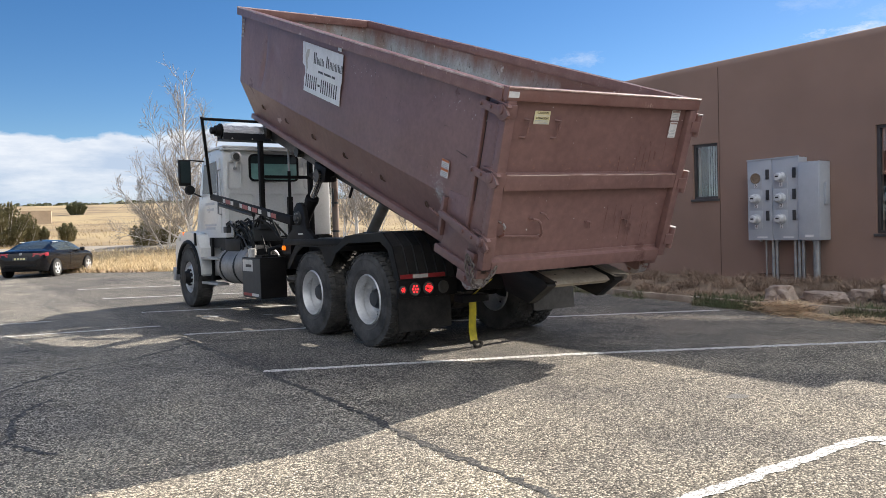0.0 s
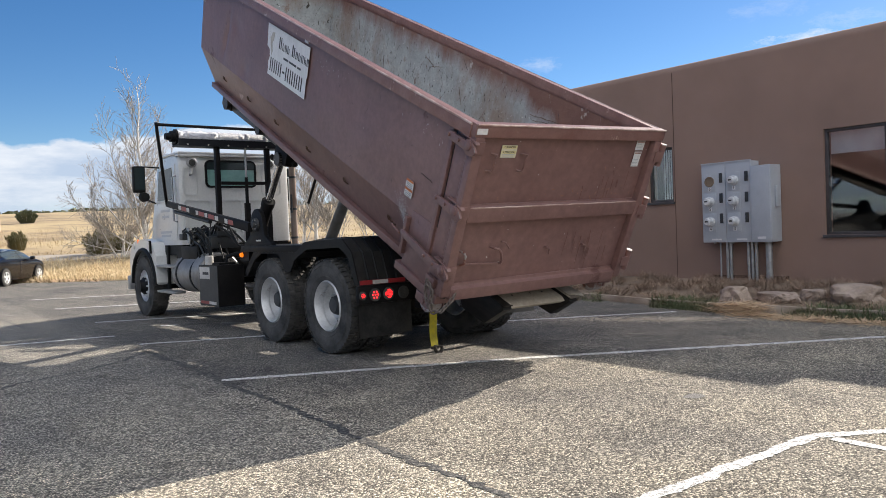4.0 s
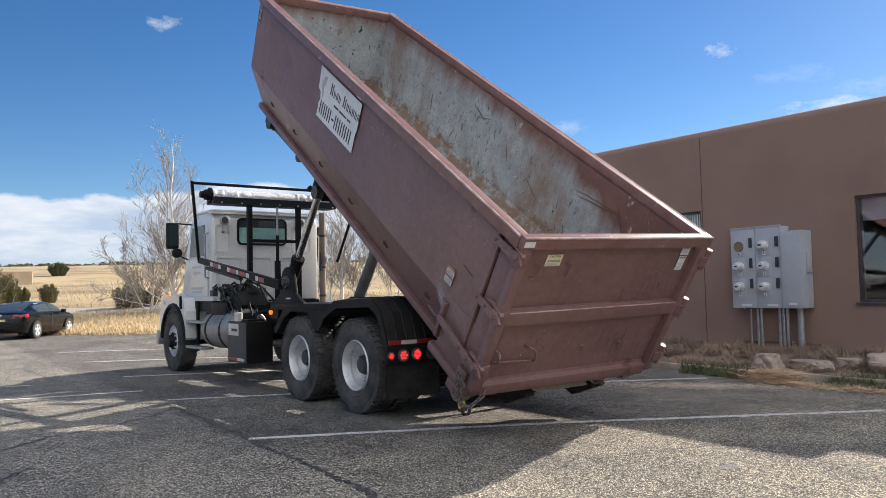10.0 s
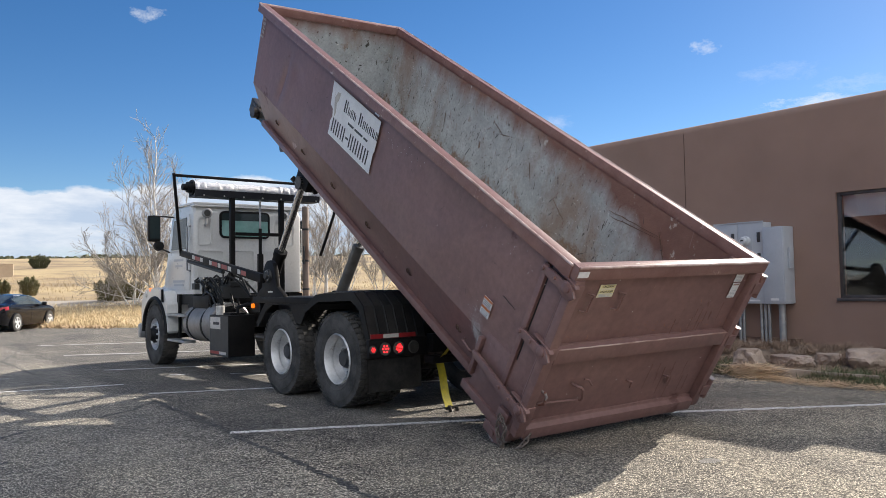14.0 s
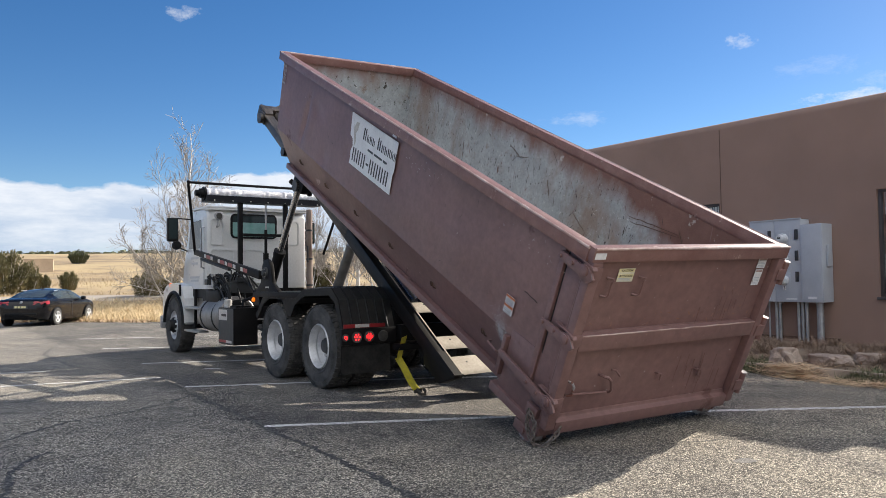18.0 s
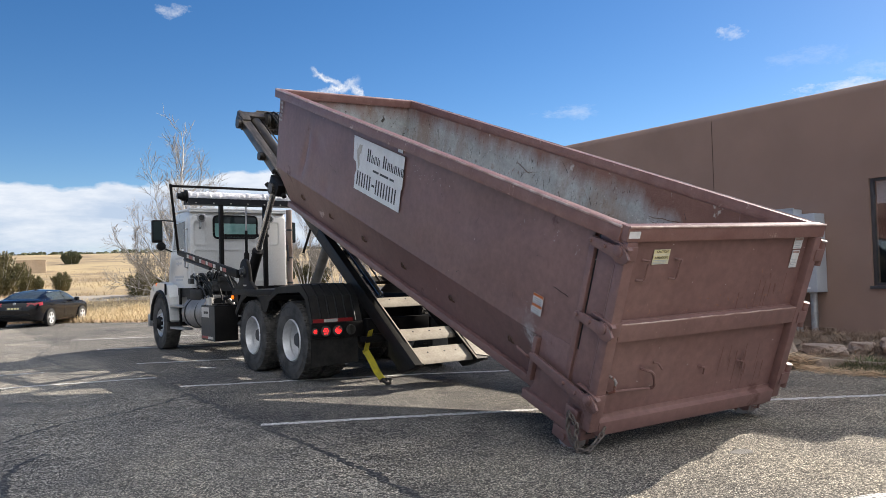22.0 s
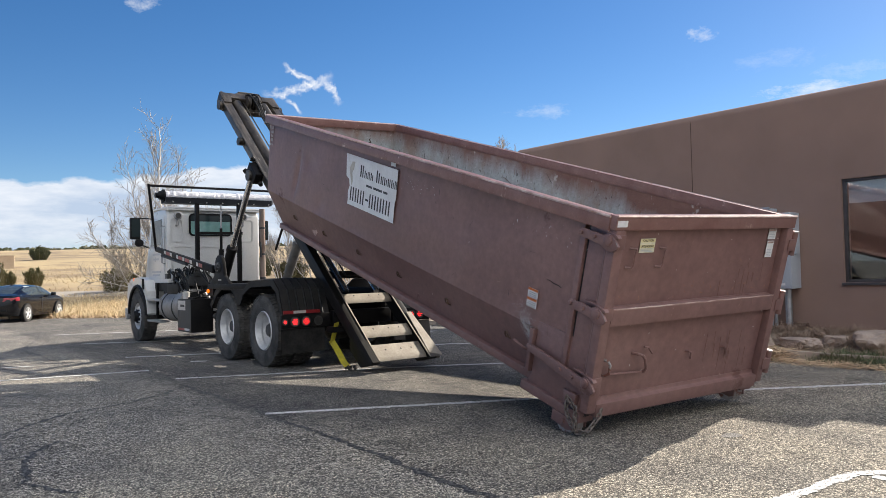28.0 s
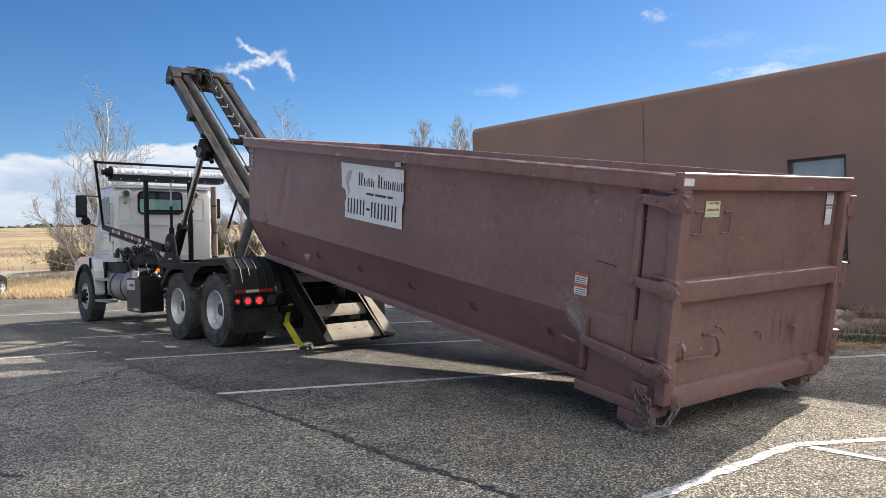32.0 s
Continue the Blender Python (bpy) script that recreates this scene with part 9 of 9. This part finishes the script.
# ---------------------------------------------------------------- what moves
def motions():
    # time, way driven
    drive = [(0, 0.000), (6, 0.000), (12.5, 0.000), (13, 0.000), (13.5, 0.005), (14, 0.027), (14.5, 0.152), (15.5, 0.535), (16.5, 0.939), (17, 1.121), (17.5, 1.276), (18, 1.414), (18.5, 1.534), (19, 1.668), (19.5, 1.737), (20, 1.809), (20.5, 1.845), (21, 1.911), (21.5, 2.009), (22, 2.156), (22.5, 2.293), (23, 2.526), (23.5, 2.744), (24, 2.889), (24.5, 2.945), (25, 2.945), (25.5, 2.945), (26, 2.945), (26.5, 2.945), (28.5, 2.945), (29, 2.945), (29.5, 2.945), (30, 2.945), (30.5, 2.945), (31, 2.945), (31.5, 2.945), (32, 2.945)]
    way = {}
    rows, rolls = [], []
    for t, d in drive:
        u = min(1.0, d / 2.9)
        rows.append((t, pose(0.098 * u, d, 0, 0, 0, 1.22 + (-0.81) * u)))
        way[t] = d
    walk(truck, rows)
    for w in truck_wheels:
        x, y = w.location.x, w.location.y
        walk(w, [(t, pose(x, y, 0.525, -math.degrees(d / 0.525))) for t, d in drive])
    # time, x, y, z, tilt, turn and lean of the container
    tilted = [
        (0, -0.068, -2.884, 0.924, 19.17, -2.78, -0.85),
        (0.5, -0.062, -2.879, 0.901, 20.04, -2.80, -0.87),
        (1, -0.057, -2.865, 0.875, 20.91, -2.81, -0.90),
        (1.5, -0.051, -2.847, 0.853, 21.76, -2.82, -0.93),
        (2, -0.045, -2.836, 0.832, 22.58, -2.83, -0.96),
        (2.5, -0.039, -2.826, 0.807, 23.43, -2.84, -0.99),
        (3, -0.033, -2.815, 0.783, 24.26, -2.85, -1.02),
        (3.5, -0.030, -2.807, 0.762, 25.08, -2.87, -1.03),
        (5.5, -0.015, -2.795, 0.664, 28.10, -2.96, -1.09),
        (6, -0.011, -2.784, 0.642, 28.91, -2.98, -1.10),
        (6.5, -0.008, -2.764, 0.621, 29.73, -3.00, -1.11),
        (7, -0.004, -2.738, 0.605, 30.49, -3.02, -1.12),
        (7.5, -0.001, -2.723, 0.588, 31.22, -3.03, -1.12),
        (8, 0.002, -2.721, 0.565, 31.91, -3.05, -1.13),
        (8.5, 0.006, -2.717, 0.544, 32.61, -3.07, -1.13),
        (9, 0.009, -2.708, 0.521, 33.34, -3.08, -1.14),
        (9.5, 0.015, -2.711, 0.492, 33.86, -3.08, -1.13),
        (10, 0.021, -2.751, 0.454, 34.04, -3.08, -1.12),
        (10.5, 0.026, -2.833, 0.390, 34.12, -3.08, -1.11),
        (11, 0.032, -2.927, 0.318, 34.20, -3.08, -1.10),
        (11.5, 0.038, -3.022, 0.245, 34.22, -3.06, -1.07),
        (12, 0.043, -3.118, 0.177, 34.21, -3.04, -1.04),
        (12.5, 0.047, -3.218, 0.130, 34.07, -3.05, -1.01),
        (13, 0.045, -3.330, 0.116, 33.59, -3.05, -1.00),
        (13.5, 0.043, -3.437, 0.118, 32.88, -3.03, -1.00),
        (14, 0.041, -3.508, 0.122, 32.16, -3.01, -0.99),
        (14.5, 0.037, -3.542, 0.125, 31.51, -3.02, -0.99),
        (16.5, 0.021, -3.476, 0.143, 28.09, -3.04, -1.01),
        (17, 0.017, -3.480, 0.143, 27.32, -3.04, -1.01),
        (17.5, 0.011, -3.495, 0.143, 26.59, -3.05, -1.00),
        (18, 0.006, -3.526, 0.147, 25.86, -3.07, -0.99),
        (18.5, -0.000, -3.564, 0.152, 25.12, -3.08, -0.98),
        (19, -0.005, -3.611, 0.155, 24.41, -3.08, -0.97),
        (19.5, -0.009, -3.683, 0.157, 23.67, -3.11, -0.97),
        (20, -0.012, -3.782, 0.158, 22.87, -3.12, -0.96),
        (20.5, -0.015, -3.889, 0.161, 22.05, -3.13, -0.96),
        (21, -0.018, -3.986, 0.162, 21.27, -3.15, -0.95),
        (21.5, -0.019, -4.043, 0.160, 20.58, -3.17, -0.96),
        (22, -0.019, -4.067, 0.161, 19.85, -3.18, -0.98),
        (22.5, -0.020, -4.062, 0.164, 19.06, -3.20, -0.99),
        (23, -0.020, -4.012, 0.170, 18.28, -3.22, -1.00),
        (23.5, -0.018, -3.946, 0.175, 17.55, -3.24, -1.01),
        (24, -0.015, -3.886, 0.177, 17.14, -3.26, -1.02),
        (24.5, -0.014, -3.828, 0.173, 17.08, -3.30, -1.03),
        (25, -0.011, -3.796, 0.171, 17.17, -3.32, -1.04),
        (25.5, -0.007, -3.798, 0.171, 17.26, -3.32, -1.06),
        (26, -0.003, -3.806, 0.170, 17.39, -3.33, -1.07),
        (26.5, 0.001, -3.809, 0.172, 17.50, -3.35, -1.09),
        (28.5, -0.001, -4.182, 0.185, 15.54, -3.39, -1.17),
        (29, -0.003, -4.333, 0.187, 14.65, -3.40, -1.17),
        (29.5, -0.004, -4.481, 0.191, 13.72, -3.42, -1.18),
        (30, -0.006, -4.630, 0.194, 12.80, -3.42, -1.19),
        (30.5, -0.004, -4.781, 0.195, 11.92, -3.42, -1.19),
        (31, -0.002, -4.926, 0.202, 11.02, -3.41, -1.18),
        (31.5, 0.001, -5.062, 0.209, 10.14, -3.43, -1.20),
        (32, 0.003, -5.189, 0.209, 9.30, -3.44, -1.21),
    ]
    walk(container, [(t, pose(x, y, z, a, lean, turn)) for t, x, y, z, a, turn, lean in tilted])
    # time, slope of the hoist
    raised = [(0, 19.31), (1, 21.04), (2, 22.69), (3, 24.36), (3.5, 25.15), (5.5, 28.07), (6, 28.86), (7, 30.38), (8, 31.75), (9, 33.13), (10, 33.79), (11, 33.92), (12, 33.91), (12.5, 33.76), (16.5, 36.15), (17, 36.15), (17.5, 36.15), (18, 36.15), (18.5, 36.15), (19, 36.15), (19.5, 36.15), (20, 36.15), (20.5, 36.15), (21, 36.15), (21.5, 36.15), (22, 36.15), (22.5, 36.15), (23, 36.15), (23.5, 36.15), (24, 36.15), (24.5, 36.99), (25, 37.77), (25.5, 38.69), (26, 39.61), (26.5, 40.40), (28.5, 41.70), (29, 41.70), (29.5, 41.70), (30, 41.70), (30.5, 41.70), (31, 41.70), (31.5, 41.70), (32, 41.70)]
    walk(hoist, [(t, pose(0, PIVOT[0], PIVOT[1], a)) for t, a in raised])
    for sx, barrel, rod in lift_cylinders:
        lower, upper = [], []
        for t, a in raised:
            c, s = math.cos(radians(a)), math.sin(radians(a))
            top = Vector((sx * 0.62, PIVOT[0] + 2.79 * c + 0.06 * s, PIVOT[1] + 2.79 * s - 0.06 * c))
            foot = Vector((sx * 0.62, FOOT[0], FOOT[1]))
            d = top - foot
            tip = math.degrees(math.atan2(-d.y, d.z))
            lean = math.degrees(math.atan2(d.x, math.hypot(d.y, d.z)))
            turn = pose(0, 0, 0, tip) @ pose(0, 0, 0, 0, lean)
            lower.append((t, Matrix.Translation(foot) @ turn))
            upper.append((t, Matrix.Translation(top) @ turn))
        walk(barrel, lower)
        walk(rod, upper)
    walk(strap, [(0, pose(-0.44, -1.62, 0.58, 0, -1)), (12, pose(-0.44, -1.62, 0.58, 0, -1)), (13.5, pose(-0.46, -1.62, 0.56, -8, -1)), (15.0, pose(-0.54, -1.62, 0.47, -34, -4)), (16.5, pose(-0.59, -1.62, 0.42, -44, -6)), (24, pose(-0.59, -1.62, 0.41, -46, -6)), (32, pose(-0.58, -1.62, 0.36, -50, -6))])


motions()
